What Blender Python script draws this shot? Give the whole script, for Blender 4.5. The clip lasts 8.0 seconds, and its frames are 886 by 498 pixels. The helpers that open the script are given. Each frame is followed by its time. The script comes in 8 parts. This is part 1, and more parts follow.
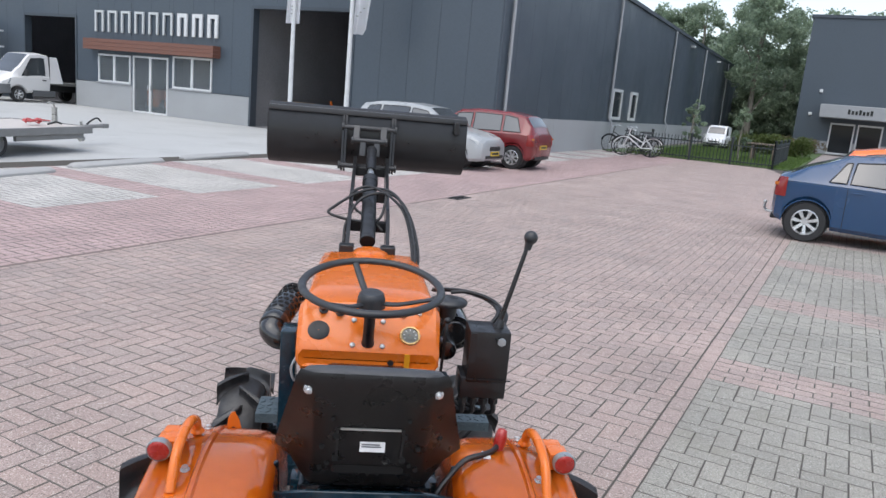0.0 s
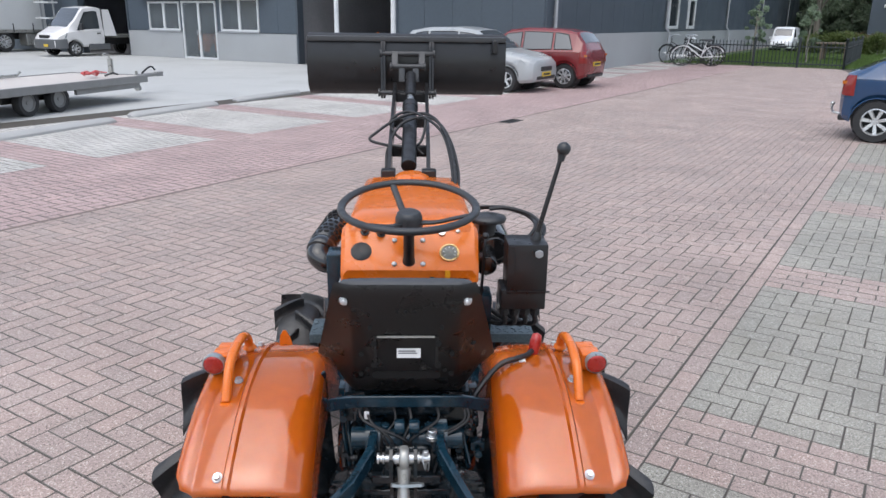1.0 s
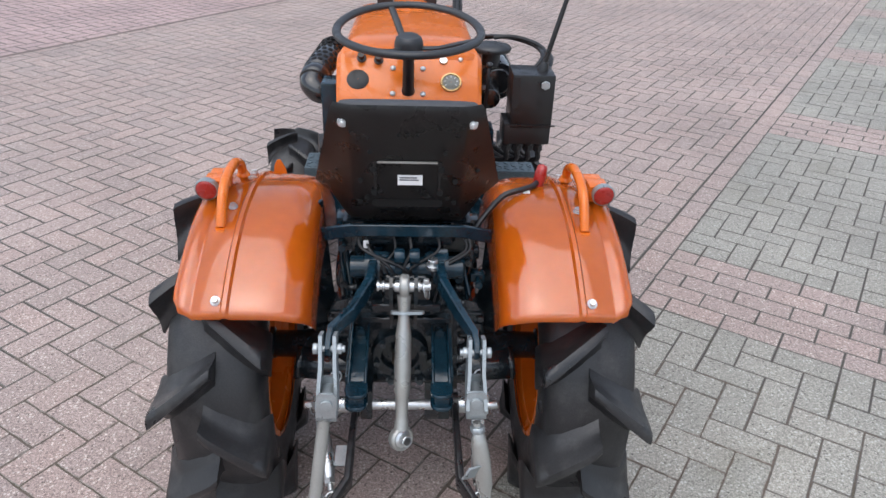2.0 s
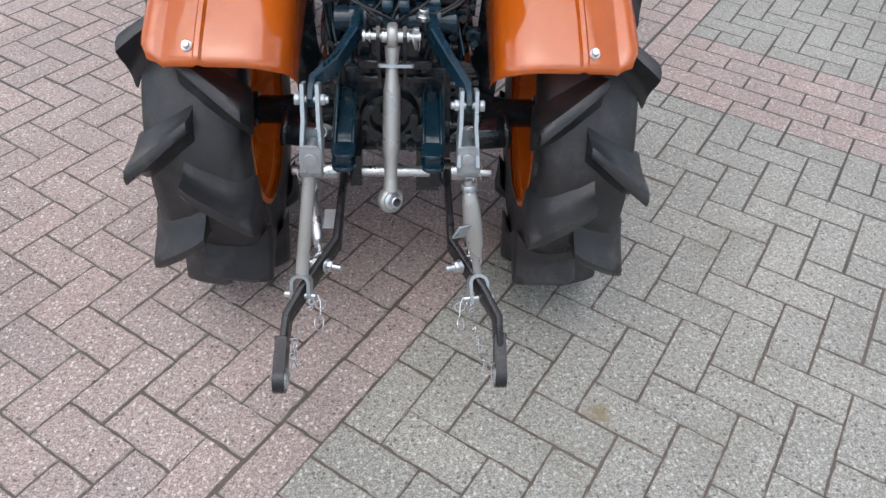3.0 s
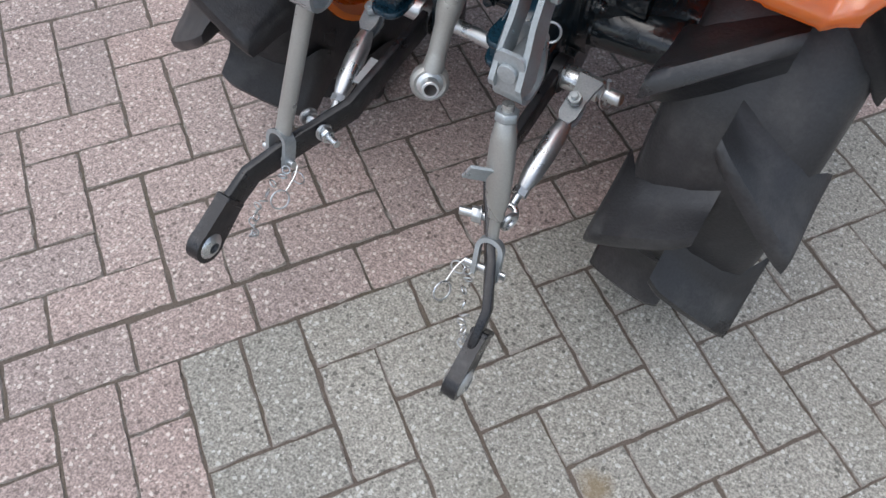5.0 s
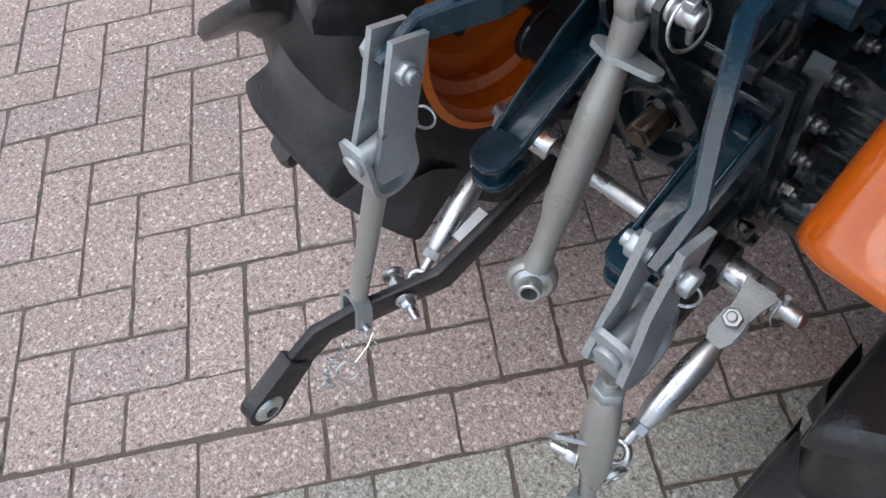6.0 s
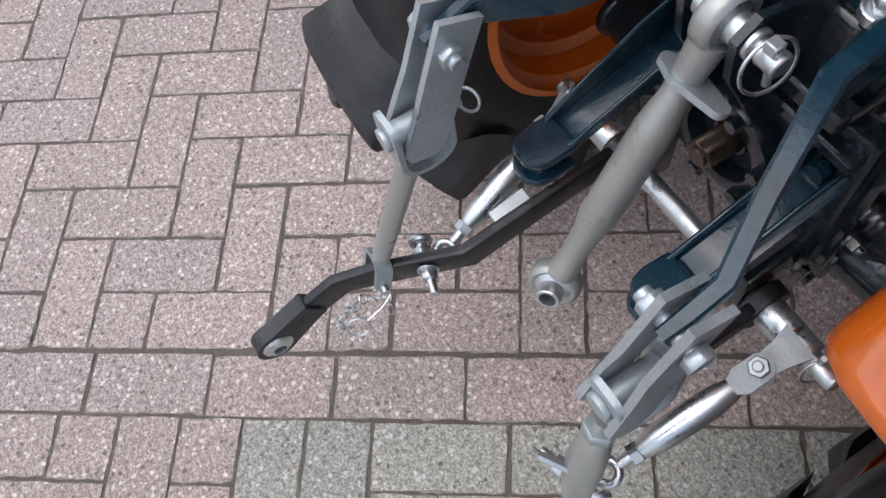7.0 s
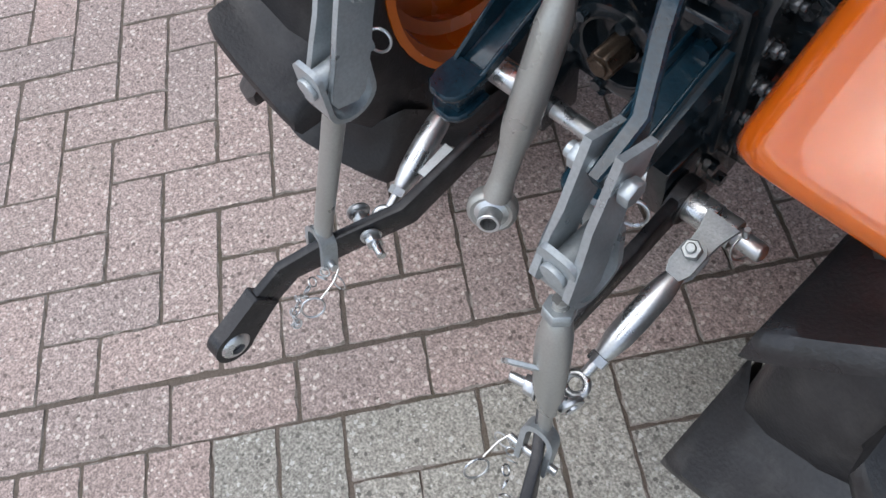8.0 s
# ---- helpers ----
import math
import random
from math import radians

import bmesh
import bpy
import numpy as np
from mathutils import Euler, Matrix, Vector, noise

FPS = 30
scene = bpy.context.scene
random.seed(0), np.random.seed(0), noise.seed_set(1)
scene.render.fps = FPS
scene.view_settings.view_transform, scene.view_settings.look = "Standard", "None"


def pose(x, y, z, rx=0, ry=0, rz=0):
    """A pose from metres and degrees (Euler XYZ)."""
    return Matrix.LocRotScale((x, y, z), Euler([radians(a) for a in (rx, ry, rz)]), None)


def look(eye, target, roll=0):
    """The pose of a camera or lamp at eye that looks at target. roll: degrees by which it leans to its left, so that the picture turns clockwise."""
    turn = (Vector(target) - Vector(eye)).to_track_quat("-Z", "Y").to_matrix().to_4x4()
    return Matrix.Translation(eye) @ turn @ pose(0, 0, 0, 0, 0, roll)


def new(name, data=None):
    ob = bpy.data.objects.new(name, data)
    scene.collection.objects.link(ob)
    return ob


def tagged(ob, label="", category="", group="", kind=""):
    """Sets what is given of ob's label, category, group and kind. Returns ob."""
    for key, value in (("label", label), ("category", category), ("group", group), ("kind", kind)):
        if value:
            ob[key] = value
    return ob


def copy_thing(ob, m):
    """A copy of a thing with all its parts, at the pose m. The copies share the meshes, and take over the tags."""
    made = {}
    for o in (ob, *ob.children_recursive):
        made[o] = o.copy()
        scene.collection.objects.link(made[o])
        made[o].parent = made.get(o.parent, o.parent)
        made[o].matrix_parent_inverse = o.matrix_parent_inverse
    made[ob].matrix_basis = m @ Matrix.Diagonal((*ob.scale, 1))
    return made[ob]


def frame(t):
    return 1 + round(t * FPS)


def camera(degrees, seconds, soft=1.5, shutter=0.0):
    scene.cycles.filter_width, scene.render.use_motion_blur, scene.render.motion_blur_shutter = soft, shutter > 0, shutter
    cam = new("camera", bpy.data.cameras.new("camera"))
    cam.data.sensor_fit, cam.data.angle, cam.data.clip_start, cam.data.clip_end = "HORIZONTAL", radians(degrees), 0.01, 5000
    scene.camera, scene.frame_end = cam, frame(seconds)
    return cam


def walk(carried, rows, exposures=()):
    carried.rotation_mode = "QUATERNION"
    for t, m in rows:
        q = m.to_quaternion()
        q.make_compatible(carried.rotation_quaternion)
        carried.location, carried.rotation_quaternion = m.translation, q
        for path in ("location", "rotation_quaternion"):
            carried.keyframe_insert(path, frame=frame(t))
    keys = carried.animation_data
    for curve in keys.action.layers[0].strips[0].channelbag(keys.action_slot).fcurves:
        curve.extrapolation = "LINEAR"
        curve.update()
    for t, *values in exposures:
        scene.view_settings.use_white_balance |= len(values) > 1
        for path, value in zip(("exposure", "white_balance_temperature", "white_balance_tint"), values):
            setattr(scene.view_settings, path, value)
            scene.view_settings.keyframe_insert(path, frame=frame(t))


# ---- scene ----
cam = camera(61.60, 8.0)
PATH = [
    (0, (-0.0545, -1.6986, 1.6412), (0.1702, 0.2485, 1.2434), 5.13),
    (0.5, (0.0189, -1.7414, 1.6471), (0.1146, 0.1962, 1.1608), 2.90),
    (1, (0.0179, -1.7593, 1.6217), (0.0865, 0.1503, 1.0312), 0.73),
    (1.2, (0.0088, -1.7480, 1.6091), (0.0837, 0.1426, 0.9610), 1.39),
    (2.3, (-0.0011, -1.7071, 1.5086), (0.0912, -0.0176, 0.4422), 2.23),
    (2.5, (0.0076, -1.7123, 1.4768), (0.0800, -0.0645, 0.3456), 1.76),
    (3, (0.0261, -1.7169, 1.4012), (0.1170, -0.2472, 0.0479), 2.85),
    (3.5, (0.0817, -1.7134, 1.3206), (0.1297, -0.4514, -0.2301), 3.13),
    (4, (0.2286, -1.5514, 1.2149), (0.0731, -0.4225, -0.4286), 5.63),
    (4.2, (0.3039, -1.4730, 1.2166), (0.1605, -0.3903, -0.4588), 7.94),
    (5.3, (0.3992, -1.0119, 1.1754), (-0.2976, -0.1689, -0.4991), -0.72),
    (5.5, (0.3544, -0.9254, 1.1752), (-0.4080, -0.1354, -0.4965), -3.07),
    (6, (0.2539, -0.7639, 1.1404), (-0.6194, -0.2324, -0.5786), -14.47),
    (6.5, (0.2118, -0.6930, 1.1363), (-0.6236, -0.3134, -0.6407), -11.95),
    (7, (0.2189, -0.6788, 1.1353), (-0.6139, -0.4207, -0.6647), -16.20),
    (7.5, (0.2395, -0.6858, 1.1256), (-0.5385, -0.2736, -0.6702), -12.31),
    (8, (0.3058, -0.7633, 1.1118), (-0.5158, -0.2752, -0.6451), -14.65),
]
walk(cam, [(t, look(eye, target, roll)) for t, eye, target, roll in PATH], [(0.0, 0.78), (3.5, 0.78), (4.1, 0.70), (5.5, 0.67), (6.5, 0.74), (8.0, 0.74)])

# ---- light: an overcast sky with a weak, wide sun
world = bpy.data.worlds.new("overcast_sky")
scene.world = world
world.use_nodes = True
wn = world.node_tree.nodes
wl = world.node_tree.links
sky = wn.new("ShaderNodeTexSky")
sky.sky_type, sky.sun_disc = "NISHITA", False
sky.sun_elevation, sky.sun_rotation = radians(70), radians(-149)
sky.dust_density = 1.5
pale = wn.new("ShaderNodeHueSaturation")
pale.inputs["Saturation"].default_value = 0.62
pale.inputs["Value"].default_value = 1.0
wl.new(sky.outputs[0], pale.inputs["Color"])
wl.new(pale.outputs[0], wn["Background"].inputs["Color"])
wn["Background"].inputs["Strength"].default_value = 0.15
sun_data = bpy.data.lights.new("sun", "SUN")
sun_data.energy, sun_data.angle, sun_data.color = 1.10, radians(80), (1.0, 0.995, 0.985)
sun = new("sun", sun_data)
sun.matrix_world = look((-3, -5, 16), (0, 0, 0))
scene.view_settings.exposure = 0.78

# ---- the paving's grid: its place and turn on the yard
UNIT = 0.105
GRID = Matrix.Rotation(radians(90 - 34.5), 4, "Z") @ Matrix.Translation((-0.904, -0.331, 0))
# the buildings, plants and vehicles round the yard, turned and scaled to fit the camera's view
FAR = GRID @ Matrix.Translation((-0.019, -0.913, 0)) @ Matrix.Rotation(radians(1.58), 4, "Z") @ Matrix.Scale(0.9525, 4)


# the far right side, with a turn and scale fitted to the view
EAST = GRID @ Matrix.Translation((20.4, 9.13, 0)) @ Matrix.Rotation(radians(0.2), 4, "Z") @ Matrix.Scale(1.07, 4) @ Matrix.Translation((-21.7, -9.95, 0))


# ---- mesh helpers
def part(name, bm, material, parent=None, label="", smooth=40):
    bmesh.ops.recalc_face_normals(bm, faces=bm.faces)
    me = bpy.data.meshes.new(name)
    bm.to_mesh(me)
    bm.free()
    me.materials.append(material)
    me.shade_smooth()
    me.set_sharp_from_angle(angle=radians(smooth))
    ob = new(name, me)
    ob.parent = parent
    if label:
        ob["label"] = label
    return ob


def thing(name, label, category, m=None, group="", kind=""):
    ob = new(name)
    ob.empty_display_size = 0.1
    if m is not None:
        ob.matrix_basis = m
    return tagged(ob, label, category, group, kind)


def box(bm, c, s, turn=None):
    r = bmesh.ops.create_cube(bm, size=1.0)
    m = Matrix.Translation(c) @ (turn.to_4x4() if turn else Matrix()) @ Matrix.Diagonal((*s, 1))
    bmesh.ops.transform(bm, matrix=m, verts=r["verts"])
    return r["verts"]


def span(bm, a, b):
    """A box from corner a to corner b."""
    return box(bm, [(p + q) / 2 for p, q in zip(a, b)], [abs(q - p) for p, q in zip(a, b)])


def cyl(bm, a, b, r, r2=None, n=16):
    a, b = Vector(a), Vector(b)
    res = bmesh.ops.create_cone(bm, cap_ends=True, segments=n, radius1=r, radius2=r if r2 is None else r2, depth=(b - a).length)
    m = Matrix.Translation((a + b) / 2) @ (b - a).to_track_quat("Z", "Y").to_matrix().to_4x4()
    bmesh.ops.transform(bm, matrix=m, verts=res["verts"])
    return res["verts"]


def ball(bm, c, r, s=(1, 1, 1), n=16):
    res = bmesh.ops.create_uvsphere(bm, u_segments=n, v_segments=max(6, n // 2), radius=r)
    bmesh.ops.transform(bm, matrix=Matrix.Translation(c) @ Matrix.Diagonal((*s, 1)), verts=res["verts"])
    return res["verts"]


def loft(bm, rings, closed=True, caps=True, loop=False):
    """Skin over rings of equally many points."""
    vs = [[bm.verts.new(p) for p in ring] for ring in rings]
    n = len(vs[0])
    pairs = list(zip(vs, vs[1:])) + ([(vs[-1], vs[0])] if loop else [])
    for a, b in pairs:
        for k in range(n if closed else n - 1):
            bm.faces.new((a[k], a[(k + 1) % n], b[(k + 1) % n], b[k]))
    if caps and closed and not loop:
        bm.faces.new(vs[0][::-1])
        bm.faces.new(vs[-1])
    return vs


def smooth_line(pts, steps=6):
    """A rounded curve through the points."""
    pts = [Vector(p) for p in pts]
    out = []
    for k in range(len(pts) - 1):
        p0, p1, p2, p3 = pts[max(k - 1, 0)], pts[k], pts[k + 1], pts[min(k + 2, len(pts) - 1)]
        for j in range(steps):
            t = j / steps
            out.append(0.5 * (2 * p1 + (p2 - p0) * t + (2 * p0 - 5 * p1 + 4 * p2 - p3) * t * t + (3 * p1 - p0 - 3 * p2 + p3) * t ** 3))
    return out + [pts[-1]]


def sweep(bm, pts, profile, up=(0, 0, 1), scales=None, loop=False):
    """Sweep a closed profile of (across, along up) points along a line."""
    pts = [Vector(p) for p in pts]
    up = Vector(up)
    rings = []
    for k, p in enumerate(pts):
        a = pts[k - 1] if k or loop else p
        b = pts[(k + 1) % len(pts)] if k + 1 < len(pts) or loop else p
        d = (b - a).normalized()
        side = d.cross(up)
        side = side.normalized() if side.length > 1e-4 else d.orthogonal().normalized()
        top = side.cross(d).normalized()
        stretch = 1.0
        if a != p and b != p:
            c = (p - a).normalized().dot((b - p).normalized())
            stretch = 1 / max(0.5, math.sqrt(max(0.0, (1 + c) / 2)))
        sc = scales[k] if scales else 1.0
        rings.append([p + side * u * sc * (stretch if abs((p - a).cross(b - p).dot(top)) > abs((p - a).cross(b - p).dot(side)) else 1) + top * v * sc * (stretch if abs((p - a).cross(b - p).dot(side)) >= abs((p - a).cross(b - p).dot(top)) else 1) for u, v in profile])
    return loft(bm, rings, loop=loop)


def circle(r, n=8):
    return [(r * math.cos(2 * math.pi * k / n), r * math.sin(2 * math.pi * k / n)) for k in range(n)]


def tube(bm, pts, r, n=8, up=(0, 0, 1), loop=False):
    """A round tube along a line, with no twist."""
    pts = [Vector(p) for p in pts]
    rings, side = [], None
    for k, p in enumerate(pts):
        a = pts[k - 1] if k or loop else p
        b = pts[(k + 1) % len(pts)] if k + 1 < len(pts) or loop else p
        d = (b - a).normalized()
        if side is None:
            side = d.cross(Vector(up))
            if side.length < 1e-3:
                side = d.orthogonal()
        side = (side - d * side.dot(d)).normalized()
        top = d.cross(side)
        rr = r[k] if isinstance(r, (list, tuple)) else r
        rings.append([p + (side * u + top * v) * rr for u, v in circle(1.0, n)])
    return loft(bm, rings, loop=loop)


def rect(w, h, c=0.0):
    """A rectangle's profile, with corners cut by c."""
    if not c:
        return [(-w / 2, -h / 2), (w / 2, -h / 2), (w / 2, h / 2), (-w / 2, h / 2)]
    return [(-w / 2 + c, -h / 2), (w / 2 - c, -h / 2), (w / 2, -h / 2 + c), (w / 2, h / 2 - c), (w / 2 - c, h / 2), (-w / 2 + c, h / 2), (-w / 2, h / 2 - c), (-w / 2, -h / 2 + c)]


def lathe(bm, profile, m, n=32, closed=False):
    """Turn a profile of (radius, along) points round the local z of m."""
    rings = []
    for k in range(n):
        a = 2 * math.pi * k / n
        rings.append([m @ Vector((r * math.cos(a), r * math.sin(a), z)) for r, z in profile])
    return loft(bm, rings, closed=closed, caps=False, loop=True)


def plate(bm, outline, depth, m):
    """A flat plate: an outline in the local xy plane of m, thick along z about the middle."""
    return loft(bm, [[m @ Vector((x, y, -depth / 2)) for x, y in outline], [m @ Vector((x, y, depth / 2)) for x, y in outline]])


def bevel(bm, w, seg=2, angle=35):
    edges = [e for e in bm.edges if len(e.link_faces) == 2 and e.calc_face_angle(0) > radians(angle)]
    bmesh.ops.bevel(bm, geom=edges, offset=w, segments=seg, affect="EDGES", profile=0.6, clamp_overlap=True)


def hexnut(bm, c, axis, r, depth, n=6):
    c, axis = Vector(c), Vector(axis).normalized()
    cyl(bm, c - axis * depth / 2, c + axis * depth / 2, r, n=n)


AX_X = Matrix.Rotation(radians(90), 4, "Y")


# ---- materials
def material(name, color, rough=0.5, metal=0.0, coat=0.0):
    mat = bpy.data.materials.new(name)
    mat.use_nodes = True
    b = mat.node_tree.nodes["Principled BSDF"]
    b.inputs["Base Color"].default_value = (*color, 1)
    b.inputs["Roughness"].default_value = rough
    b.inputs["Metallic"].default_value = metal
    b.inputs["Coat Weight"].default_value = coat
    b.inputs["Coat Roughness"].default_value = 0.08
    return mat


def grained(name, color, rough=0.5, metal=0.0, coat=0.0, scale=40.0, vary=0.25, fine=400.0, bump=0.1, dirt=None, dirt_amount=0.0, rough_vary=0.15, dirt_scale=6.0):
    """A material whose colour and gloss vary at two scales, with fine relief."""
    mat = material(name, color, rough, metal, coat)
    nt = mat.node_tree
    n, l = nt.nodes, nt.links
    b = n["Principled BSDF"]
    geo = n.new("ShaderNodeNewGeometry")
    big = n.new("ShaderNodeTexNoise")
    big.inputs["Scale"].default_value, big.inputs["Detail"].default_value = scale, 5
    small = n.new("ShaderNodeTexNoise")
    small.inputs["Scale"].default_value, small.inputs["Detail"].default_value = fine, 2
    l.new(geo.outputs["Position"], big.inputs["Vector"])
    l.new(geo.outputs["Position"], small.inputs["Vector"])
    add = n.new("ShaderNodeMath")
    add.operation = "ADD"
    l.new(big.outputs[0], add.inputs[0])
    l.new(small.outputs[0], add.inputs[1])
    ramp = n.new("ShaderNodeMapRange")
    ramp.inputs[1].default_value, ramp.inputs[2].default_value = 0.6, 1.4
    ramp.inputs[3].default_value, ramp.inputs[4].default_value = 1 - vary, 1 + vary
    l.new(add.outputs[0], ramp.inputs[0])
    mul = n.new("ShaderNodeMix")
    mul.data_type, mul.blend_type = "RGBA", "MULTIPLY"
    mul.inputs[0].default_value = 1.0
    mul.inputs[6].default_value = (*color, 1)
    l.new(ramp.outputs[0], mul.inputs[7])
    last = mul.outputs[2]
    if dirt:
        spot = n.new("ShaderNodeTexNoise")
        spot.inputs["Scale"].default_value, spot.inputs["Detail"].default_value = dirt_scale, 8
        spot.inputs["Roughness"].default_value = 0.7
        l.new(geo.outputs["Position"], spot.inputs["Vector"])
        cut = n.new("ShaderNodeMapRange")
        cut.inputs[1].default_value, cut.inputs[2].default_value = 0.5, 0.75
        cut.inputs[4].default_value = dirt_amount
        l.new(spot.outputs[0], cut.inputs[0])
        mix = n.new("ShaderNodeMix")
        mix.data_type = "RGBA"
        mix.inputs[7].default_value = (*dirt, 1)
        l.new(cut.outputs[0], mix.inputs[0])
        l.new(last, mix.inputs[6])
        last = mix.outputs[2]
    l.new(last, b.inputs["Base Color"])
    rr = n.new("ShaderNodeMapRange")
    rr.inputs[1].default_value, rr.inputs[2].default_value = 0.3, 0.7
    rr.inputs[3].default_value, rr.inputs[4].default_value = max(0.02, rough - rough_vary), min(1, rough + rough_vary)
    l.new(big.outputs[0], rr.inputs[0])
    l.new(rr.outputs[0], b.inputs["Roughness"])
    bp = n.new("ShaderNodeBump")
    bp.inputs["Strength"].default_value, bp.inputs["Distance"].default_value = bump, 0.002
    l.new(small.outputs[0], bp.inputs["Height"])
    l.new(bp.outputs[0], b.inputs["Normal"])
    return mat


ORANGE = grained("orange_paint", (0.68, 0.150, 0.010), 0.26, 0, 0.35, 9, 0.06, 60, 0.03, rough_vary=0.06)
FRESH = grained("fresh_glossy_orange", (0.82, 0.185, 0.010), 0.13, 0, 1.0, 9, 0.05, 40, 0.05, rough_vary=0.05)
FRESH.node_tree.nodes["Principled BSDF"].inputs["Coat IOR"].default_value = 1.75
BLACK = grained("black_paint", (0.008, 0.008, 0.009), 0.42, 0, 0.15, 20, 0.3, 500, 0.12)
SHELL = grained("black_enamel", (0.022, 0.020, 0.020), 0.33, 0, 0.3, 20, 0.2, 300, 0.06)
BLUE = grained("blue_grey_paint", (0.006, 0.026, 0.042), 0.20, 0, 0.25, 30, 0.40, 220, 0.14, dirt=(0.006, 0.009, 0.011), dirt_amount=0.8, dirt_scale=14, rough_vary=0.12)
CAST = grained("dark_cast_iron", (0.008, 0.013, 0.017), 0.20, 0, 0.3, 40, 0.5, 120, 0.32, dirt=(0.03, 0.034, 0.036), dirt_amount=0.10, dirt_scale=25, rough_vary=0.10)
ZINC = grained("galvanised_steel", (0.40, 0.435, 0.45), 0.40, 0.65, 0, 25, 0.16, 300, 0.14, dirt=(0.28, 0.30, 0.30), dirt_amount=0.5, dirt_scale=20)
# darker zinc copy: shade put into the colour of plates facing the sky
SHADED_ZINC = grained("shaded_galvanised_steel", (0.27, 0.29, 0.30), 0.50, 0.55, 0, 25, 0.2, 300, 0.2)
GREYSTEEL = grained("grey_painted_steel", (0.36, 0.36, 0.34), 0.36, 0.55, 0, 18, 0.10, 400, 0.05)
CHROME = grained("bright_zinc_plate", (0.60, 0.62, 0.63), 0.33, 0.92, 0, 30, 0.12, 300, 0.04, dirt=(0.40, 0.41, 0.41), dirt_amount=0.4, dirt_scale=30)
RUBBER = grained("tyre_rubber", (0.018, 0.018, 0.0195), 0.42, 0, 0, 7, 0.40, 260, 0.25, dirt=(0.078, 0.076, 0.073), dirt_amount=0.65, dirt_scale=9, rough_vary=0.20)
HOSE = grained("black_hose", (0.014, 0.014, 0.015), 0.5, 0, 0, 60, 0.2, 600, 0.2)
RED = grained("red_plastic", (0.36, 0.022, 0.018), 0.3, 0, 0.4, 60, 0.1, 500, 0.05)
FRESH.node_tree.nodes["Principled BSDF"].inputs["Specular IOR Level"].default_value = 0.9
FRESH.node_tree.nodes["Principled BSDF"].inputs["Coat IOR"].default_value = 1.9
for dull in (CAST, BLUE):
    dull.node_tree.nodes["Principled BSDF"].inputs["Specular IOR Level"].default_value = 0.4
OILY = grained("oily_dark_iron", (0.013, 0.021, 0.027), 0.16, 0, 0.5, 40, 0.4, 250, 0.15)
# colour lifted above the case paint to stand in for sky glints
NUT = grained("glint_pale_nut", (0.060, 0.068, 0.075), 0.22, 0.5, 0.3, 60, 0.4, 300, 0.2)
FORGED = grained("worn_black_forging", (0.016, 0.016, 0.018), 0.36, 0.2, 0, 30, 0.3, 300, 0.2, dirt=(0.075, 0.075, 0.078), dirt_amount=0.5, dirt_scale=35)
WHITE = grained("white_label", (0.75, 0.75, 0.74), 0.5, 0, 0, 60, 0.06, 500, 0.02)

# ---- setting
CLAD = grained("dark_grey_cladding", (0.060, 0.078, 0.098), 0.45, 0, 0, 0.35, 0.10, 14, 0.05)
CLAD_DARK = grained("anthracite_cladding", (0.050, 0.064, 0.080), 0.5, 0, 0, 0.4, 0.10, 14, 0.05)
PLINTH = grained("pale_concrete_plinth", (0.33, 0.34, 0.345), 0.8, 0, 0, 0.8, 0.1, 60, 0.2, dirt=(0.30, 0.30, 0.29), dirt_amount=0.5, dirt_scale=0.9)
PAVE = grained("far_yard_paving", (0.27, 0.235, 0.22), 0.85, 0, 0, 0.4, 0.15, 20, 0.3)
SLAB = grained("pale_concrete_slab", (0.42, 0.425, 0.415), 0.8, 0, 0, 0.5, 0.10, 45, 0.25, dirt=(0.30, 0.30, 0.29), dirt_amount=0.55, dirt_scale=0.45)
BEDDING = grained("dark_joint_sand", (0.070, 0.061, 0.053), 0.95, 0, 0, 3.0, 0.35, 300, 0.6, dirt=(0.062, 0.068, 0.032), dirt_amount=0.8, dirt_scale=9)
SAND = grained("brown_joint_sand", (0.115, 0.092, 0.074), 0.95, 0, 0, 3.0, 0.35, 260, 0.8, dirt=(0.070, 0.066, 0.038), dirt_amount=0.8, dirt_scale=9)
INNER = grained("dim_hall_lining", (0.22, 0.22, 0.23), 0.8, 0, 0, 0.8, 0.2, 20, 0.1)
UPVC = grained("white_window_frame", (0.62, 0.63, 0.63), 0.35, 0, 0, 3, 0.05, 60, 0.02)
PIPE = grained("pale_grey_pipe", (0.30, 0.31, 0.32), 0.4, 0, 0, 3, 0.08, 60, 0.05)
REDWOOD = grained("red_brown_cladding", (0.17, 0.075, 0.052), 0.55, 0, 0, 4, 0.15, 60, 0.1)
GRASS = grained("lawn_earth", (0.06, 0.10, 0.03), 0.9, 0, 0, 1.5, 0.3, 40, 0.5)
GLASS = material("window_glass", (0.40, 0.44, 0.46), 0.03)
GLASS.node_tree.nodes["Principled BSDF"].inputs["IOR"].default_value = 1.3
GLASS.node_tree.nodes["Principled BSDF"].inputs["Transmission Weight"].default_value = 0.85
CARGLASS = material("car_glass", (0.035, 0.041, 0.045), 0.03, 0, 0.6)
CARGLASS.node_tree.nodes["Principled BSDF"].inputs["Specular IOR Level"].default_value = 0.9
TINTED = material("dark_glass", (0.02, 0.024, 0.027), 0.06)
TINTED.node_tree.nodes["Principled BSDF"].inputs["Specular IOR Level"].default_value = 0.28

g = bmesh.new()
span(g, (-900, -900, -0.3), (900, 900, -0.03))
tagged(part("ground", g, PAVE), "brown-grey paved yard ground reaching the horizon", "ground", kind="structure")


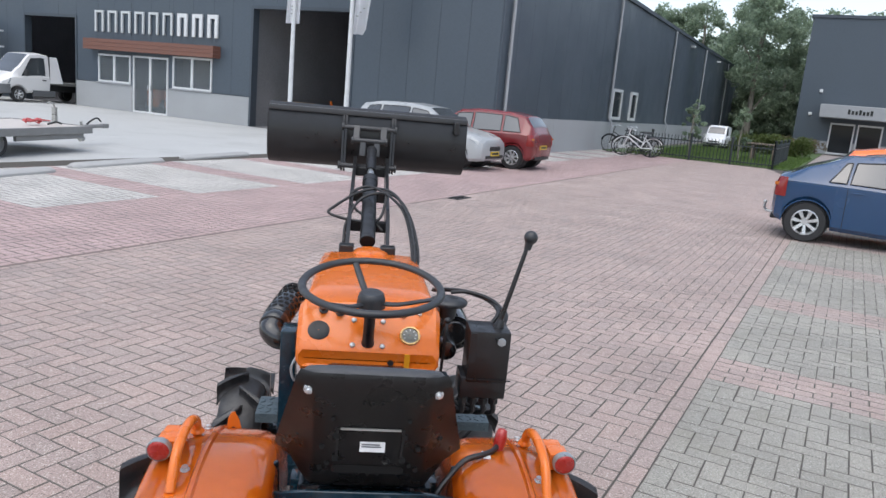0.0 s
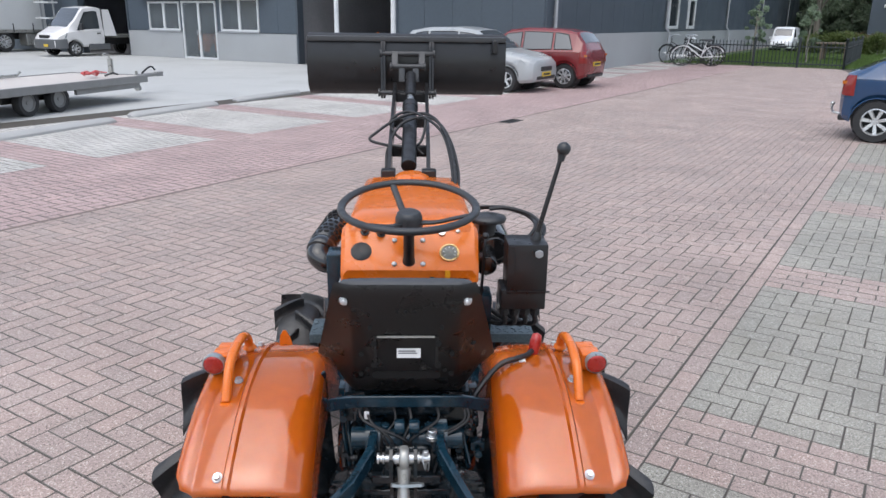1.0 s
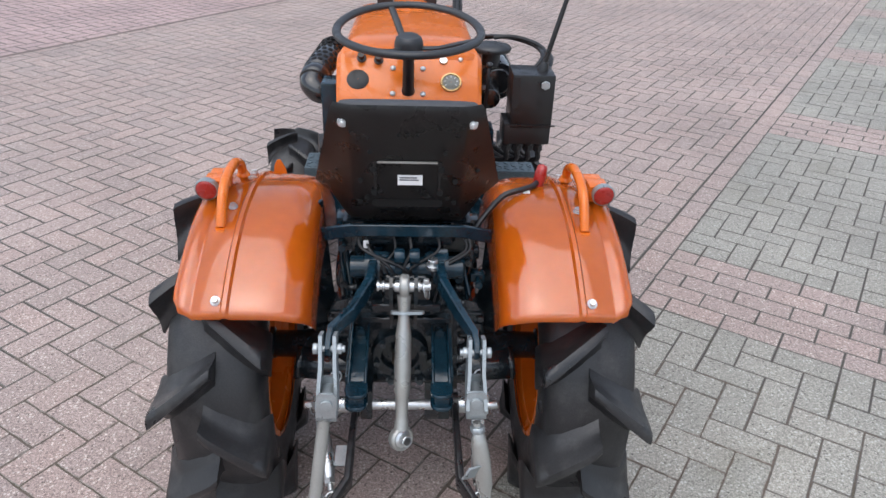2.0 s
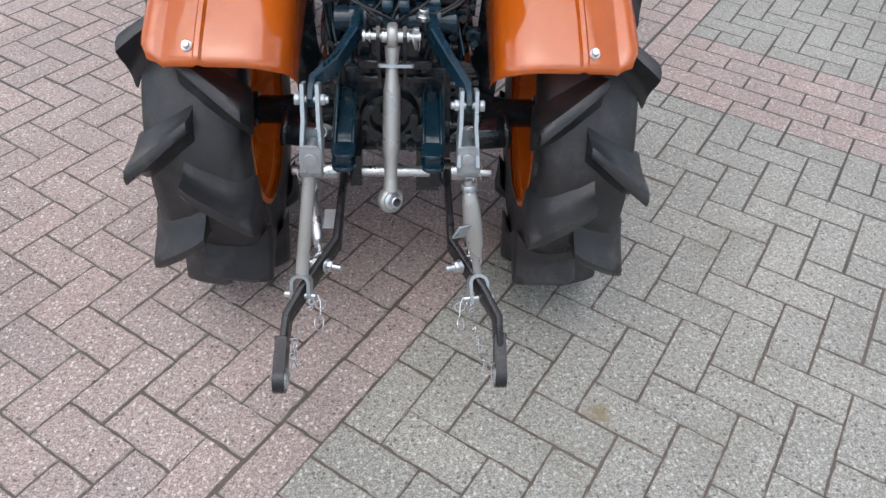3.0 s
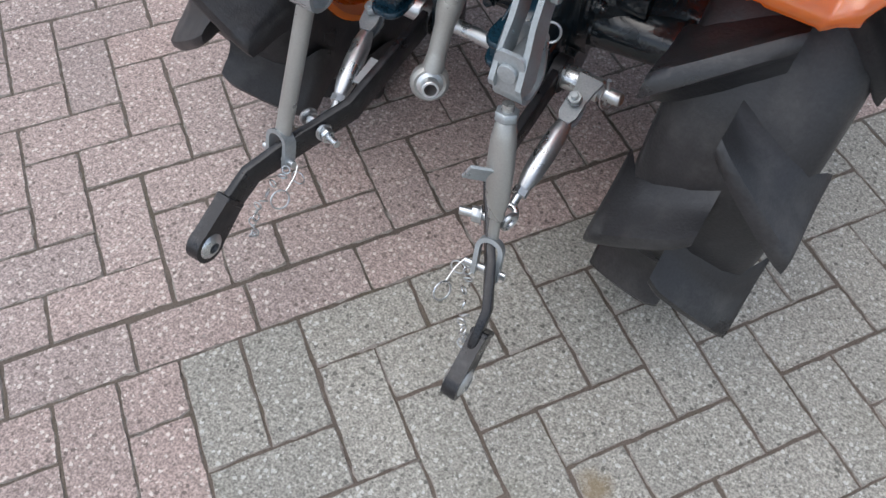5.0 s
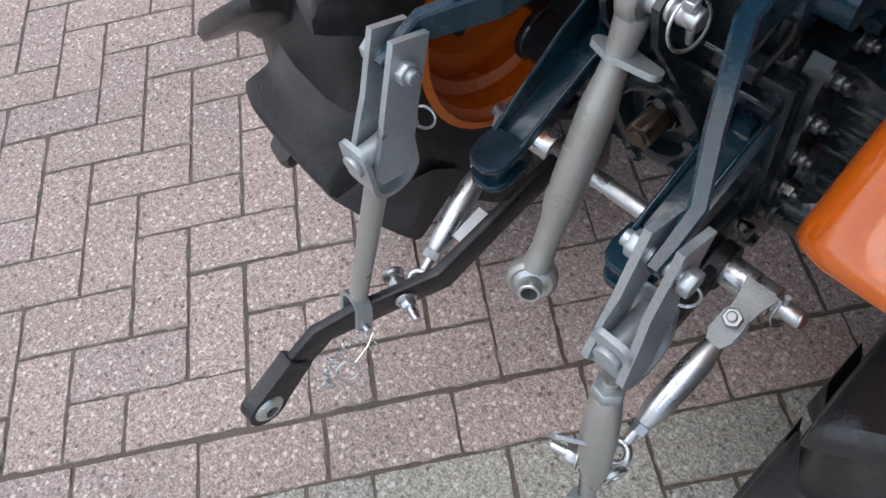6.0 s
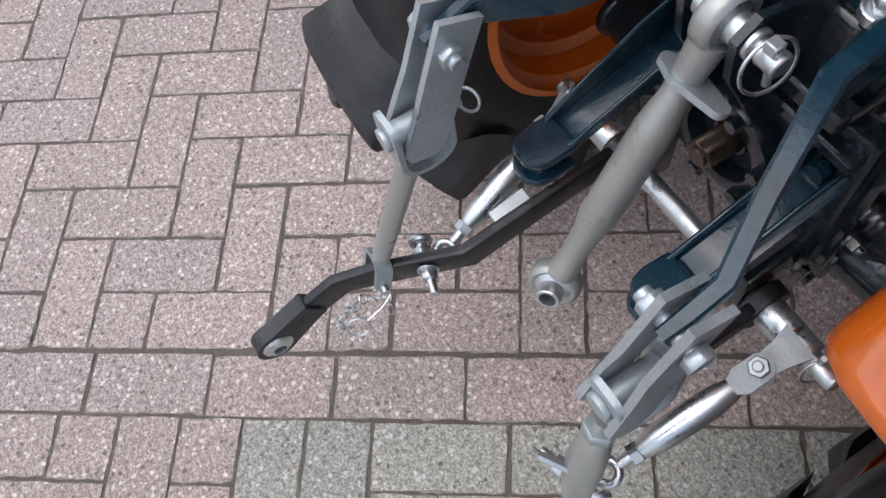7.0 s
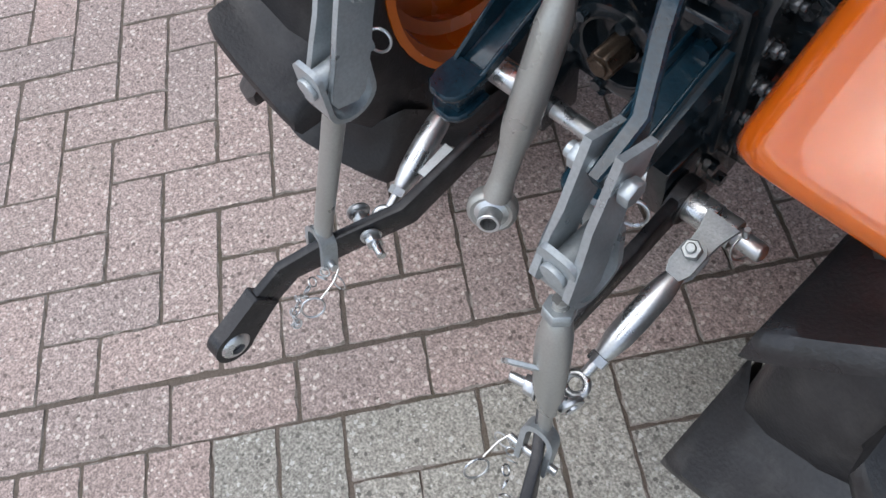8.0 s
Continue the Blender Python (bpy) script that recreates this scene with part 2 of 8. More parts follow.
def yard(ob, m=FAR):
    """Place an object round the yard, by a matrix fitted to the camera's view."""
    ob.matrix_basis = m @ ob.matrix_basis
    return ob


def unscaled(m):
    """The same place and turn with no scale, for a copy that brings its own."""
    return Matrix.LocRotScale(m.to_translation(), m.to_quaternion(), None)


X_FRONT, Y_SIDE = 21.7, 9.95
SKEW = Matrix.Translation((X_FRONT, Y_SIDE, 0)) @ Matrix.Rotation(radians(1.0), 4, "Z") @ Matrix.Translation((-X_FRONT, -Y_SIDE, 0))
TOP = 7.6
# concrete yard before the hall: large slabs with open joints
slabs = yard(thing("concrete_yard", "pale grey concrete slab yard before the hall", "pavement", kind="structure"))
g = bmesh.new()
span(g, (-32, 11.36, -0.02), (X_FRONT + 24, 70, -0.012))
part("bedding", g, BEDDING, slabs)
for a in range(-6, 5):
    for b in range(10):
        x0, y0 = -8.2 + a * 4.85 + 10, 11.36 + b * 5.6
        g = bmesh.new()
        x1 = min(x0 + 4.84, 21.68)
        if x1 - x0 < 0.3:
            continue
        span(g, (x0, y0, -0.1), (x1, y0 + 5.59, -0.003))
        part("slab", g, SLAB, slabs)

# hall front wall: openings at Y 15.5..20.1 and 29.85..33.4, windows and a double door between
front = yard(thing("wall_front", "dark grey panel-clad hall front over a pale plinth", "wall", kind="structure"))


def wall_x(y0, y1, z0, z1, mat=CLAD, name="panel", x=X_FRONT, thick=0.16, lift=0.0):
    g = bmesh.new()
    span(g, (x - lift, y0, z0), (x + thick, y1, z1))
    return part(name, g, mat, front)


def panels_x(y0, y1, z0, z1, step=1.06):
    n = max(1, round((y1 - y0) / step))
    for k in range(n):
        a, b = y0 + (y1 - y0) * k / n, y0 + (y1 - y0) * (k + 1) / n
        wall_x(a + 0.004, b - 0.004, z0, z1)


wall_x(10.3, 15.5, 0, TOP, CLAD_DARK, "backing", X_FRONT + 0.17, 0.1)
wall_x(20.1, 29.85, 2.9, TOP, CLAD_DARK, "backing", X_FRONT + 0.17, 0.1)
panels_x(10.0, 15.5, 0.0, TOP)
panels_x(15.5, 20.1, 4.42, TOP)
for a, b, z0, z1 in ((20.1, 22.0, 1.1, TOP), (24.15, 24.35, 1.1, TOP), (26.4, 26.5, 1.1, TOP), (28.5, 29.85, 1.1, TOP), (22.0, 24.15, 2.42, TOP), (24.35, 26.4, 2.32, TOP), (26.5, 28.5, 2.3, TOP)):
    panels_x(a, b, z0, z1)
panels_x(29.85, 33.4, 3.8, TOP)
panels_x(33.4, 48.0, 0.0, 3.6, 1.2)
panels_x(33.4, 48.0, 3.6, TOP, 1.2)
for a, b in ((20.1, 24.35), (26.4, 29.85)):
    wall_x(a, b, 0, 1.08, PLINTH, "plinth", lift=0.05, thick=0.2)
for y0, y1, z1 in ((15.5, 20.1, 4.42), (29.85, 33.4, 3.8)):
    for a, b, c, d in ((y0 - 0.02, y0 + 0.08, 0, z1), (y1 - 0.08, y1 + 0.02, 0, z1), (y0 + 0.08, y1 - 0.08, z1 - 0.09, z1 + 0.03)):
        wall_x(a, b, c, d, CLAD_DARK, "door_frame", X_FRONT, 0.3, 0.03)

# the hall's other faces, its roof and lining
side = yard(thing("wall_side", "dark grey panel-clad hall side wall over a pale plinth", "wall", kind="structure"))
EAVE = 6.22
side.matrix_basis = EAST @ SKEW
g = bmesh.new()
span(g, (X_FRONT + 0.1, Y_SIDE + 0.16, 0), (76.0, Y_SIDE + 0.3, EAVE))
part("backing", g, CLAD_DARK, side)
for k in range(49):
    a = X_FRONT + k * 1.105
    g = bmesh.new()
    span(g, (a + 0.004, Y_SIDE, 1.14), (a + 1.101, Y_SIDE + 0.15, EAVE))
    part("panel", g, CLAD, side)
for k in range(11):
    a = X_FRONT + k * 4.9725
    g = bmesh.new()
    span(g, (a + 0.003, Y_SIDE - 0.05, 0), (a + 4.969, Y_SIDE + 0.15, 1.14))
    part("plinth", g, PLINTH, side)
g = bmesh.new()
span(g, (X_FRONT - 0.05, Y_SIDE - 0.1, EAVE), (76.0, Y_SIDE + 0.3, EAVE + 0.16))
part("gutter", g, CLAD_DARK, side)
roof = yard(thing("hall_roof", "dark grey sheet roof of the hall", "roof", kind="structure"), EAST)
g = bmesh.new()
loft(g, [[(x, y, EAVE + 0.16), (x, 29, 9.6), (x, 48, EAVE + 0.16), (x, 48, EAVE), (x, 29, 9.44), (x, y, EAVE)] for x, y in ((X_FRONT + 0.3, Y_SIDE + 0.2), (75.9, Y_SIDE + 2.3))])
part("roof_sheet", g, CLAD_DARK, roof)
lining = yard(thing("wall_inner", "dim lining walls inside the hall", "wall", kind="structure"))
for a, b in (((75.6, 12.4, 0), (75.8, 48, EAVE)), ((21.9, 47.8, 0), (75.6, 48, EAVE)), ((34, 15.2, 0), (34.2, 29, EAVE)), ((22.2, 20.2, 0), (34, 20.35, EAVE)), ((22.2, 29.6, 0), (40, 29.75, EAVE)), ((22.2, 15.2, 0), (34, 15.35, EAVE)), ((27.5, 20.35, 0), (27.7, 29.6, EAVE))):
    g = bmesh.new()
    span(g, a, b)
    part("lining", g, INNER, lining)
for k, (a, b) in enumerate((((22.0, 15.35, -0.02), (34, 20.2, 0.0)), ((22.0, 29.75, -0.02), (50, 47.8, 0.0)), ((22.0, 20.35, -0.02), (27.5, 29.6, 0.0)))):
    g = bmesh.new()
    span(g, a, b)
    f_ = yard(part("floor", g, INNER))
    tagged(f_, "dim grey concrete hall floor", "floor", kind="structure")

# windows and door of the hall front
def window_x(name, y0, y1, z0, z1, panes, label, door=False):
    w = yard(thing(name, label, "door" if door else "window", kind="structure"))
    x0, x1, fr = X_FRONT - 0.035, X_FRONT + 0.07, 0.075
    bars = [(y0, y0 + fr, z0, z1), (y1 - fr, y1, z0, z1), (y0 + fr, y1 - fr, z1 - fr, z1), (y0 + fr, y1 - fr, z0, z0 + fr)]
    for k in range(1, panes):
        c = y0 + (y1 - y0) * k / panes
        bars.append((c - fr * 0.8, c + fr * 0.8, z0 + fr, z1 - fr))
    for a, b, c, d in bars:
        g = bmesh.new()
        span(g, (x0, a, c), (x1, b, d))
        bevel(g, 0.006, 1)
        part("frame", g, UPVC, w)
    for k in range(panes):
        a, b = y0 + (y1 - y0) * k / panes, y0 + (y1 - y0) * (k + 1) / panes
        g = bmesh.new()
        span(g, (X_FRONT + 0.01, a + fr * 0.5, z0 + fr * 0.5), (X_FRONT + 0.025, b - fr * 0.5, z1 - fr * 0.5))
        p = part("pane", g, GLASS, w)
        p.visible_shadow = False
        if door:
            g = bmesh.new()
            yy = (y0 + y1) / 2 + (-0.09 if k == 0 else 0.09)
            span(g, (x0 - 0.05, yy - 0.012, 0.95), (x0, yy + 0.012, 1.15))
            part("handle", g, PIPE, w)
    if not door:
        g = bmesh.new()
        span(g, (X_FRONT - 0.1, y0 - 0.04, z0 - 0.05), (X_FRONT + 0.02, y1 + 0.04, z0))
        part("sill", g, PIPE, w)


window_x("window_1", 26.52, 28.48, 1.12, 2.28, 2, "white-framed two-pane hall window above the plinth")
window_x("window_2", 22.02, 24.12, 1.14, 2.4, 2, "white-framed two-pane hall window beside the door")
window_x("door_1", 24.37, 26.38, 0.0, 2.3, 2, "white-framed double glass entrance door, closed", True)
canopy = yard(thing("canopy", "red-brown boarded fascia above windows and door", "canopy"))
for k in range(3):
    g = bmesh.new()
    z = 2.43 + k * 0.15
    span(g, (X_FRONT - 0.4, 21.62, z), (X_FRONT, 28.95, z + 0.143))
    part("board", g, REDWOOD, canopy)

# the sign above: plain upright shapes in place of its letters
sign = yard(thing("wall_sign", "pale sign of upright bar shapes, the last ones whiter", "sign"))
SIGN_GREY = grained("pale_sign_metal", (0.52, 0.54, 0.54), 0.4, 0, 0, 4, 0.06, 60, 0.02)
for k in range(9):
    y = 28.6 - k * 0.795
    w_ = 0.52
    mat = UPVC if k > 5 else SIGN_GREY
    t_ = 0.15 if k > 5 else 0.09
    g = bmesh.new()
    for a, b, c, d in ((y - t_, y, 3.18, 4.04), (y - w_, y - w_ + t_, 3.18, 4.04), (y - w_ + t_, y - t_, 4.04 - t_, 4.04)):
        span(g, (X_FRONT - 0.1, a, c), (X_FRONT - 0.03, b, d))
    part("bar_shape", g, mat, sign)

# downpipes with kicked-out shoes along the side wall
pipe = thing("downpipe", "pale grey downpipe with a kicked-out shoe on the hall wall", "downpipe", group="downpipes on the hall wall", m=EAST @ SKEW)
g = bmesh.new()
tube(g, [(22.15, Y_SIDE - 0.09, EAVE - 0.02), (22.15, Y_SIDE - 0.09, 1.32), (22.15, Y_SIDE - 0.24, 1.1), (22.15, Y_SIDE - 0.24, 0.02)], 0.055, 10, up=(1, 0, 0))
part("pipe", g, PIPE, pipe)
for z in (4.6, 2.9, 1.6):
    g = bmesh.new()
    cyl(g, (22.15, Y_SIDE - 0.09, z), (22.15, Y_SIDE - 0.09, z + 0.05), 0.066, n=10)
    box(g, (22.15, Y_SIDE - 0.03, z + 0.025), (0.03, 0.06, 0.03))
    part("clip", g, PIPE, pipe)
for x in (33.4, 45.0, 55.6, 67.1, 75.8):
    copy_thing(pipe, unscaled(EAST @ SKEW @ Matrix.Translation((x - 22.15, 0, 0))))
lamp = thing("wall_lamp", "small white lamp under the hall eave", "lamp", group="lamps under the eave", m=EAST @ SKEW)
g = bmesh.new()
box(g, (50.3, Y_SIDE - 0.12, EAVE - 0.34), (0.3, 0.24, 0.1))
bevel(g, 0.02, 2)
part("lamp_head", g, UPVC, lamp)
g = bmesh.new()
box(g, (50.3, Y_SIDE - 0.01, EAVE - 0.34), (0.12, 0.02, 0.2))
part("bracket", g, PIPE, lamp)
for x in (61.4, 71.2):
    copy_thing(lamp, unscaled(EAST @ SKEW @ Matrix.Translation((x - 50.3, 0, 0))))
for k, (x0, x1) in enumerate(((33.75, 35.3), (36.9, 38.1))):
    w = thing("window_%d" % (k + 3), "narrow white-framed window in the hall side wall", "window", EAST @ SKEW, kind="structure")
    for a, b, c, d in ((x0, x0 + 0.12, 1.25, 2.55), (x1 - 0.12, x1, 1.25, 2.55), (x0 + 0.12, x1 - 0.12, 2.43, 2.55), (x0 + 0.12, x1 - 0.12, 1.25, 1.37)):
        g = bmesh.new()
        span(g, (a, Y_SIDE - 0.08, c), (b, Y_SIDE + 0.02, d))
        part("frame", g, UPVC, w)
    g = bmesh.new()
    span(g, (x0 + 0.12, Y_SIDE - 0.03, 1.37), (x1 - 0.12, Y_SIDE - 0.015, 2.43))
    part("pane", g, TINTED, w)

# the neighbouring building
other = yard(thing("office_building", "dark grey flat-roofed building with a pale door canopy", "building"), EAST)
g = bmesh.new()
span(g, (61.2, -30, 0.9), (85, 4.7, 9.2))
part("wall", g, CLAD, other)
g = bmesh.new()
span(g, (61.15, -30, 0), (85, 4.75, 0.9))
part("plinth", g, PLINTH, other)
g = bmesh.new()
span(g, (61.1, -30, 9.2), (85, 4.8, 9.4))
part("parapet", g, CLAD_DARK, other)
g = bmesh.new()
span(g, (59.2, -4, 2.5), (61.15, 3.2, 3.38))
bevel(g, 0.03, 1)
can = part("door_canopy", g, PIPE, other, "pale grey canopy over the entrance")
g = bmesh.new()
for k in range(7):
    span(g, (59.18, 1.35 - k * 0.22, 2.8), (59.2, 1.5 - k * 0.22, 3.05 + 0.08 * (k % 3 == 0)))
part("lettering", g, TINTED, can, "dark unreadable lettering shown as bars")
for y0, y1 in ((0.9, 2.45), (-0.8, 0.75)):
    g = bmesh.new()
    for a, b, c, d in ((y0, y0 + 0.1, 0.05, 2.2), (y1 - 0.1, y1, 0.05, 2.2), (y0 + 0.1, y1 - 0.1, 2.08, 2.2), (y0 + 0.1, y1 - 0.1, 0.05, 0.17)):
        span(g, (61.05, a, c), (61.14, b, d))
    fr = part("door", g, UPVC, other, "white-framed glass door")
    g = bmesh.new()
    span(g, (61.08, y0 + 0.1, 0.17), (61.12, y1 - 0.1, 2.08))
    part("pane", g, TINTED, fr)
for y, z in ((3.4, 4.3), (3.85, 2.7)):
    g = bmesh.new()
    box(g, (61.12, y, z), (0.16, 0.22, 0.22))
    bevel(g, 0.04, 2)
    part("wall_lamp", g, UPVC, other)
# lawn strip beyond the fence
g = bmesh.new()
span(g, (32.4, 2.6, -0.1), (60.9, 9.9, 0.02))
tagged(yard(part("lawn", g, GRASS), EAST), "mown green lawn strip along the hall", "lawn", kind="structure")

# ---- the tractor, its middle line on x = 0, heading along y
tractor = thing("tractor", "small orange tractor with a black front loader, parked on block paving", "tractor", Matrix.Translation((-0.006, 0, 0)))
AXLE_Y, AXLE_Z = -0.135, 0.415
SET_BACK = -0.028


def turn_x(x, y, z):
    """A frame whose local z runs along the world's x."""
    return Matrix.Translation((x, y, z)) @ AX_X


def wheel_point(x, r, a, y0, z0):
    """A point of a wheel: a runs from the top towards the rear."""
    return Vector((x, y0 - r * math.sin(a), z0 + r * math.cos(a)))


def wheel(name, side, cx, y0, z0, carcass, half, tip, count, rim_r, lug_w, sweep_a, start, rim_label):
    """A driven wheel: an orange rim with its disc, a tyre and its chevron lugs."""
    g = bmesh.new()
    m = turn_x(cx, y0, z0)
    ri = rim_r
    prof = [(ri * 1.02, -half * 0.86), (ri * 1.08, -half * 0.84), (ri * 1.08, -half * 0.76), (ri * 0.97, -half * 0.66), (ri * 0.95, -half * 0.2), (ri * 0.90, -half * 0.1), (ri * 0.86, half * 0.25), (ri * 0.95, half * 0.32), (ri * 0.97, half * 0.66), (ri * 1.08, half * 0.76), (ri * 1.08, half * 0.84), (ri * 1.02, half * 0.86)]
    lathe(g, prof, m, 48)
    disc = [(0.0, 0.012 * side), (ri * 0.34, 0.012 * side), (ri * 0.42, 0.026 * side), (ri * 0.62, 0.026 * side), (ri * 0.72, 0.006 * side), (ri * 0.90, 0.0)]
    lathe(g, disc[1:], m, 48)
    lathe(g, [(0.001, 0.012 * side), (ri * 0.34, 0.012 * side)], m, 48)
    rim = part(name, g, ORANGE, tractor, rim_label, 30)
    for k in range(6):
        g = bmesh.new()
        a = math.pi * k / 3 + 0.2
        p = wheel_point(cx, ri * 0.5, a, y0, z0)
        hexnut(g, p + Vector((0.03 * side, 0, 0)), (1, 0, 0), 0.011, 0.014)
        hexnut(g, p - Vector((0.002 * side, 0, 0)), (1, 0, 0), 0.011, 0.014)
        part("wheel_nut", g, BLACK, rim)
    # carcass: narrower than the lugs, with sunk flanks
    g = bmesh.new()
    c, ch = carcass, half * 0.87
    prof = [(ri * 1.06, -half * 0.80), (ri * 1.18, -half * 0.90), (c * 0.76, -ch * 1.06), (c * 0.88, -ch * 1.03), (c * 0.945, -ch * 0.93), (c * 0.978, -ch * 0.66), (c, -ch * 0.2), (c, ch * 0.2), (c * 0.978, ch * 0.66), (c * 0.945, ch * 0.93), (c * 0.88, ch * 1.03), (c * 0.76, ch * 1.06), (ri * 1.18, half * 0.90), (ri * 1.06, half * 0.80)]
    lathe(g, prof, m, 72)
    tyre = part("tyre", g, RUBBER, rim, "black rubber tyre with deep chevron lugs", 50)
    # lugs: from the middle out to the shoulder, swept back
    for k in range(count * 2):
        sgn = 1 if k % 2 else -1
        a0 = start + math.pi * 2 * k / (count * 2)
        g = bmesh.new()
        rings = []
        for q in range(8):
            s = q / 7
            x = cx + sgn * (-0.14 * half + s * 1.20 * half)
            u = abs(-0.14 + s * 1.20)
            a = a0 + sweep_a * s
            base = c * (1.0 - 0.06 * max(0, u - 0.25) ** 1.5 - 0.55 * max(0, u - 0.80)) - 0.010
            top = tip - 0.008 * s - max(0, u - 1.05) * 0.10
            if s == 0:
                top -= 0.008
            wt, wb = lug_w * (0.60 + 0.34 * s), lug_w * (2.9 + 0.3 * s)
            skew = 0.12 * lug_w
            mid, low = base + (top - base) * 0.55, base + (top - base) * 0.25
            wm, wl = wt * 1.18, wt * 1.7
            ring_ = [(base, -wb / 2), (base, wb / 2), (low, wl / 2), (mid, wm / 2 + skew * 0.5), (top, wt / 2 + skew), (top, -wt / 2 + skew), (mid, -wm / 2 + skew * 0.5), (low, -wl / 2)]
            rings.append([wheel_point(x, r_, a + q_ / r_, y0, z0) for r_, q_ in ring_])
        loft(g, rings)
        bevel(g, 0.005, 2, 40)
        bmesh.ops.subdivide_edges(g, edges=[e for e in g.edges if e.calc_length() > 0.012], cuts=1, use_grid_fill=True)
        for _ in range(2):
            bmesh.ops.smooth_vert(g, verts=g.verts[:], factor=0.4, use_axis_x=True, use_axis_y=True, use_axis_z=True)
        part("lug", g, RUBBER, tyre, smooth=58)
    return rim


wheel("rear_wheel", -1, -0.402, AXLE_Y + SET_BACK, AXLE_Z, 0.357, 0.110, 0.421, 10, 0.205, 0.040, radians(15), radians(25), "orange steel rear wheel")
wheel("rear_wheel", 1, 0.398, AXLE_Y + SET_BACK, AXLE_Z, 0.357, 0.110, 0.421, 10, 0.205, 0.040, radians(15), radians(12), "orange steel rear wheel")
wheel("front_wheel", -1, -0.452, 1.10, 0.264, 0.231, 0.090, 0.270, 9, 0.143, 0.029, radians(19), 0.0, "orange steel front wheel")
wheel("front_wheel", 1, 0.445, 1.13, 0.264, 0.231, 0.082, 0.270, 9, 0.143, 0.029, radians(19), 0.1, "orange steel front wheel")


# ---- fenders
FENDER_CUT = (0.15, 0.11, 0.07, 0.04, 0.02, 0.01) + (0,) * 8 + (0.0, 0.0, 0.008, 0.02, 0.045, 0.075)


def fender_point(x, d, q):
    """A point d above the fender's crown line: q runs from -1 before the wheel over 0 at the top to 1 behind it."""
    if q < 0:
        return wheel_point(x, 0.462 + d, radians(62 * q), -0.12, 0.399)
    return wheel_point(x, 0.571 + d, radians(37.4 * q), -0.12, 0.290)


def fender(side):
    """A pressed steel fender: a wide crown with two ribs, a rolled outer lip and a short inner flank."""
    section = [(0.497, -0.042), (0.500, -0.020), (0.493, -0.006), (0.481, 0.0), (0.462, 0.002), (0.455, -0.004), (0.449, -0.004), (0.443, 0.002), (0.390, 0.003), (0.385, 0.010), (0.376, 0.010), (0.371, 0.003), (0.330, 0.003), (0.290, 0.002), (0.262, -0.003), (0.241, -0.012), (0.224, -0.026), (0.213, -0.048), (0.208, -0.088), (0.207, -0.142)]
    g = bmesh.new()
    rings = []
    way = [(-1 + k / 22, 0.0) for k in range(43)] + [(0.945 + 0.055 * e, e) for e in (0.25, 0.5, 0.7, 0.85, 0.95, 1.0)]
    for q, e in way:
        drop = 0.015 * (1 - math.sqrt(max(0.0, 1 - e * e)))
        rings.append([fender_point(side * (x - (0.012 * e * e if n < 3 else 0)), d - drop, q * (1 - (FENDER_CUT[n] if q > 0 else 0))) for n, (x, d) in enumerate(section)])
    loft(g, rings, closed=False)
    bmesh.ops.solidify(g, geom=g.faces[:], thickness=0.004)
    f = part("fender", g, FRESH, tractor, "glossy orange pressed steel fender with ribs", 50)
    return f


def dome_bolt(parent, c, axis, r=0.010, label=""):
    g = bmesh.new()
    c, axis = Vector(c), Vector(axis).normalized()
    cyl(g, c - axis * 0.002, c + axis * 0.002, r * 1.35, n=16)
    hexnut(g, c + axis * 0.006, axis, r, 0.008)
    bevel(g, 0.001, 1)
    return part("bolt", g, CHROME, parent, label)


for side in (-1, 1):
    f = fender(side)
    for q, x in ((0.91, 0.401), (0.2, 0.408), (-0.32, 0.408)):
        p = fender_point(side * x, 0.004, q)
        dome_bolt(f, p, fender_point(side * x, 0.05, q) - p, 0.008)
    # grab rail
    g = bmesh.new()
    x = side * 0.395 + (-0.028 if side < 0 else 0.018)
    pts = [(x, -0.262, 0.842), (x, -0.242, 0.868), (x, -0.210, 0.902), (x, -0.172, 0.918), (x, -0.130, 0.924), (x, -0.080, 0.920), (x, -0.042, 0.906), (x, -0.024, 0.886), (x, -0.018, 0.850)]
    tube(g, smooth_line(pts, 5), 0.0115, 12)
    for p in ((x, -0.266, 0.838), (x, -0.018, 0.864)):
        cyl(g, Vector(p) - Vector((0, 0, 0.004)), Vector(p) + Vector((0, 0, 0.006)), 0.018, 0.013, 14)
    part("grab_rail", g, ORANGE, tractor, "orange bent tube grab rail", 50)
    # rear lamp on a folded bracket
    g = bmesh.new()
    x = side * 0.462
    span(g, (x - 0.022, -0.152, 0.862), (x + 0.026, -0.100, 0.906))
    span(g, (x - 0.022, -0.104, 0.850), (x + 0.024, -0.060, 0.900))
    bevel(g, 0.006, 2)
    brk = part("lamp_bracket", g, ORANGE, tractor)
    g = bmesh.new()
    lathe(g, [(0.0245, -0.016), (0.0245, 0.001), (0.022, 0.004), (0.016, 0.005), (0.001, 0.0055)], pose(side * 0.472, -0.172, 0.892, 90), 28)
    lamp = part("rear_lamp", g, RED, brk, "round red rear reflector lamp", 60)
    g = bmesh.new()
    lathe(g, [(0.0255, -0.018), (0.0275, -0.003), (0.0268, 0.001), (0.0245, 0.002), (0.0245, -0.018)], pose(side * 0.472, -0.172, 0.892, 90), 28, closed=True)
    part("lamp_ring", g, ZINC, brk, "thin bright lamp rim")

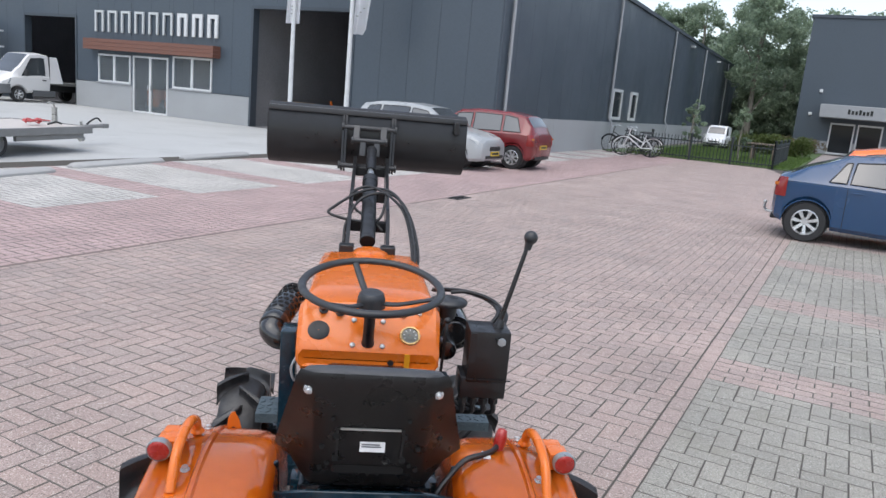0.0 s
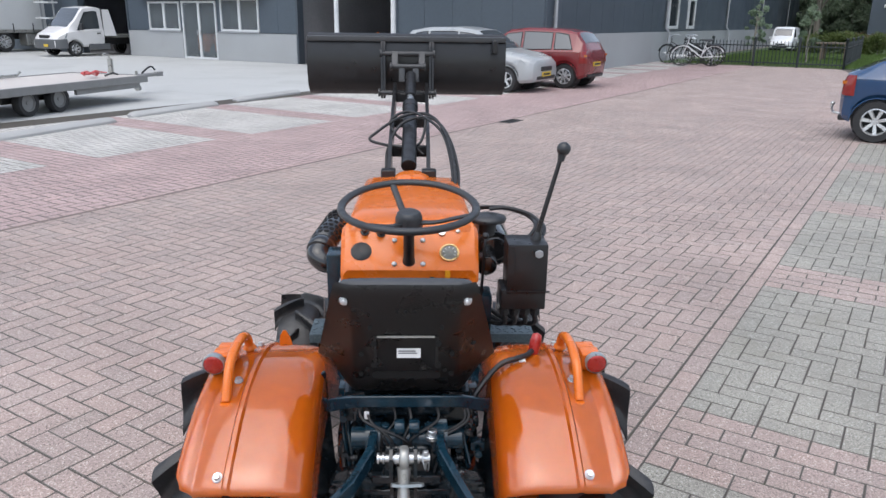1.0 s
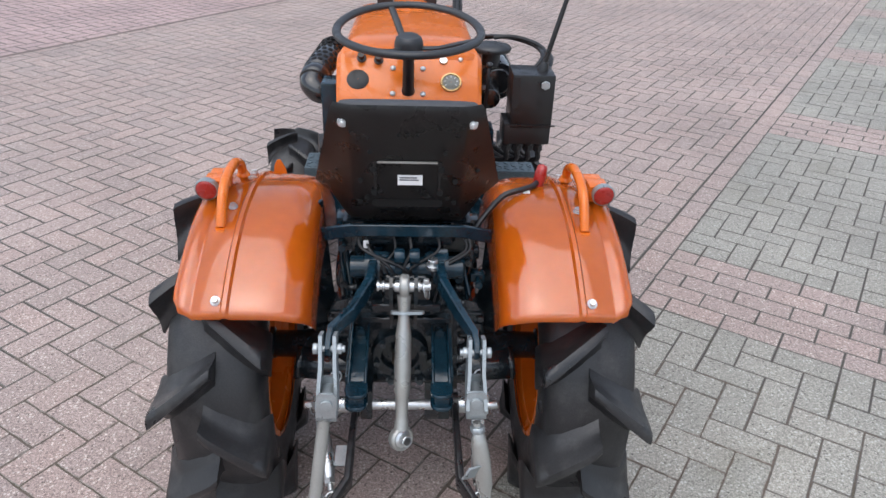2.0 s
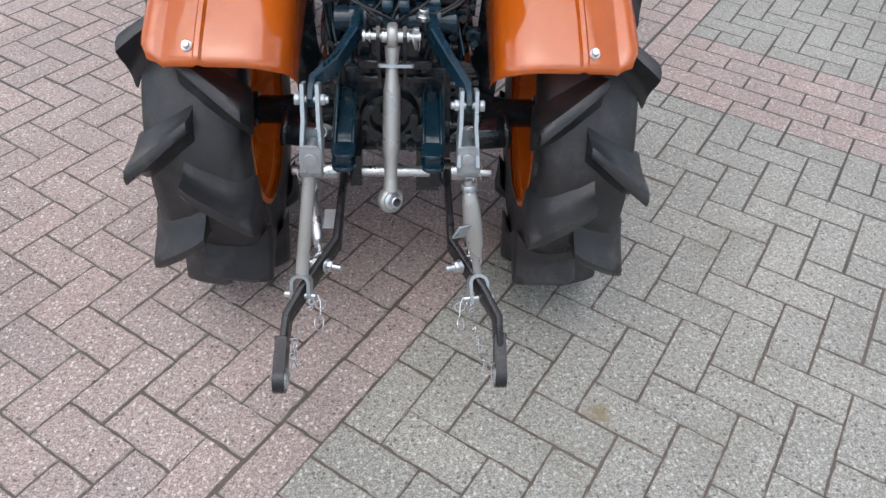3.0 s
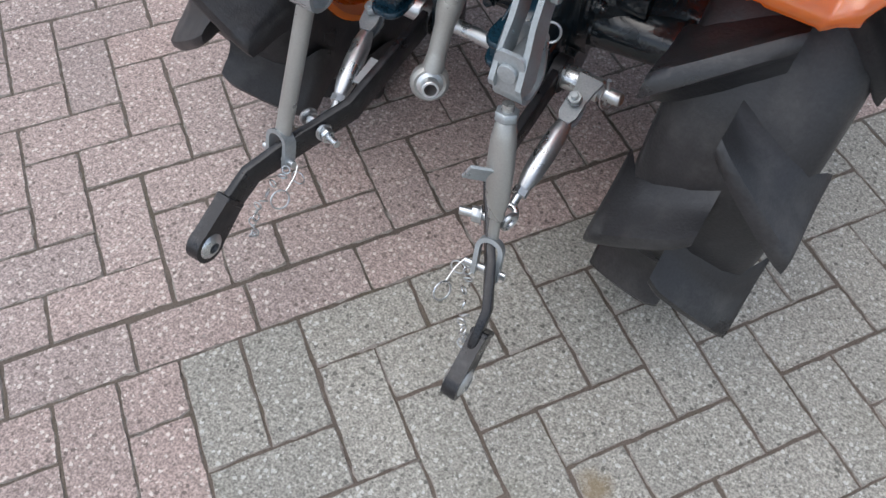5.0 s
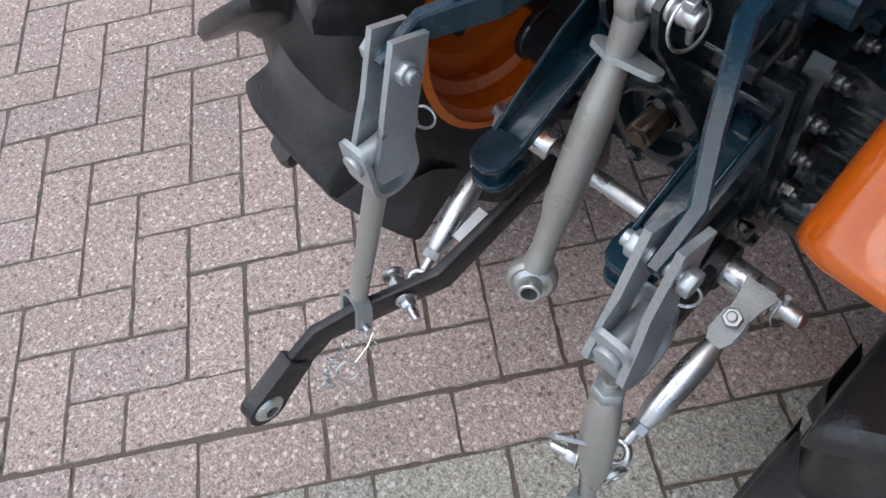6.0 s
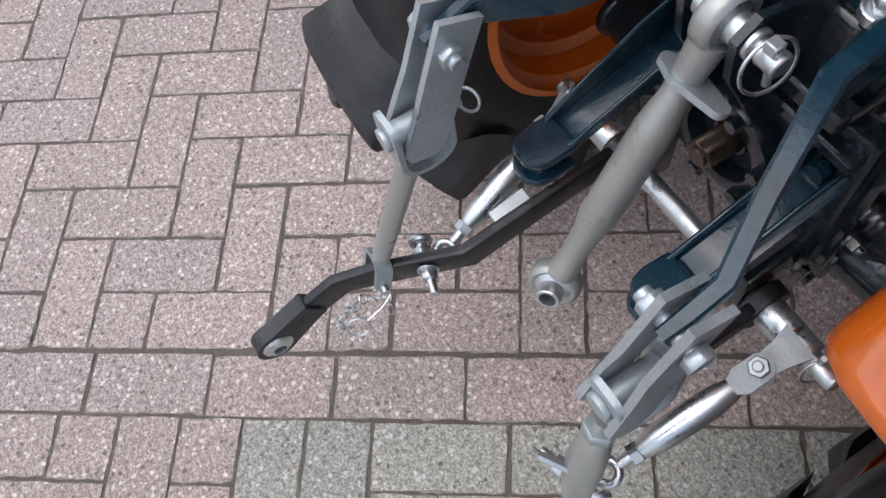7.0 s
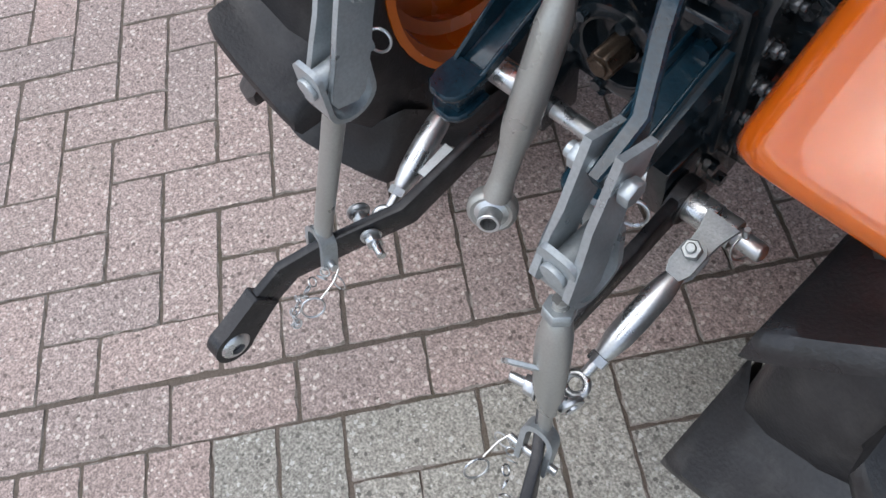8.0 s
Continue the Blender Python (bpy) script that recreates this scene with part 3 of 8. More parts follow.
# upright tab at the front of one fender
g = bmesh.new()
loft(g, [[(x, y, z) for x, z in ((-0.392, 0.715), (-0.382, 0.806), (-0.374, 0.822), (-0.364, 0.824), (-0.352, 0.800), (-0.330, 0.715))] for y in (0.178, 0.183)])
bevel(g, 0.0015, 1)
tab = part("fender_tab", g, ORANGE, tractor, "orange steel tab at the fender's front")
# no opening here: a black disc paints the hole's shade
g = bmesh.new()
cyl(g, (-0.367, 0.1768, 0.775), (-0.367, 0.180, 0.775), 0.006, n=12)
part("hole", g, material("painted_tab_hole", (0.004, 0.004, 0.004), 0.9), tab)

# hand lever with a red grip beside the seat
g = bmesh.new()
tube(g, smooth_line([(0.165, -0.18, 0.785), (0.180, -0.165, 0.812), (0.235, -0.125, 0.862), (0.285, -0.105, 0.872), (0.318, -0.075, 0.868), (0.335, -0.05, 0.872)], 6), 0.0075, 8)
lever = part("hand_lever", g, BLACK, tractor, "bent black lever with a red grip")
g = bmesh.new()
lathe(g, [(0.001, -0.030), (0.011, -0.030), (0.0145, -0.018), (0.0155, 0.012), (0.012, 0.030), (0.001, 0.034)], pose(0.339, -0.046, 0.880, -18, 12), 20)
part("grip", g, RED, lever, "red plastic grip", 60)
g = bmesh.new()
span(g, (0.288, -0.112, 0.864), (0.306, -0.078, 0.867))
part("warning_label", g, WHITE, tractor, "small white sticker")

# ---- seat: a steel shell seen from behind, with a padded cushion before it
seat = new("seat")
seat.parent = tractor
seat["label"] = "black steel-backed seat with grey padding"
SEAT_TILT = radians(-19)


def seat_at(x, y, z):
    """From the shell's own plane (y forward from it) to the tractor."""
    dz = z - 0.862
    return Vector((x, -0.203 + y * math.cos(SEAT_TILT) + dz * math.sin(SEAT_TILT) * 1.0, 0.862 + dz * 0.995))


def shell_panel(name, corners, thick=0.005, mat=BLACK):
    g = bmesh.new()
    front = [seat_at(x, y + thick, z) for x, y, z in corners]
    back = [seat_at(x, y, z) for x, y, z in corners]
    loft(g, [back, front])
    bevel(g, 0.002, 2, 30)
    return part(name, g, mat, seat)


def shell_row(wing):
    """One level of the shell from wing to wing."""
    flat = 0.124
    return [(-wing, 0.062), (-flat - 0.006, 0.006), (-flat + 0.004, 0.0), (0.0, -0.001), (flat - 0.004, 0.0), (flat + 0.006, 0.006), (wing, 0.062)]


g = bmesh.new()
rings = []
for z, wing, dy in ((0.820, 0.134, 0.012), (0.828, 0.138, 0.002), (0.840, 0.144, 0.0), (0.878, 0.180, 0.0), (0.922, 0.216, 0.0), (1.0, 0.197, 0.0), (1.06, 0.182, 0.0), (1.115, 0.168, 0.0), (1.132, 0.163, 0.003), (1.142, 0.156, 0.010)):
    rings.append([seat_at(x, y * (0.25 if z < 0.87 else 0.45 if wing < 0.17 else 1.0) * (0.75 if z > 1.0 else 1) + dy, z) for x, y in shell_row(wing)])
loft(g, rings, closed=False)
bmesh.ops.solidify(g, geom=g.faces[:], thickness=0.004)
part("seat_shell", g, SHELL, seat, "black painted steel back shell", 50)
# raised square, slot and holes of the pressed shell, the openings' shade painted black
for a, b in (((-0.072, 1.000), (0.072, 1.006)), ((-0.075, 0.925), (-0.069, 1.006)), ((0.069, 0.925), (0.075, 1.006))):
    shell_panel("pressed_rib", [(a[0], -0.004, a[1]), (b[0], -0.004, a[1]), (b[0], -0.004, b[1]), (a[0], -0.004, b[1])])
HOLE_SHADE = material("painted_hole_shade", (0.002, 0.002, 0.002), 0.9)
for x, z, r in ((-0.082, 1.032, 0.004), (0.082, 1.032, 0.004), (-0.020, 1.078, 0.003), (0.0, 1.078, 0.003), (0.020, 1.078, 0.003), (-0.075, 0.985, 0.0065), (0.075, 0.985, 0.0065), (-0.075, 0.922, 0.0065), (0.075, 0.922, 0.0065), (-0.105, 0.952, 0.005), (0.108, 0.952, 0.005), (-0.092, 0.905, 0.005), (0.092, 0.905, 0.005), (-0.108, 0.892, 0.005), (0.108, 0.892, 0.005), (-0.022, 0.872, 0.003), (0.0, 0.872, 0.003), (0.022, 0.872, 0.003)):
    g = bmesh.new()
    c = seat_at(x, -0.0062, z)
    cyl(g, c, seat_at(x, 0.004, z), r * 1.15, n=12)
    part("hole", g, HOLE_SHADE, seat)
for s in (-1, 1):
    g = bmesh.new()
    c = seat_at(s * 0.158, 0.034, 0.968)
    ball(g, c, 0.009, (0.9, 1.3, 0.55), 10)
    part("hole", g, HOLE_SHADE, seat)
    g = bmesh.new()
    c, d = seat_at(s * 0.137, 0.012, 1.103), Vector((0, -1, 0.1)).normalized()
    cyl(g, c, c + d * 0.005, 0.0115, n=18)
    hexnut(g, c + d * 0.009, d, 0.0085, 0.008)
    cyl(g, c + d * 0.010, c + d * 0.019, 0.0045, n=12)
    bevel(g, 0.001, 1)
    part("seat_bolt", g, CHROME, seat)
# black plate paints the shade inside the slot
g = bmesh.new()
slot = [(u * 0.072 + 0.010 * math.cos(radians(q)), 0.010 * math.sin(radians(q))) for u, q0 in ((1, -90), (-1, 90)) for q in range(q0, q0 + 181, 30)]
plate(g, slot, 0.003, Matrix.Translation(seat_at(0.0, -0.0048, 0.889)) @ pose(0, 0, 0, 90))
part("slot", g, HOLE_SHADE, seat)
g = bmesh.new()
plate(g, [(-0.066, -0.002), (0.066, -0.002), (0.066, 0.002), (-0.066, 0.002)], 0.004, Matrix.Translation(seat_at(0.0, -0.006, 1.006)) @ pose(0, 0, 0, 90))
part("rib_edge", g, GREYSTEEL, seat, "pale grey strip along the top of the pressed square")
g = bmesh.new()
plate(g, [(-0.066, -0.003), (0.066, -0.003), (0.066, 0.003), (-0.066, 0.003)], 0.004, Matrix.Translation(seat_at(0.0, -0.005, 0.882)) @ pose(0, 0, 0, 90))
part("slot_edge", g, GREYSTEEL, seat, "pale grey strip along the slot's lower lip")
g = bmesh.new()
plate(g, [(-0.028, -0.012), (0.028, -0.012), (0.028, 0.012), (-0.028, 0.012)], 0.0012, Matrix.Translation(seat_at(0.006, -0.005, 0.956)) @ pose(0, 0, 0, 90))
lab = part("type_label", g, WHITE, seat, "white printed sticker")
INK = material("grey_ink", (0.10, 0.10, 0.11), 0.7)
for z, w in ((0.9445, 0.040), (0.938, 0.044), (0.9315, 0.026)):
    g = bmesh.new()
    plate(g, [(-0.024, -0.0012), (-0.024 + w, -0.0012), (-0.024 + w, 0.0012), (-0.024, 0.0012)], 0.0008, Matrix.Translation(seat_at(0.006, -0.0062, z + 0.018)) @ pose(0, 0, 0, 90))
    part("print_bar", g, INK, lab)
PAD = grained("grey_vinyl", (0.055, 0.057, 0.062), 0.55, 0, 0, 30, 0.15, 350, 0.3)
g = bmesh.new()
rings = []
for z, w, d in ((0.872, 0.140, 0.04), (0.892, 0.168, 0.055), (0.928, 0.192, 0.07), (1.02, 0.176, 0.060), (1.09, 0.168, 0.050), (1.118, 0.160, 0.040), (1.130, 0.148, 0.024)):
    ring = []
    for k in range(20):
        a = 2 * math.pi * k / 20
        ring.append(seat_at(w * math.copysign(abs(math.cos(a)) ** 0.55, math.cos(a)), 0.012 + 0.045 + d * 0.75 * math.copysign(abs(math.sin(a)) ** 0.7, math.sin(a)) + (0.012 if z > 1.0 else 0.02), z))
    rings.append(ring)
loft(g, rings)
part("backrest_cushion", g, PAD, seat, "grey vinyl backrest cushion", 60)
g = bmesh.new()
span(g, (-0.165, -0.12, 0.815), (0.165, 0.22, 0.880))
bevel(g, 0.03, 4)
part("seat_cushion", g, PAD, seat, "grey vinyl seat cushion", 60)
g = bmesh.new()
sweep(g, [(-0.232, -0.150, 0.772), (-0.196, -0.185, 0.784), (-0.130, -0.215, 0.812), (0.135, -0.215, 0.812), (0.200, -0.185, 0.782), (0.236, -0.150, 0.770)], rect(0.010, 0.032, 0.002))
bevel(g, 0.002, 1)
part("seat_crossbar", g, BLUE, tractor, "dark blue-grey steel cross bar under the seat")
g = bmesh.new()
span(g, (-0.16, -0.15, 0.72), (0.16, 0.12, 0.80))
span(g, (-0.11, -0.20, 0.765), (0.11, -0.15, 0.800))
bevel(g, 0.006, 2)
part("seat_base", g, CAST, tractor, "black seat suspension base")

# ---- transmission case, axle housings and what is bolted to them
g = bmesh.new()
span(g, (-0.105, -0.235, 0.372), (0.105, 0.40, 0.640))
span(g, (-0.120, -0.120, 0.640), (0.120, 0.30, 0.705))
bevel(g, 0.018, 3)
case = part("transmission_case", g, CAST, tractor, "dark oily cast transmission case")
g = bmesh.new()
span(g, (-0.118, -0.252, 0.392), (0.118, -0.230, 0.622))
bevel(g, 0.01, 2)
part("rear_cover", g, CAST, case)
for x, z in ((-0.098, 0.41), (-0.098, 0.50), (-0.098, 0.60), (0.098, 0.41), (0.098, 0.50), (0.098, 0.60), (-0.035, 0.405), (0.035, 0.405), (-0.045, 0.60), (0.045, 0.60), (-0.06, 0.47), (0.06, 0.47), (-0.058, 0.545), (0.058, 0.545)):
    g = bmesh.new()
    cyl(g, (x, -0.251, z), (x, -0.256, z), 0.0125, n=16)
    hexnut(g, (x, -0.261, z), (0, 1, 0), 0.009, 0.010)
    part("case_bolt", g, OILY, case)
g = bmesh.new()
loft(g, [[(x, -0.236, 0.395), (x, -0.246, 0.30), (x, -0.215, 0.245), (x, -0.150, 0.245), (x, -0.095, 0.30), (x, -0.085, 0.395)] for x in (0.048, 0.104)])
bevel(g, 0.010, 2)
br = part("lower_link_bracket", g, OILY, case, "oily black cast bracket")
for y, z in ((-0.225, 0.34), (-0.19, 0.275), (-0.13, 0.30), (-0.16, 0.36)):
    g = bmesh.new()
    hexnut(g, (0.109, y, z), (1, 0, 0), 0.009, 0.012)
    part("bracket_bolt", g, OILY, br)
# power take-off: a splined stub in a round bearing cap
g = bmesh.new()
lathe(g, [(0.070, 0.0), (0.070, 0.016), (0.066, 0.026), (0.050, 0.028), (0.046, 0.026), (0.043, 0.006), (0.024, 0.004), (0.022, 0.012), (0.019, 0.012)], pose(-0.014, -0.250, 0.497, 90), 36)
cap = part("bearing_cap", g, CAST, case)
for k in range(6):
    a = k * math.pi / 3 + 0.3
    g = bmesh.new()
    hexnut(g, (-0.014 + 0.058 * math.cos(a), -0.282, 0.497 + 0.058 * math.sin(a)), (0, 1, 0), 0.008, 0.012)
    part("cap_bolt", g, OILY, cap)
SPLINE = grained("oily_brown_steel", (0.10, 0.075, 0.055), 0.35, 0.7, 0, 40, 0.4, 300, 0.2)
g = bmesh.new()
spl = []
for k in range(24):
    r = 0.019 if k % 4 in (0, 1) else 0.0155
    a = 2 * math.pi * k / 24
    spl.append((r * math.cos(a), r * math.sin(a)))
loft(g, [[(-0.014 + u, y, 0.497 + v) for u, v in spl] for y in (-0.250, -0.300)])
cyl(g, (-0.014, -0.296, 0.497), (-0.014, -0.304, 0.497), 0.012, n=12)
bevel(g, 0.001, 1)
part("take_off_shaft", g, SPLINE, tractor, "splined power take-off stub shaft")
for s in (-1, 1):
    g = bmesh.new()
    lathe(g, [(0.105, 0.10), (0.105, 0.125), (0.085, 0.130), (0.072, 0.16), (0.056, 0.20), (0.042, 0.235), (0.036, 0.27), (0.035, 0.335), (0.044, 0.340), (0.044, 0.36), (0.02, 0.362)], Matrix.Translation((0, AXLE_Y, AXLE_Z + 0.01)) @ (AX_X if s > 0 else Matrix.Rotation(radians(-90), 4, "Y")), 32)
    ax = part("axle_housing", g, CAST, tractor, "black cast axle housing", 45)
    # second tube of the axle housing, placed to fit the camera's view
    g = bmesh.new()
    cyl(g, (s * 0.085, AXLE_Y - 0.045, 0.388), (s * 0.272, AXLE_Y - 0.045, 0.402), 0.046, 0.040, 28)
    cyl(g, (s * 0.262, AXLE_Y - 0.045, 0.4015), (s * 0.276, AXLE_Y - 0.045, 0.4025), 0.045, n=28)
    bevel(g, 0.004, 2, 40)
    part("link_pin_boss", g, CAST, ax, smooth=40)
    for k in range(7):
        a = k * 2 * math.pi / 7 + 0.2
        g = bmesh.new()
        c = Vector((s * 0.132, AXLE_Y + 0.092 * math.cos(a), AXLE_Z + 0.01 + 0.092 * math.sin(a)))
        hexnut(g, c, (1, 0, 0), 0.010, 0.016)
        cyl(g, c, c + Vector((s * 0.014, 0, 0)), 0.006, n=10)
        part("flange_bolt", g, OILY, ax)
    g = bmesh.new()
    cyl(g, (s * 0.33, AXLE_Y, AXLE_Z), (s * 0.44, AXLE_Y, AXLE_Z), 0.030, n=20)
    part("axle_shaft", g, BLACK, tractor)
    # added dark filler between case and fender, standing in for pipes and axle
    g = bmesh.new()
    span(g, (s * 0.118, -0.060, 0.440), (s * 0.192, 0.320, 0.640))
    span(g, (s * 0.130, -0.110, 0.470), (s * 0.180, -0.050, 0.600))
    bevel(g, 0.012, 2)
    part("side_housing", g, CAST, tractor, "dark filler box between case and fender")
    # flange and brake casting beside the rear cover, with their bolts
    g = bmesh.new()
    loft(g, [[(s * x, y, z) for y, z in ((-0.232, 0.370), (-0.222, 0.350), (-0.165, 0.350), (-0.150, 0.380), (-0.150, 0.600), (-0.175, 0.640), (-0.215, 0.640), (-0.232, 0.610))] for x in (0.104, 0.128)])
    bevel(g, 0.004, 2)
    flange = part("case_flange", g, CAST, tractor, "oily black case flange")
    for y, z in ((-0.226, 0.395), (-0.232, 0.448), (-0.232, 0.505), (-0.230, 0.560), (-0.218, 0.612), (-0.180, 0.630), (-0.165, 0.560), (-0.165, 0.470), (-0.170, 0.385)):
        g = bmesh.new()
        cyl(g, (s * 0.127, y + 0.010, z), (s * 0.131, y + 0.010, z), 0.0125, n=16)
        hexnut(g, (s * 0.1355, y + 0.010, z), (1, 0, 0), 0.0092, 0.011)
        cyl(g, (s * 0.138, y + 0.010, z), (s * 0.147, y + 0.010, z), 0.0055, n=10)
        bevel(g, 0.0008, 1)
        part("flange_bolt", g, NUT, flange)
    g = bmesh.new()
    loft(g, [[(s * x, y - t_, z + t_ * 0.4) for x, z in ((0.126, 0.452), (0.186, 0.452), (0.200, 0.475), (0.200, 0.548), (0.182, 0.585), (0.126, 0.600))] for y, t_ in ((-0.050, 0.0), (-0.150, 0.0), (-0.165, 0.012))])
    for z in (0.485, 0.520, 0.555):
        span(g, (s * 0.132, -0.186, z), (s * 0.194, -0.160, z + 0.010))
    bevel(g, 0.004, 2)
    brake = part("brake_casting", g, OILY, tractor, "ribbed oily black brake casting")
    for x, z in ((0.140, 0.470), (0.188, 0.470), (0.190, 0.545), (0.140, 0.585)):
        g = bmesh.new()
        hexnut(g, (s * x, -0.184, z), (0, 1, 0), 0.0085, 0.012)
        part("casting_bolt", g, NUT, brake)
    # fender carrier on the housing
    g = bmesh.new()
    span(g, (s * 0.150, AXLE_Y - 0.07, 0.44), (s * 0.205, AXLE_Y + 0.09, 0.475))
    sweep(g, [(s * 0.205, AXLE_Y + 0.02, 0.455), (s * 0.228, AXLE_Y + 0.02, 0.60), (s * 0.236, AXLE_Y + 0.01, 0.83)], rect(0.008, 0.07))
    bevel(g, 0.004, 2)
    part("fender_carrier", g, CAST, tractor, "black steel fender carrier")

# hydraulic lift housing on top, with two eye lugs and the rock shaft
g = bmesh.new()
span(g, (-0.095, -0.245, 0.632), (0.095, 0.10, 0.735))
span(g, (-0.060, -0.262, 0.60), (0.060, -0.15, 0.720))
bevel(g, 0.014, 3)
lift = part("lift_housing", g, CAST, tractor, "dark cast hydraulic lift housing")
g = bmesh.new()
cyl(g, (-0.135, -0.225, 0.722), (0.135, -0.225, 0.722), 0.026, n=24)
part("rock_shaft", g, BLUE, lift)
for x in (-0.017, 0.019):
    g = bmesh.new()
    lathe(g, [(0.001, -0.012), (0.016, -0.012), (0.018, -0.008), (0.018, 0.008), (0.016, 0.012), (0.001, 0.012)], turn_x(x, -0.245, 0.762), 24)
    span(g, (x - 0.011, -0.250, 0.720), (x + 0.011, -0.225, 0.765))
    part("eye_lug", g, BLUE, lift)
for x, y, z in ((-0.052, -0.225, 0.742), (0.055, -0.225, 0.742), (-0.070, -0.155, 0.740), (0.070, -0.155, 0.740), (0.075, -0.08, 0.740), (-0.075, -0.08, 0.740)):
    g = bmesh.new()
    cyl(g, (x, y, z - 0.004), (x, y, z + 0.003), 0.017, n=18)
    hexnut(g, (x, y, z + 0.009), (0, 0, 1), 0.0125, 0.012)
    bevel(g, 0.0012, 1)
    part("housing_bolt", g, BLUE, lift)
# the big bright bolt head beside the top pin
g = bmesh.new()
cyl(g, (0.062, -0.262, 0.742), (0.062, -0.262, 0.752), 0.017, n=20)
hexnut(g, (0.062, -0.262, 0.758), (0, 0, 1), 0.013, 0.014)
bevel(g, 0.0012, 1)
part("large_bolt", g, CHROME, lift)
# top link bracket: two ears
for x in (-0.034, 0.022):
    g = bmesh.new()
    plate(g, [(-0.23, 0.57), (-0.290, 0.59), (-0.350, 0.705), (-0.356, 0.748), (-0.338, 0.762), (-0.310, 0.755), (-0.23, 0.715)], 0.008, Matrix(((0, 0, 1, x), (1, 0, 0, 0), (0, 1, 0, 0), (0, 0, 0, 1))))
    bevel(g, 0.0015, 1)
    part("top_link_ear", g, CAST, tractor, "dark steel ear for the top link")
g = bmesh.new()
span(g, (-0.085, -0.275, 0.628), (0.085, -0.250, 0.650))
span(g, (-0.110, -0.268, 0.590), (0.110, -0.250, 0.606))
bevel(g, 0.003, 1)
part("bracket_crossbar", g, CAST, tractor)
# valves, pipes and cables on both sides of the lift housing
rng_t = np.random.default_rng(11)
for s in (-1, 1):
    for k in range(9):
        g = bmesh.new()
        c = Vector((s * (0.115 + 0.07 * rng_t.random()), -0.16 + 0.22 * rng_t.random(), 0.60 + 0.15 * rng_t.random()))
        box(g, c, (0.02 + 0.03 * rng_t.random(), 0.03 + 0.04 * rng_t.random(), 0.02 + 0.03 * rng_t.random()))
        bevel(g, 0.004, 2)
        hexnut(g, c + Vector((0, -0.035, 0.0)), (0, 1, 0), 0.010, 0.03)
        part("valve_block", g, OILY if k % 3 else BLUE, tractor)
    for k in range(7):
        g = bmesh.new()
        x0 = s * (0.06 + 0.13 * rng_t.random())
        p = [Vector((x0, 0.12 + 0.1 * rng_t.random(), 0.66 + 0.14 * rng_t.random())), Vector((x0 + 0.03 * rng_t.normal(), 0.0, 0.72 + 0.03 * rng_t.normal())), Vector((s * (0.12 + 0.05 * rng_t.random()), -0.10, 0.68 + 0.03 * rng_t.normal())), Vector((s * (0.13 + 0.05 * rng_t.random()), -0.14 - 0.03 * rng_t.random(), 0.55 + 0.06 * rng_t.random()))]
        tube(g, smooth_line(p, 6), 0.0035 + 0.003 * rng_t.random(), 8)
        part("hydraulic_pipe", g, HOSE if k % 2 else BLUE, tractor)
g = bmesh.new()
span(g, (0.074, -0.222, 0.738), (0.098, -0.218, 0.766))
part("data_plate", g, ZINC, tractor, "small blank aluminium plate")
g = bmesh.new()
span(g, (-0.104, -0.222, 0.768), (-0.092, -0.218, 0.786))
part("cable_tag", g, WHITE, tractor)

for k in range(8):
    g = bmesh.new()
    x0, x1 = -0.15 + 0.30 * rng_t.random(), -0.13 + 0.26 * rng_t.random()
    x1 = 0.5 * (x0 + x1)
    tube(g, smooth_line([(x0, -0.195, 0.800), (x0 + 0.01, -0.230, 0.770), (x1, -0.255, 0.735), (x1 + 0.012, -0.250, 0.690), (x1, -0.262, 0.640)], 5), 0.0022 + 0.002 * rng_t.random(), 7)
    part("control_cable", g, HOSE, tractor)

# ---- rear hitch


def bolt(parent, a, b, r=0.009, head=0.016, mat=ZINC, nut=True, name="hitch_bolt"):
    """A bolt from its head at a to its nut at b."""
    g = bmesh.new()
    a, b = Vector(a), Vector(b)
    d = (b - a).normalized()
    cyl(g, a - d * 0.004, b + d * 0.019, r * 0.72, n=14)
    hexnut(g, a - d * 0.006, d, head, 0.011)
    if nut:
        hexnut(g, b + d * 0.006, d, head, 0.012)
    bevel(g, 0.0011, 1)
    return part(name, g, mat, parent)


def ring(bm, c, r, wire, m):
    lathe(bm, [(r + wire * math.cos(a), wire * math.sin(a)) for a in np.linspace(0, 2 * math.pi, 8, endpoint=False)], Matrix.Translation(c) @ m, 28, closed=True)


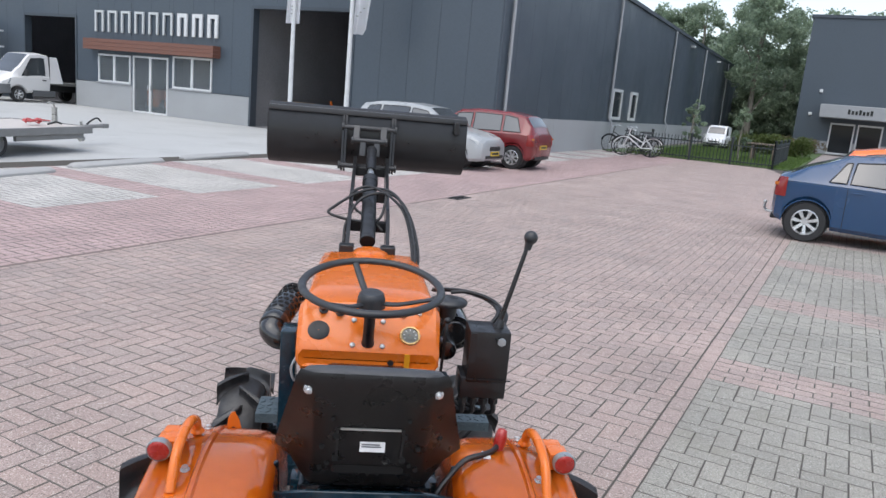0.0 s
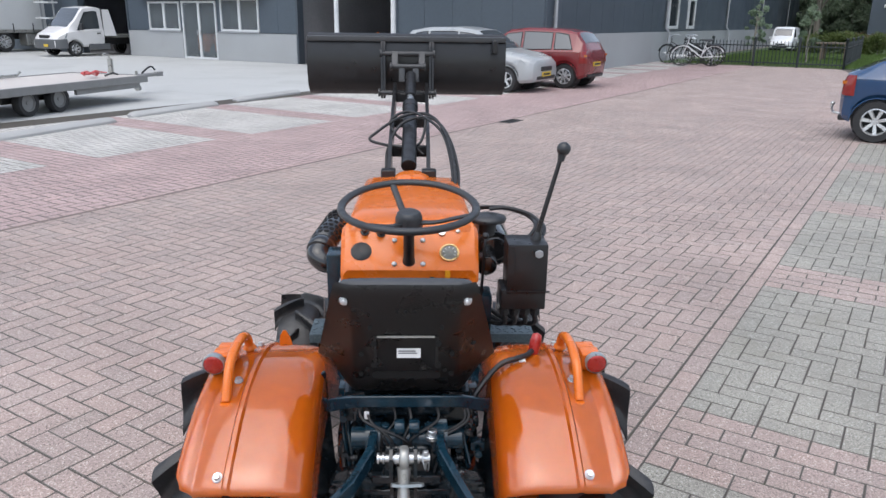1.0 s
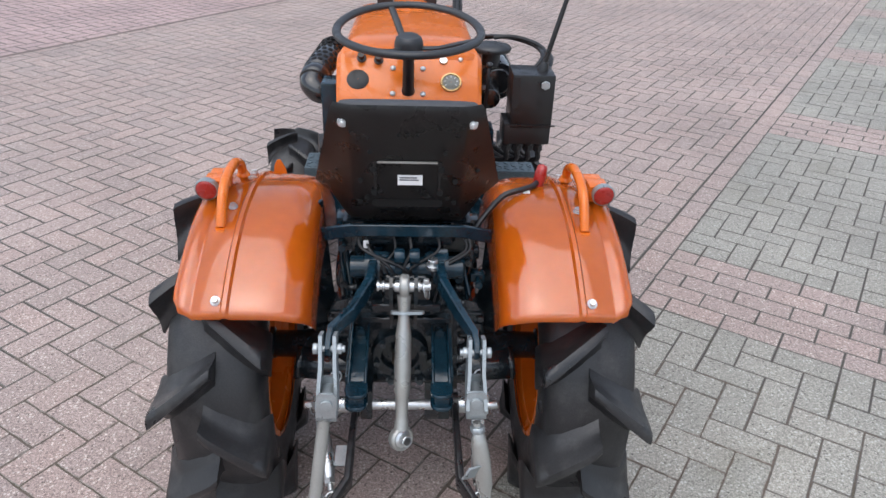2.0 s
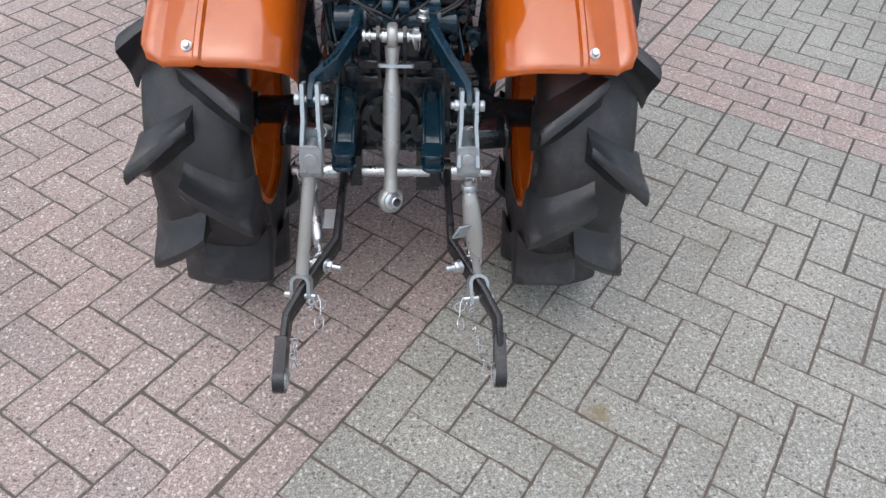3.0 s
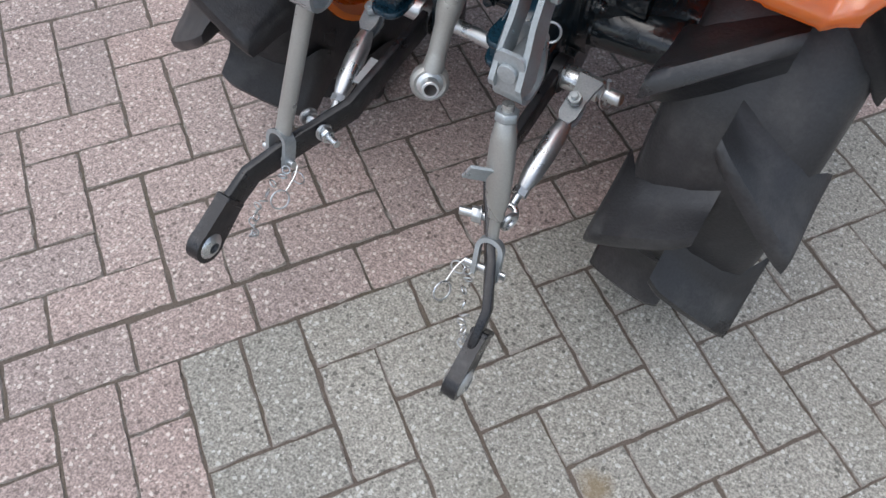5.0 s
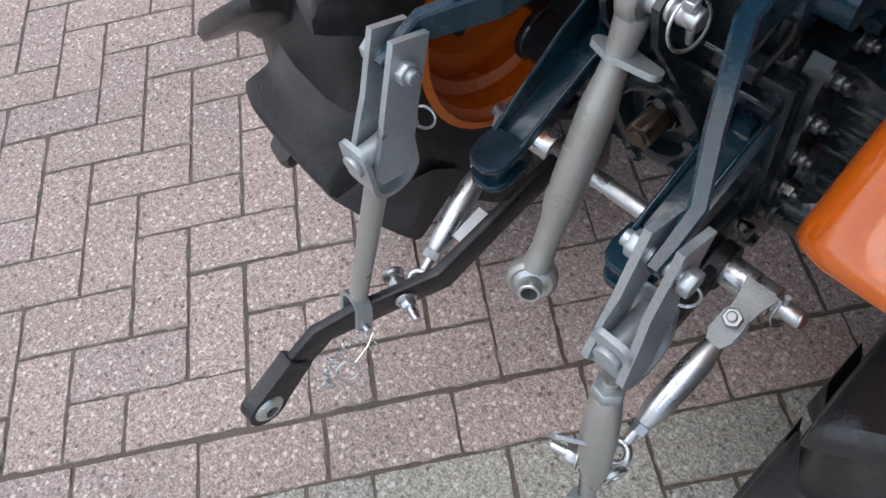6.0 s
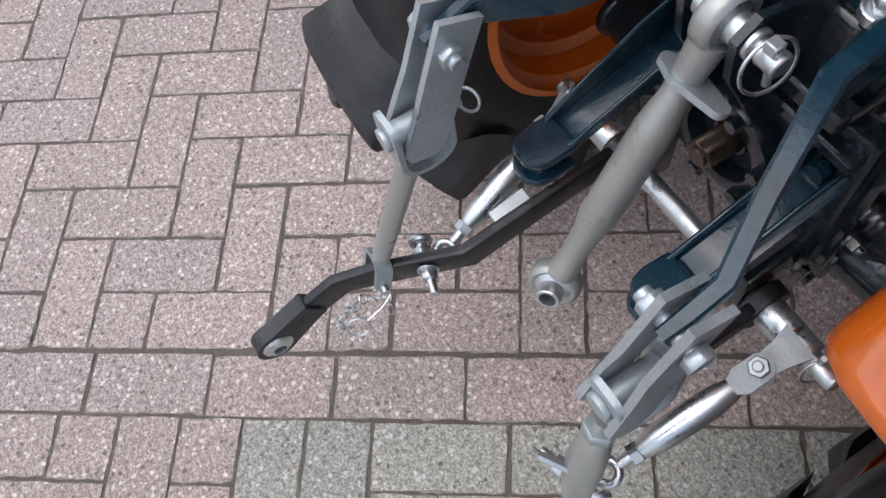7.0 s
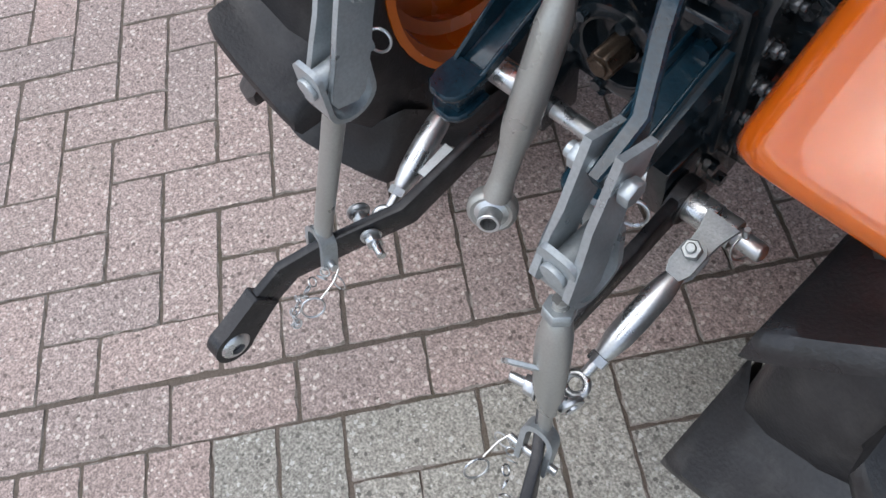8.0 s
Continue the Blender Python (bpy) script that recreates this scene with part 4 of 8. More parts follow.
for s in (-1, 1):
    cx, up_ = (-0.163, 0.008) if s < 0 else (0.152, 0.0)
    # lift arm: cast, thicker at the shaft, kinked outward
    g = bmesh.new()
    line = [(s * 0.080, -0.225, 0.722), (s * 0.080, -0.285, 0.738), (s * 0.084, -0.325, 0.738), (s * 0.120, -0.400, 0.714), (cx - s * 0.003, -0.450, 0.695 + up_), (cx, -0.478, 0.685 + up_), (cx, -0.499, 0.678 + up_)]
    sweep(g, line, rect(0.0195, 0.039, 0.003), scales=[1.25, 1.15, 1.0, 0.88, 0.78, 0.74, 0.62])
    cyl(g, (s * 0.064, -0.225, 0.722), (s * 0.100, -0.225, 0.722), 0.038, n=24)
    arm = part("lift_arm", g, BLUE, tractor, "blue-grey cast lift arm", 22)
    g = bmesh.new()
    for q in range(5):
        box(g, Vector(line[3]).lerp(Vector(line[4]), q / 5 - 0.3) + Vector((-s * 0.0, 0, 0.0215)), (0.007, 0.011, 0.002), Euler((radians(-12), 0, s * radians(14))).to_matrix())
    if s < 0:
        part("cast_mark", g, BLUE, arm)
    else:
        g.free()
    # two galvanised side plates
    for d in (-0.0205, 0.0205):
        g = bmesh.new()
        low = Vector((cx, -0.530, 0.566 + up_))
        top = Vector((cx, -0.474, 0.706 + up_))
        dv = (low - top).normalized()
        sv = Vector((0, dv.z, -dv.y)).normalized()
        w = 0.021
        pts = [(top - sv * w, 0.72), (top + dv * 0.070 - sv * w, 0.74), (top + dv * 0.100 - sv * w, 0.88), (low - sv * w, 0.94), (low + dv * 0.010 - sv * w * 0.6, 0.95), (low + dv * 0.010 + sv * w * 0.6, 0.95), (low + sv * w, 0.94), (top + dv * 0.100 + sv * w, 0.88), (top + dv * 0.070 + sv * w, 0.74), (top + sv * w, 0.72)]
        loft(g, [[p + Vector((d * k + th, 0, 0)) for p, k in pts] for th in (-0.0038, 0.0038)])
        bevel(g, 0.0012, 1)
        part("link_plate", g, ZINC, tractor, "galvanised flat link plate")
    bolt(tractor, (cx + s * 0.020, -0.490, 0.681 + up_), (cx - s * 0.017, -0.490, 0.681 + up_), 0.010, 0.0120)
    # clevis: two cheeks joined by a round bottom, with a cross pin
    g = bmesh.new()
    c = Vector((cx, -0.526 if s < 0 else -0.510, 0.588 + up_))
    for y, th in ((-0.027, 0.006), (0.027, 0.006)):
        outline = [(-0.021, -0.034)] + [(-0.009 + 0.012 * math.cos(radians(q)), 0.016 + 0.012 * math.sin(radians(q))) for q in range(180, 89, -15)] + [(0.009 + 0.012 * math.cos(radians(q)), 0.016 + 0.012 * math.sin(radians(q))) for q in range(90, -1, -15)] + [(0.021, -0.034)]
        plate(g, outline, th, Matrix.Translation(c + Vector((0, y, 0))) @ pose(0, 0, 0, 90))
    arc = [(math.cos(a), math.sin(a)) for a in np.linspace(math.pi, 2 * math.pi, 11)]
    outer = [(0.030 * u, 0.028 * v) for u, v in arc]
    inner = [(0.024 * u, 0.022 * v) for u, v in reversed(arc)]
    loft(g, [[c + Vector((x, p[0], -0.034 + p[1])) for p in outer + inner] for x in (-0.021, 0.021)])
    bevel(g, 0.001, 1)
    clevis = part("clevis", g, ZINC, tractor, "galvanised clevis")
    g = bmesh.new()
    cyl(g, c + Vector((0, -0.034, 0)), c + Vector((0, 0.046, 0)), 0.0095, n=20)
    cyl(g, c + Vector((0, -0.036, 0)), c + Vector((0, -0.030, 0)), 0.0135, n=20)
    bevel(g, 0.0015, 2)
    part("clevis_pin", g, ZINC, clevis)
    g = bmesh.new()
    cyl(g, c + Vector((0, -0.023, 0)), c + Vector((0, 0.023, 0)), 0.0135, n=20)
    part("link_boss", g, ZINC, clevis)
    g = bmesh.new()
    ring(g, c + Vector((s * 0.0, 0.046, 0.0)) + Vector((0.012, 0.004, 0.006)), 0.013, 0.0017, pose(0, 0, 0, 70, 0, 25))
    part("lynch_ring", g, CHROME, clevis)

# left lift rod: a plain grey rod with a fork
ROD_L0, ROD_L1 = Vector((-0.169, -0.535, 0.538)), Vector((-0.186, -0.618, 0.325))
g = bmesh.new()
cyl(g, ROD_L0, ROD_L1, 0.0135, n=20)
part("lift_rod", g, GREYSTEEL, tractor, "grey painted lift rod")


def fork(parent, top, pin, across, mat=ZINC):
    """An upturned U that straddles the lower link."""
    top, pin, across = Vector(top), Vector(pin), Vector(across).normalized()
    d = (top - pin).normalized()
    f = d.cross(across).normalized()
    h_ = (top - pin).length
    g = bmesh.new()
    arc = [(math.cos(a), math.sin(a)) for a in np.linspace(0, math.pi, 11)]
    out = [(0.021, -h_ - 0.012)] + [(0.021 * u, -0.020 + 0.021 * v) for u, v in arc] + [(-0.021, -h_ - 0.012)]
    inn = [(-0.014, -h_ - 0.012)] + [(0.014 * u, -0.020 + 0.013 * v) for u, v in reversed(arc)] + [(0.014, -h_ - 0.012)]
    loft(g, [[top + across * p[0] + d * p[1] + f * q for p in out + inn] for q in (-0.014, 0.014)])
    bevel(g, 0.0012, 1)
    fk = part("fork", g, mat, parent, "galvanised fork")
    g = bmesh.new()
    cyl(g, pin - across * 0.034, pin + across * 0.030, 0.0075, n=16)
    part("fork_pin", g, CHROME, fk)
    return fk


for s, top, pin in ((-1, (-0.187, -0.620, 0.330), (-0.190, -0.637, 0.279)), (1, (0.174, -0.600, 0.318), (0.180, -0.630, 0.268))):
    fork(tractor, top, pin, (1, s * 0.15, 0))
    # hairpin clip and chain
    g = bmesh.new()
    p = Vector(pin)
    ring(g, p + Vector((-s * 0.040, -0.014, -0.016)), 0.011, 0.0014, pose(0, 0, 0, 60, 20, 0))
    tube(g, smooth_line([p + Vector((-s * 0.034, 0, 0)), p + Vector((-s * 0.040, -0.022, -0.006)), p + Vector((-s * 0.042, -0.048, -0.014))], 5), 0.0014, 6)
    ring(g, p + Vector((-s * 0.040, -0.062, -0.022)), 0.015, 0.0014, pose(0, 0, 0, 35, 60, 20))
    clip = part("hairpin_clip", g, CHROME, tractor, "bright wire hairpin clip")
    hang = smooth_line([p + Vector((-s * 0.022, -0.020, -0.004)), p + Vector((-0.006, -0.056, -0.060)), p + Vector((0.010 if s > 0 else -0.016, -0.078, -0.098)), p + Vector((0.015 if s > 0 else -0.017, -0.088, -0.135))], 4)
    for k in range(12):
        g = bmesh.new()
        u = k / 11 * (len(hang) - 1)
        i = min(int(u), len(hang) - 2)
        c = Vector(hang[i]).lerp(Vector(hang[i + 1]), u - i) + Vector((0.003 * math.sin(k * 2.1), 0, 0))
        lathe(g, [(0.0066 + 0.0014 * math.cos(a), 0.0014 * math.sin(a)) for a in np.linspace(0, 2 * math.pi, 6, endpoint=False)], Matrix.Translation(c) @ pose(0, 0, 0, 30 + 80 * (k % 2), 50, 40 * k), 12, closed=True)
        part("chain_link", g, CHROME, clip)

# right lift rod: a turnbuckle with a handle tab
R0, R1 = Vector((0.153, -0.535, 0.530)), Vector((0.174, -0.598, 0.318))
g = bmesh.new()
cyl(g, R0, R1, 0.0085, n=14)
d = (R1 - R0).normalized()
body = [(0.024, 0.012), (0.028, 0.014), (0.052, 0.0175), (0.095, 0.0195), (0.150, 0.0175), (0.172, 0.0125), (0.185, 0.012)]
lathe(g, [(0.001, 0.024)] + [(r, q) for q, r in body] + [(0.001, 0.185)], Matrix.Translation(R0) @ d.to_track_quat("Z", "Y").to_matrix().to_4x4(), 24)
rod = part("lift_rod", g, GREYSTEEL, tractor, "grey turnbuckle lift rod")
g = bmesh.new()
hexnut(g, R0 + d * 0.016, d, 0.0165, 0.013)
bevel(g, 0.001, 1)
part("lock_nut", g, ZINC, rod)
g = bmesh.new()
box(g, R0 + d * 0.108 + Vector((-0.022, -0.022, 0.002)), (0.040, 0.006, 0.038), Euler((0.35, 0.25, 0.75)).to_matrix())
bevel(g, 0.001, 1)
part("handle_tab", g, ZINC, rod)

# lower links: flat black bars with ball ends, check rods and the cross shaft
for s in (-1, 1):
    ball_y, ball_z = (-0.804, 0.211) if s < 0 else (-0.772, 0.187)
    g = bmesh.new()
    line = [(s * 0.118, -0.290, 0.365), (s * 0.120, -0.400, 0.352), (s * 0.121, -0.515, 0.336), (s * 0.186, -0.632, 0.286), (s * 0.214, -0.690, 0.264), (s * 0.219, ball_y + 0.030, ball_z + 0.019)]
    sweep(g, line, rect(0.014, 0.044, 0.002))
    cyl(g, (s * 0.108, -0.295, 0.362), (s * 0.128, -0.295, 0.362), 0.030, n=20)
    bevel(g, 0.0018, 1)
    link = part("lower_link", g, FORGED, tractor, "black forged lower link")
    g = bmesh.new()
    neck = [(0.076, 0.0225)] + [(0.030 * math.cos(radians(q)), 0.030 * math.sin(radians(q))) for q in range(66, 295, 12)] + [(0.076, -0.0225)]
    lean = math.atan2(0.044, 0.084) if s < 0 else math.atan2(0.050, 0.070)
    face = [(ball_y + u * math.cos(lean) - v * math.sin(lean), ball_z + u * math.sin(lean) + v * math.cos(lean)) for u, v in neck]
    loft(g, [[(s * x, y, z) for y, z in face] for x in (0.2085, 0.2315)])
    bevel(g, 0.004, 2, 50)
    end = part("link_eye", g, FORGED, link, "black rounded link eye")
    g = bmesh.new()
    lathe(g, [(0.0095, -0.018), (0.0150, -0.0165), (0.021, -0.0125), (0.0232, -0.010), (0.0235, 0.0), (0.0232, 0.010), (0.021, 0.0125), (0.0150, 0.0165), (0.0095, 0.018)], turn_x(s * 0.220, ball_y, ball_z), 24, closed=True)
    part("ball_bush", g, CHROME, end, "bright ball bush")
    g = bmesh.new()
    box(g, (s * 0.220, ball_y + 0.076 * math.cos(lean), ball_z + 0.076 * math.sin(lean)), (0.0262, 0.010, 0.046), Euler((lean, 0, 0)).to_matrix())
    bevel(g, 0.002, 1)
    part("weld_bead", g, FORGED, link)
    # outboard check rod
    a, b = (Vector((-0.193, -0.352, 0.366)), Vector((-0.155, -0.530, 0.305))) if s < 0 else (Vector((0.171, -0.345, 0.366)), Vector((0.162, -0.530, 0.289)))
    off = -0.003 if s < 0 else -0.014
    d = (b - a).normalized()
    g = bmesh.new()
    lathe(g, [(0.001, 0.030), (0.010, 0.030), (0.012, 0.036), (0.0155, 0.055), (0.0165, 0.090), (0.0155, 0.125), (0.012, 0.143), (0.010, 0.150), (0.001, 0.150)], Matrix.Translation(a) @ d.to_track_quat("Z", "Y").to_matrix().to_4x4(), 22)
    check = part("check_rod", g, CHROME, tractor, "bright turnbuckle check rod")
    g = bmesh.new()
    hexnut(g, a + d * 0.156, d, 0.0125, 0.011)
    part("lock_nut", g, CHROME, check)
    g = bmesh.new()
    cyl(g, a + d * 0.15, a + d * 0.178, 0.0065, n=12)
    eye = a + d * 0.194
    lathe(g, [(0.013 + 0.0055 * math.cos(q), 0.0055 * math.sin(q)) for q in np.linspace(0, 2 * math.pi, 10, endpoint=False)], Matrix.Translation(eye) @ d.to_track_quat("Y", "X").to_matrix().to_4x4() @ pose(0, 0, 0, 0, 90), 24, closed=True)
    part("eye_bolt", g, CHROME, check)
    g = bmesh.new()
    face = Matrix((d, Vector((1, 0, 0)) - d * d.x, d.cross(Vector((1, 0, 0))))).transposed().to_4x4()
    face.normalize()
    for q in (-0.010, 0.010):
        plate(g, [(0.015 * math.cos(radians(q)), 0.015 * math.sin(radians(q))) for q in range(100, 261, 20)] + [(0.022, -0.0148), (0.034, -0.009), (0.034, 0.009), (0.022, 0.0148)], 0.0042, Matrix.Translation(a + face.col[2].to_3d() * q) @ face)
    bevel(g, 0.001, 1)
    part("check_clevis", g, SHADED_ZINC, check)
    bolt(check, a - face.col[2].to_3d() * 0.016, a + face.col[2].to_3d() * 0.016, 0.008, 0.0115)
    # check bolt through the lower link
    c = Vector((s * 0.148, -0.563, 0.316))
    q = Vector((s * 0.94, 0.34, 0)).normalized()
    g = bmesh.new()
    cyl(g, c - q * 0.042, c + q * 0.030, 0.0075, n=14)
    hexnut(g, c - q * 0.016, q, 0.0145, 0.013)
    hexnut(g, c + q * 0.015, q, 0.0145, 0.013)
    cyl(g, c - q * 0.010, c - q * 0.007, 0.017, n=18)
    bevel(g, 0.001, 1)
    part("check_bolt", g, CHROME, link)
    g = bmesh.new()
    lathe(g, [(0.0115 + 0.005 * math.cos(w), 0.005 * math.sin(w)) for w in np.linspace(0, 2 * math.pi, 8, endpoint=False)], Matrix.Translation(c + q * 0.033) @ pose(0, 0, 0, 20, 90, 0), 20, closed=True)
    part("check_eye", g, CHROME, link)
    if s < 0:
        g = bmesh.new()
        box(g, (-0.140, -0.440, 0.338), (0.030, 0.052, 0.005), Euler((radians(12), 0, 0)).to_matrix())
        bevel(g, 0.001, 1)
        part("stop_tab", g, ZINC, link)
    # cross shaft's outer sleeve, collar and linch pin
    g = bmesh.new()
    cyl(g, (s * 0.130 + off, -0.295, 0.362), (s * 0.176 + off, -0.295, 0.362), 0.0195, n=24)
    cyl(g, (s * 0.177 + off, -0.295, 0.362), (s * 0.203 + off, -0.295, 0.362), 0.0185, n=24)
    cyl(g, (s * 0.200 + off, -0.295, 0.362), (s * 0.234 + off, -0.295, 0.362), 0.0115, n=20)
    ball(g, (s * 0.234 + off, -0.295, 0.362), 0.0115, (0.6, 1, 1), 14)
    bevel(g, 0.002, 2)
    sl = part("shaft_sleeve", g, CHROME, tractor, "bright turned sleeve on the cross shaft")
    g = bmesh.new()
    plate(g, [(-0.048, -0.021), (-0.026, -0.015), (0.002, -0.012), (0.010, -0.006), (0.010, 0.006), (0.002, 0.012), (-0.026, 0.015), (-0.048, 0.021)], 0.007, Matrix.Translation(a) @ face)
    bevel(g, 0.001, 1)
    part("check_lug", g, SHADED_ZINC, sl)
    g = bmesh.new()
    cyl(g, (s * 0.214 + off, -0.290, 0.337), (s * 0.214 + off, -0.300, 0.394), 0.0035, n=10)
    ring(g, (s * 0.216 + off, -0.299, 0.357), 0.0165, 0.0015, pose(0, 0, 0, 15, 70, 0))
    part("linch_pin", g, CHROME, sl)
    # blue bracket arm that reaches back from the case, with a square foot
    g = bmesh.new()
    x = -0.110 if s < 0 else 0.083
    loft(g, [[(x + u, y, z + v) for u, v in ((-0.022, hi if s < 0 else lo), (-0.022, -0.006), (0.022, -0.006), (0.022, lo if s < 0 else hi), (0.0165, lo if s < 0 else hi), (0.0165, 0.0), (-0.0165, 0.0), (-0.0165, hi if s < 0 else lo))] for y, z, lo, hi in ((-0.235, 0.560, 0.024, 0.062 if s < 0 else 0.026), (-0.300, 0.545, 0.020, 0.050 if s < 0 else 0.022), (-0.360, 0.525, 0.014, 0.030 if s < 0 else 0.016), (-0.405, 0.510, 0.010, 0.014))])
    for z in (0.510, 0.474):
        loft(g, [[(x + u, y, z + v) for u, y in ((-0.025, -0.395), (0.025, -0.395), (0.026, -0.425), (0.022, -0.440), (0.012, -0.448), (-0.012, -0.448), (-0.022, -0.440), (-0.026, -0.425))] for v in (0.0, 0.011)])
    span(g, (x - 0.018, -0.436, 0.483), (x + 0.018, -0.395, 0.512))
    bevel(g, 0.002, 1)
    bk = part("hitch_bracket", g, BLUE, tractor, "blue-grey hitch bracket arm")
    for z0, y0_ in ((0.56, -0.262), (0.50, -0.262)):
        g = bmesh.new()
        hexnut(g, (x, y0_, z0), (0, 1, 0), 0.0115, 0.012)
        part("bracket_bolt", g, BLUE, bk)
    g = bmesh.new()
    loft(g, [[(x + s * 0.024 + u, y, z) for u, z in ((-0.004, z0), (0.004, z0), (0.004, z1), (-0.004, z1))] for y, z0, z1 in ((-0.24, 0.520, 0.570), (-0.30, 0.510, 0.550), (-0.380, 0.495, 0.520))])
    bevel(g, 0.001, 1)
    part("side_gusset", g, BLUE, bk)
    # hanger that carries the cross shaft
    g = bmesh.new()
    span(g, (s * 0.078, -0.318, 0.335), (s * 0.106, -0.252, 0.420))
    bevel(g, 0.004, 2)
    part("shaft_hanger", g, CAST, tractor, "dark cross shaft hanger")
g = bmesh.new()
cyl(g, (-0.19, -0.295, 0.362), (0.12, -0.295, 0.362), 0.0125, n=20)
part("cross_shaft", g, CHROME, tractor, "bright steel cross shaft")

# top link
T0, T1 = Vector((-0.004, -0.340, 0.742)), Vector((-0.008, -0.472, 0.421))
d = (T1 - T0).normalized()
tl = d.to_track_quat("Z", "Y").to_matrix().to_4x4()
length = (T1 - T0).length
g = bmesh.new()
lathe(g, [(0.001, 0.060), (0.0125, 0.060), (0.0140, 0.075), (0.0142, 0.080), (0.0175, 0.102), (0.0186, 0.112), (0.0192, 0.222), (0.0184, 0.234), (0.0145, 0.256), (0.0138, 0.290), (0.0128, length - 0.030), (0.001, length - 0.028)], Matrix.Translation(T0) @ tl, 32)
top_link = part("top_link", g, GREYSTEEL, tractor, "grey top link with ball ends")
for c, w, up in ((T0, 0.0265, 1), (T1, 0.0285, -1)):
    g = bmesh.new()
    k = w / 0.0285
    prof = [(0.019 * k, -0.009), (w * 0.82, -0.0108), (w * 0.96, -0.008), (w, -0.004), (w, 0.004), (w * 0.96, 0.008), (w * 0.82, 0.0108), (0.019 * k, 0.009)]
    axis = Vector((1, 0, 0)) if up > 0 else (Vector((0.55, 0, 0)) + d.cross(Vector((1, 0, 0))).normalized() * 0.83).normalized()
    eye_m = Matrix.Translation(c) @ axis.to_track_quat("Z", "Y").to_matrix().to_4x4()
    lathe(g, prof, eye_m, 32, closed=True)
    cyl(g, c + d * up * (w - 0.008), c + d * up * (w + 0.030), 0.0165, 0.0128, n=20)
    e = part("ball_end", g, GREYSTEEL, top_link, "grey forged ball end")
    g = bmesh.new()
    out_ = 0.023 if up > 0 else 0.027
    lathe(g, [(q * k, h_) for q, h_ in ((0.0092, -out_), (0.0120, -out_), (0.0130, -out_ + 0.001), (0.0135, -0.012), (0.0195, -0.009), (0.0205, 0.0), (0.0195, 0.009), (0.0135, 0.012), (0.0130, out_ - 0.001), (0.0120, out_), (0.0092, out_))], eye_m, 28, closed=True)
    part("ball_bush", g, CHROME, e, "bright ball bush")
g = bmesh.new()
wing = [(0.046 + 0.011 * math.cos(radians(a)), 0.011 * math.sin(radians(a))) for a in range(-80, 81, 20)] + [(0.020 * math.cos(radians(a)), 0.020 * math.sin(radians(a))) for a in (60, 75, 90, 105, 120)] + [(-0.026 + 0.011 * math.cos(radians(a)), 0.011 * math.sin(radians(a))) for a in range(100, 261, 20)] + [(0.020 * math.cos(radians(a)), 0.020 * math.sin(radians(a))) for a in (240, 255, 270, 285, 300)]
wing = [(u * 0.82, v * 0.82) for u, v in wing]
wm = Matrix.Translation(T0 + d * 0.056) @ Matrix((Vector((1, 0, 0)), d.cross(Vector((1, 0, 0))).normalized(), d)).transposed().to_4x4()
plate(g, wing, 0.0062, wm)
bevel(g, 0.0015, 2)
part("lock_wing", g, ZINC, top_link, "galvanised wing nut plate")
g = bmesh.new()
for x0, x1, rad in ((-0.060, 0.056, 0.0078), (-0.063, -0.056, 0.0122), (-0.050, -0.045, 0.0122), (0.030, 0.036, 0.0125), (0.040, 0.060, 0.0098)):
    cyl(g, T0 + Vector((x0, 0, 0)), T0 + Vector((x1, 0, 0)), rad, n=20)
bevel(g, 0.0012, 1)
pin = part("top_pin", g, CHROME, tractor, "bright top link pin with a ring")
g = bmesh.new()
cyl(g, T0 + Vector((0.050, 0.004, -0.030)), T0 + Vector((0.050, -0.004, 0.014)), 0.0036, n=10)
box(g, T0 + Vector((0.050, -0.004, 0.015)), (0.0115, 0.010, 0.010))
bevel(g, 0.0010, 1)
part("linch_pin", g, CHROME, pin)
g = bmesh.new()
ring(g, T0 + Vector((0.050, -0.002, -0.006)), 0.0215, 0.0016, pose(0, 0, 0, 20, 72, 10))
part("pull_ring", g, CHROME, pin)

# ---- hood, dash, steering and engine
g = bmesh.new()
rings = []
for y, w, zt, zb in ((0.512, 0.198, 1.072, 0.86), (0.525, 0.204, 1.084, 0.84), (0.70, 0.203, 1.088, 0.84), (1.00, 0.200, 1.084, 0.84), (1.28, 0.194, 1.074, 0.84), (1.33, 0.186, 1.060, 0.84), (1.345, 0.170, 1.03, 0.84)):
    rings.append([(-w, y, zb), (-w, y, zt - 0.050), (-w * 0.985, y, zt - 0.026), (-w * 0.93, y, zt - 0.010), (-w * 0.80, y, zt - 0.002), (0, y, zt + 0.004), (w * 0.80, y, zt - 0.002), (w * 0.93, y, zt - 0.010), (w * 0.985, y, zt - 0.026), (w, y, zt - 0.050), (w, y, zb)])
loft(g, rings)
hood = part("hood", g, ORANGE, tractor, "glossy orange hood", 50)
g = bmesh.new()
rings = []
for y, w in ((1.20, 0.010), (1.22, 0.055), (1.27, 0.075), (1.33, 0.070)):
    rings.append([(w * math.cos(a), y, 1.065 + 0.030 * math.sin(a)) for a in np.linspace(0, math.pi, 9)])
loft(g, rings)
part("filler_bulge", g, ORANGE, hood)
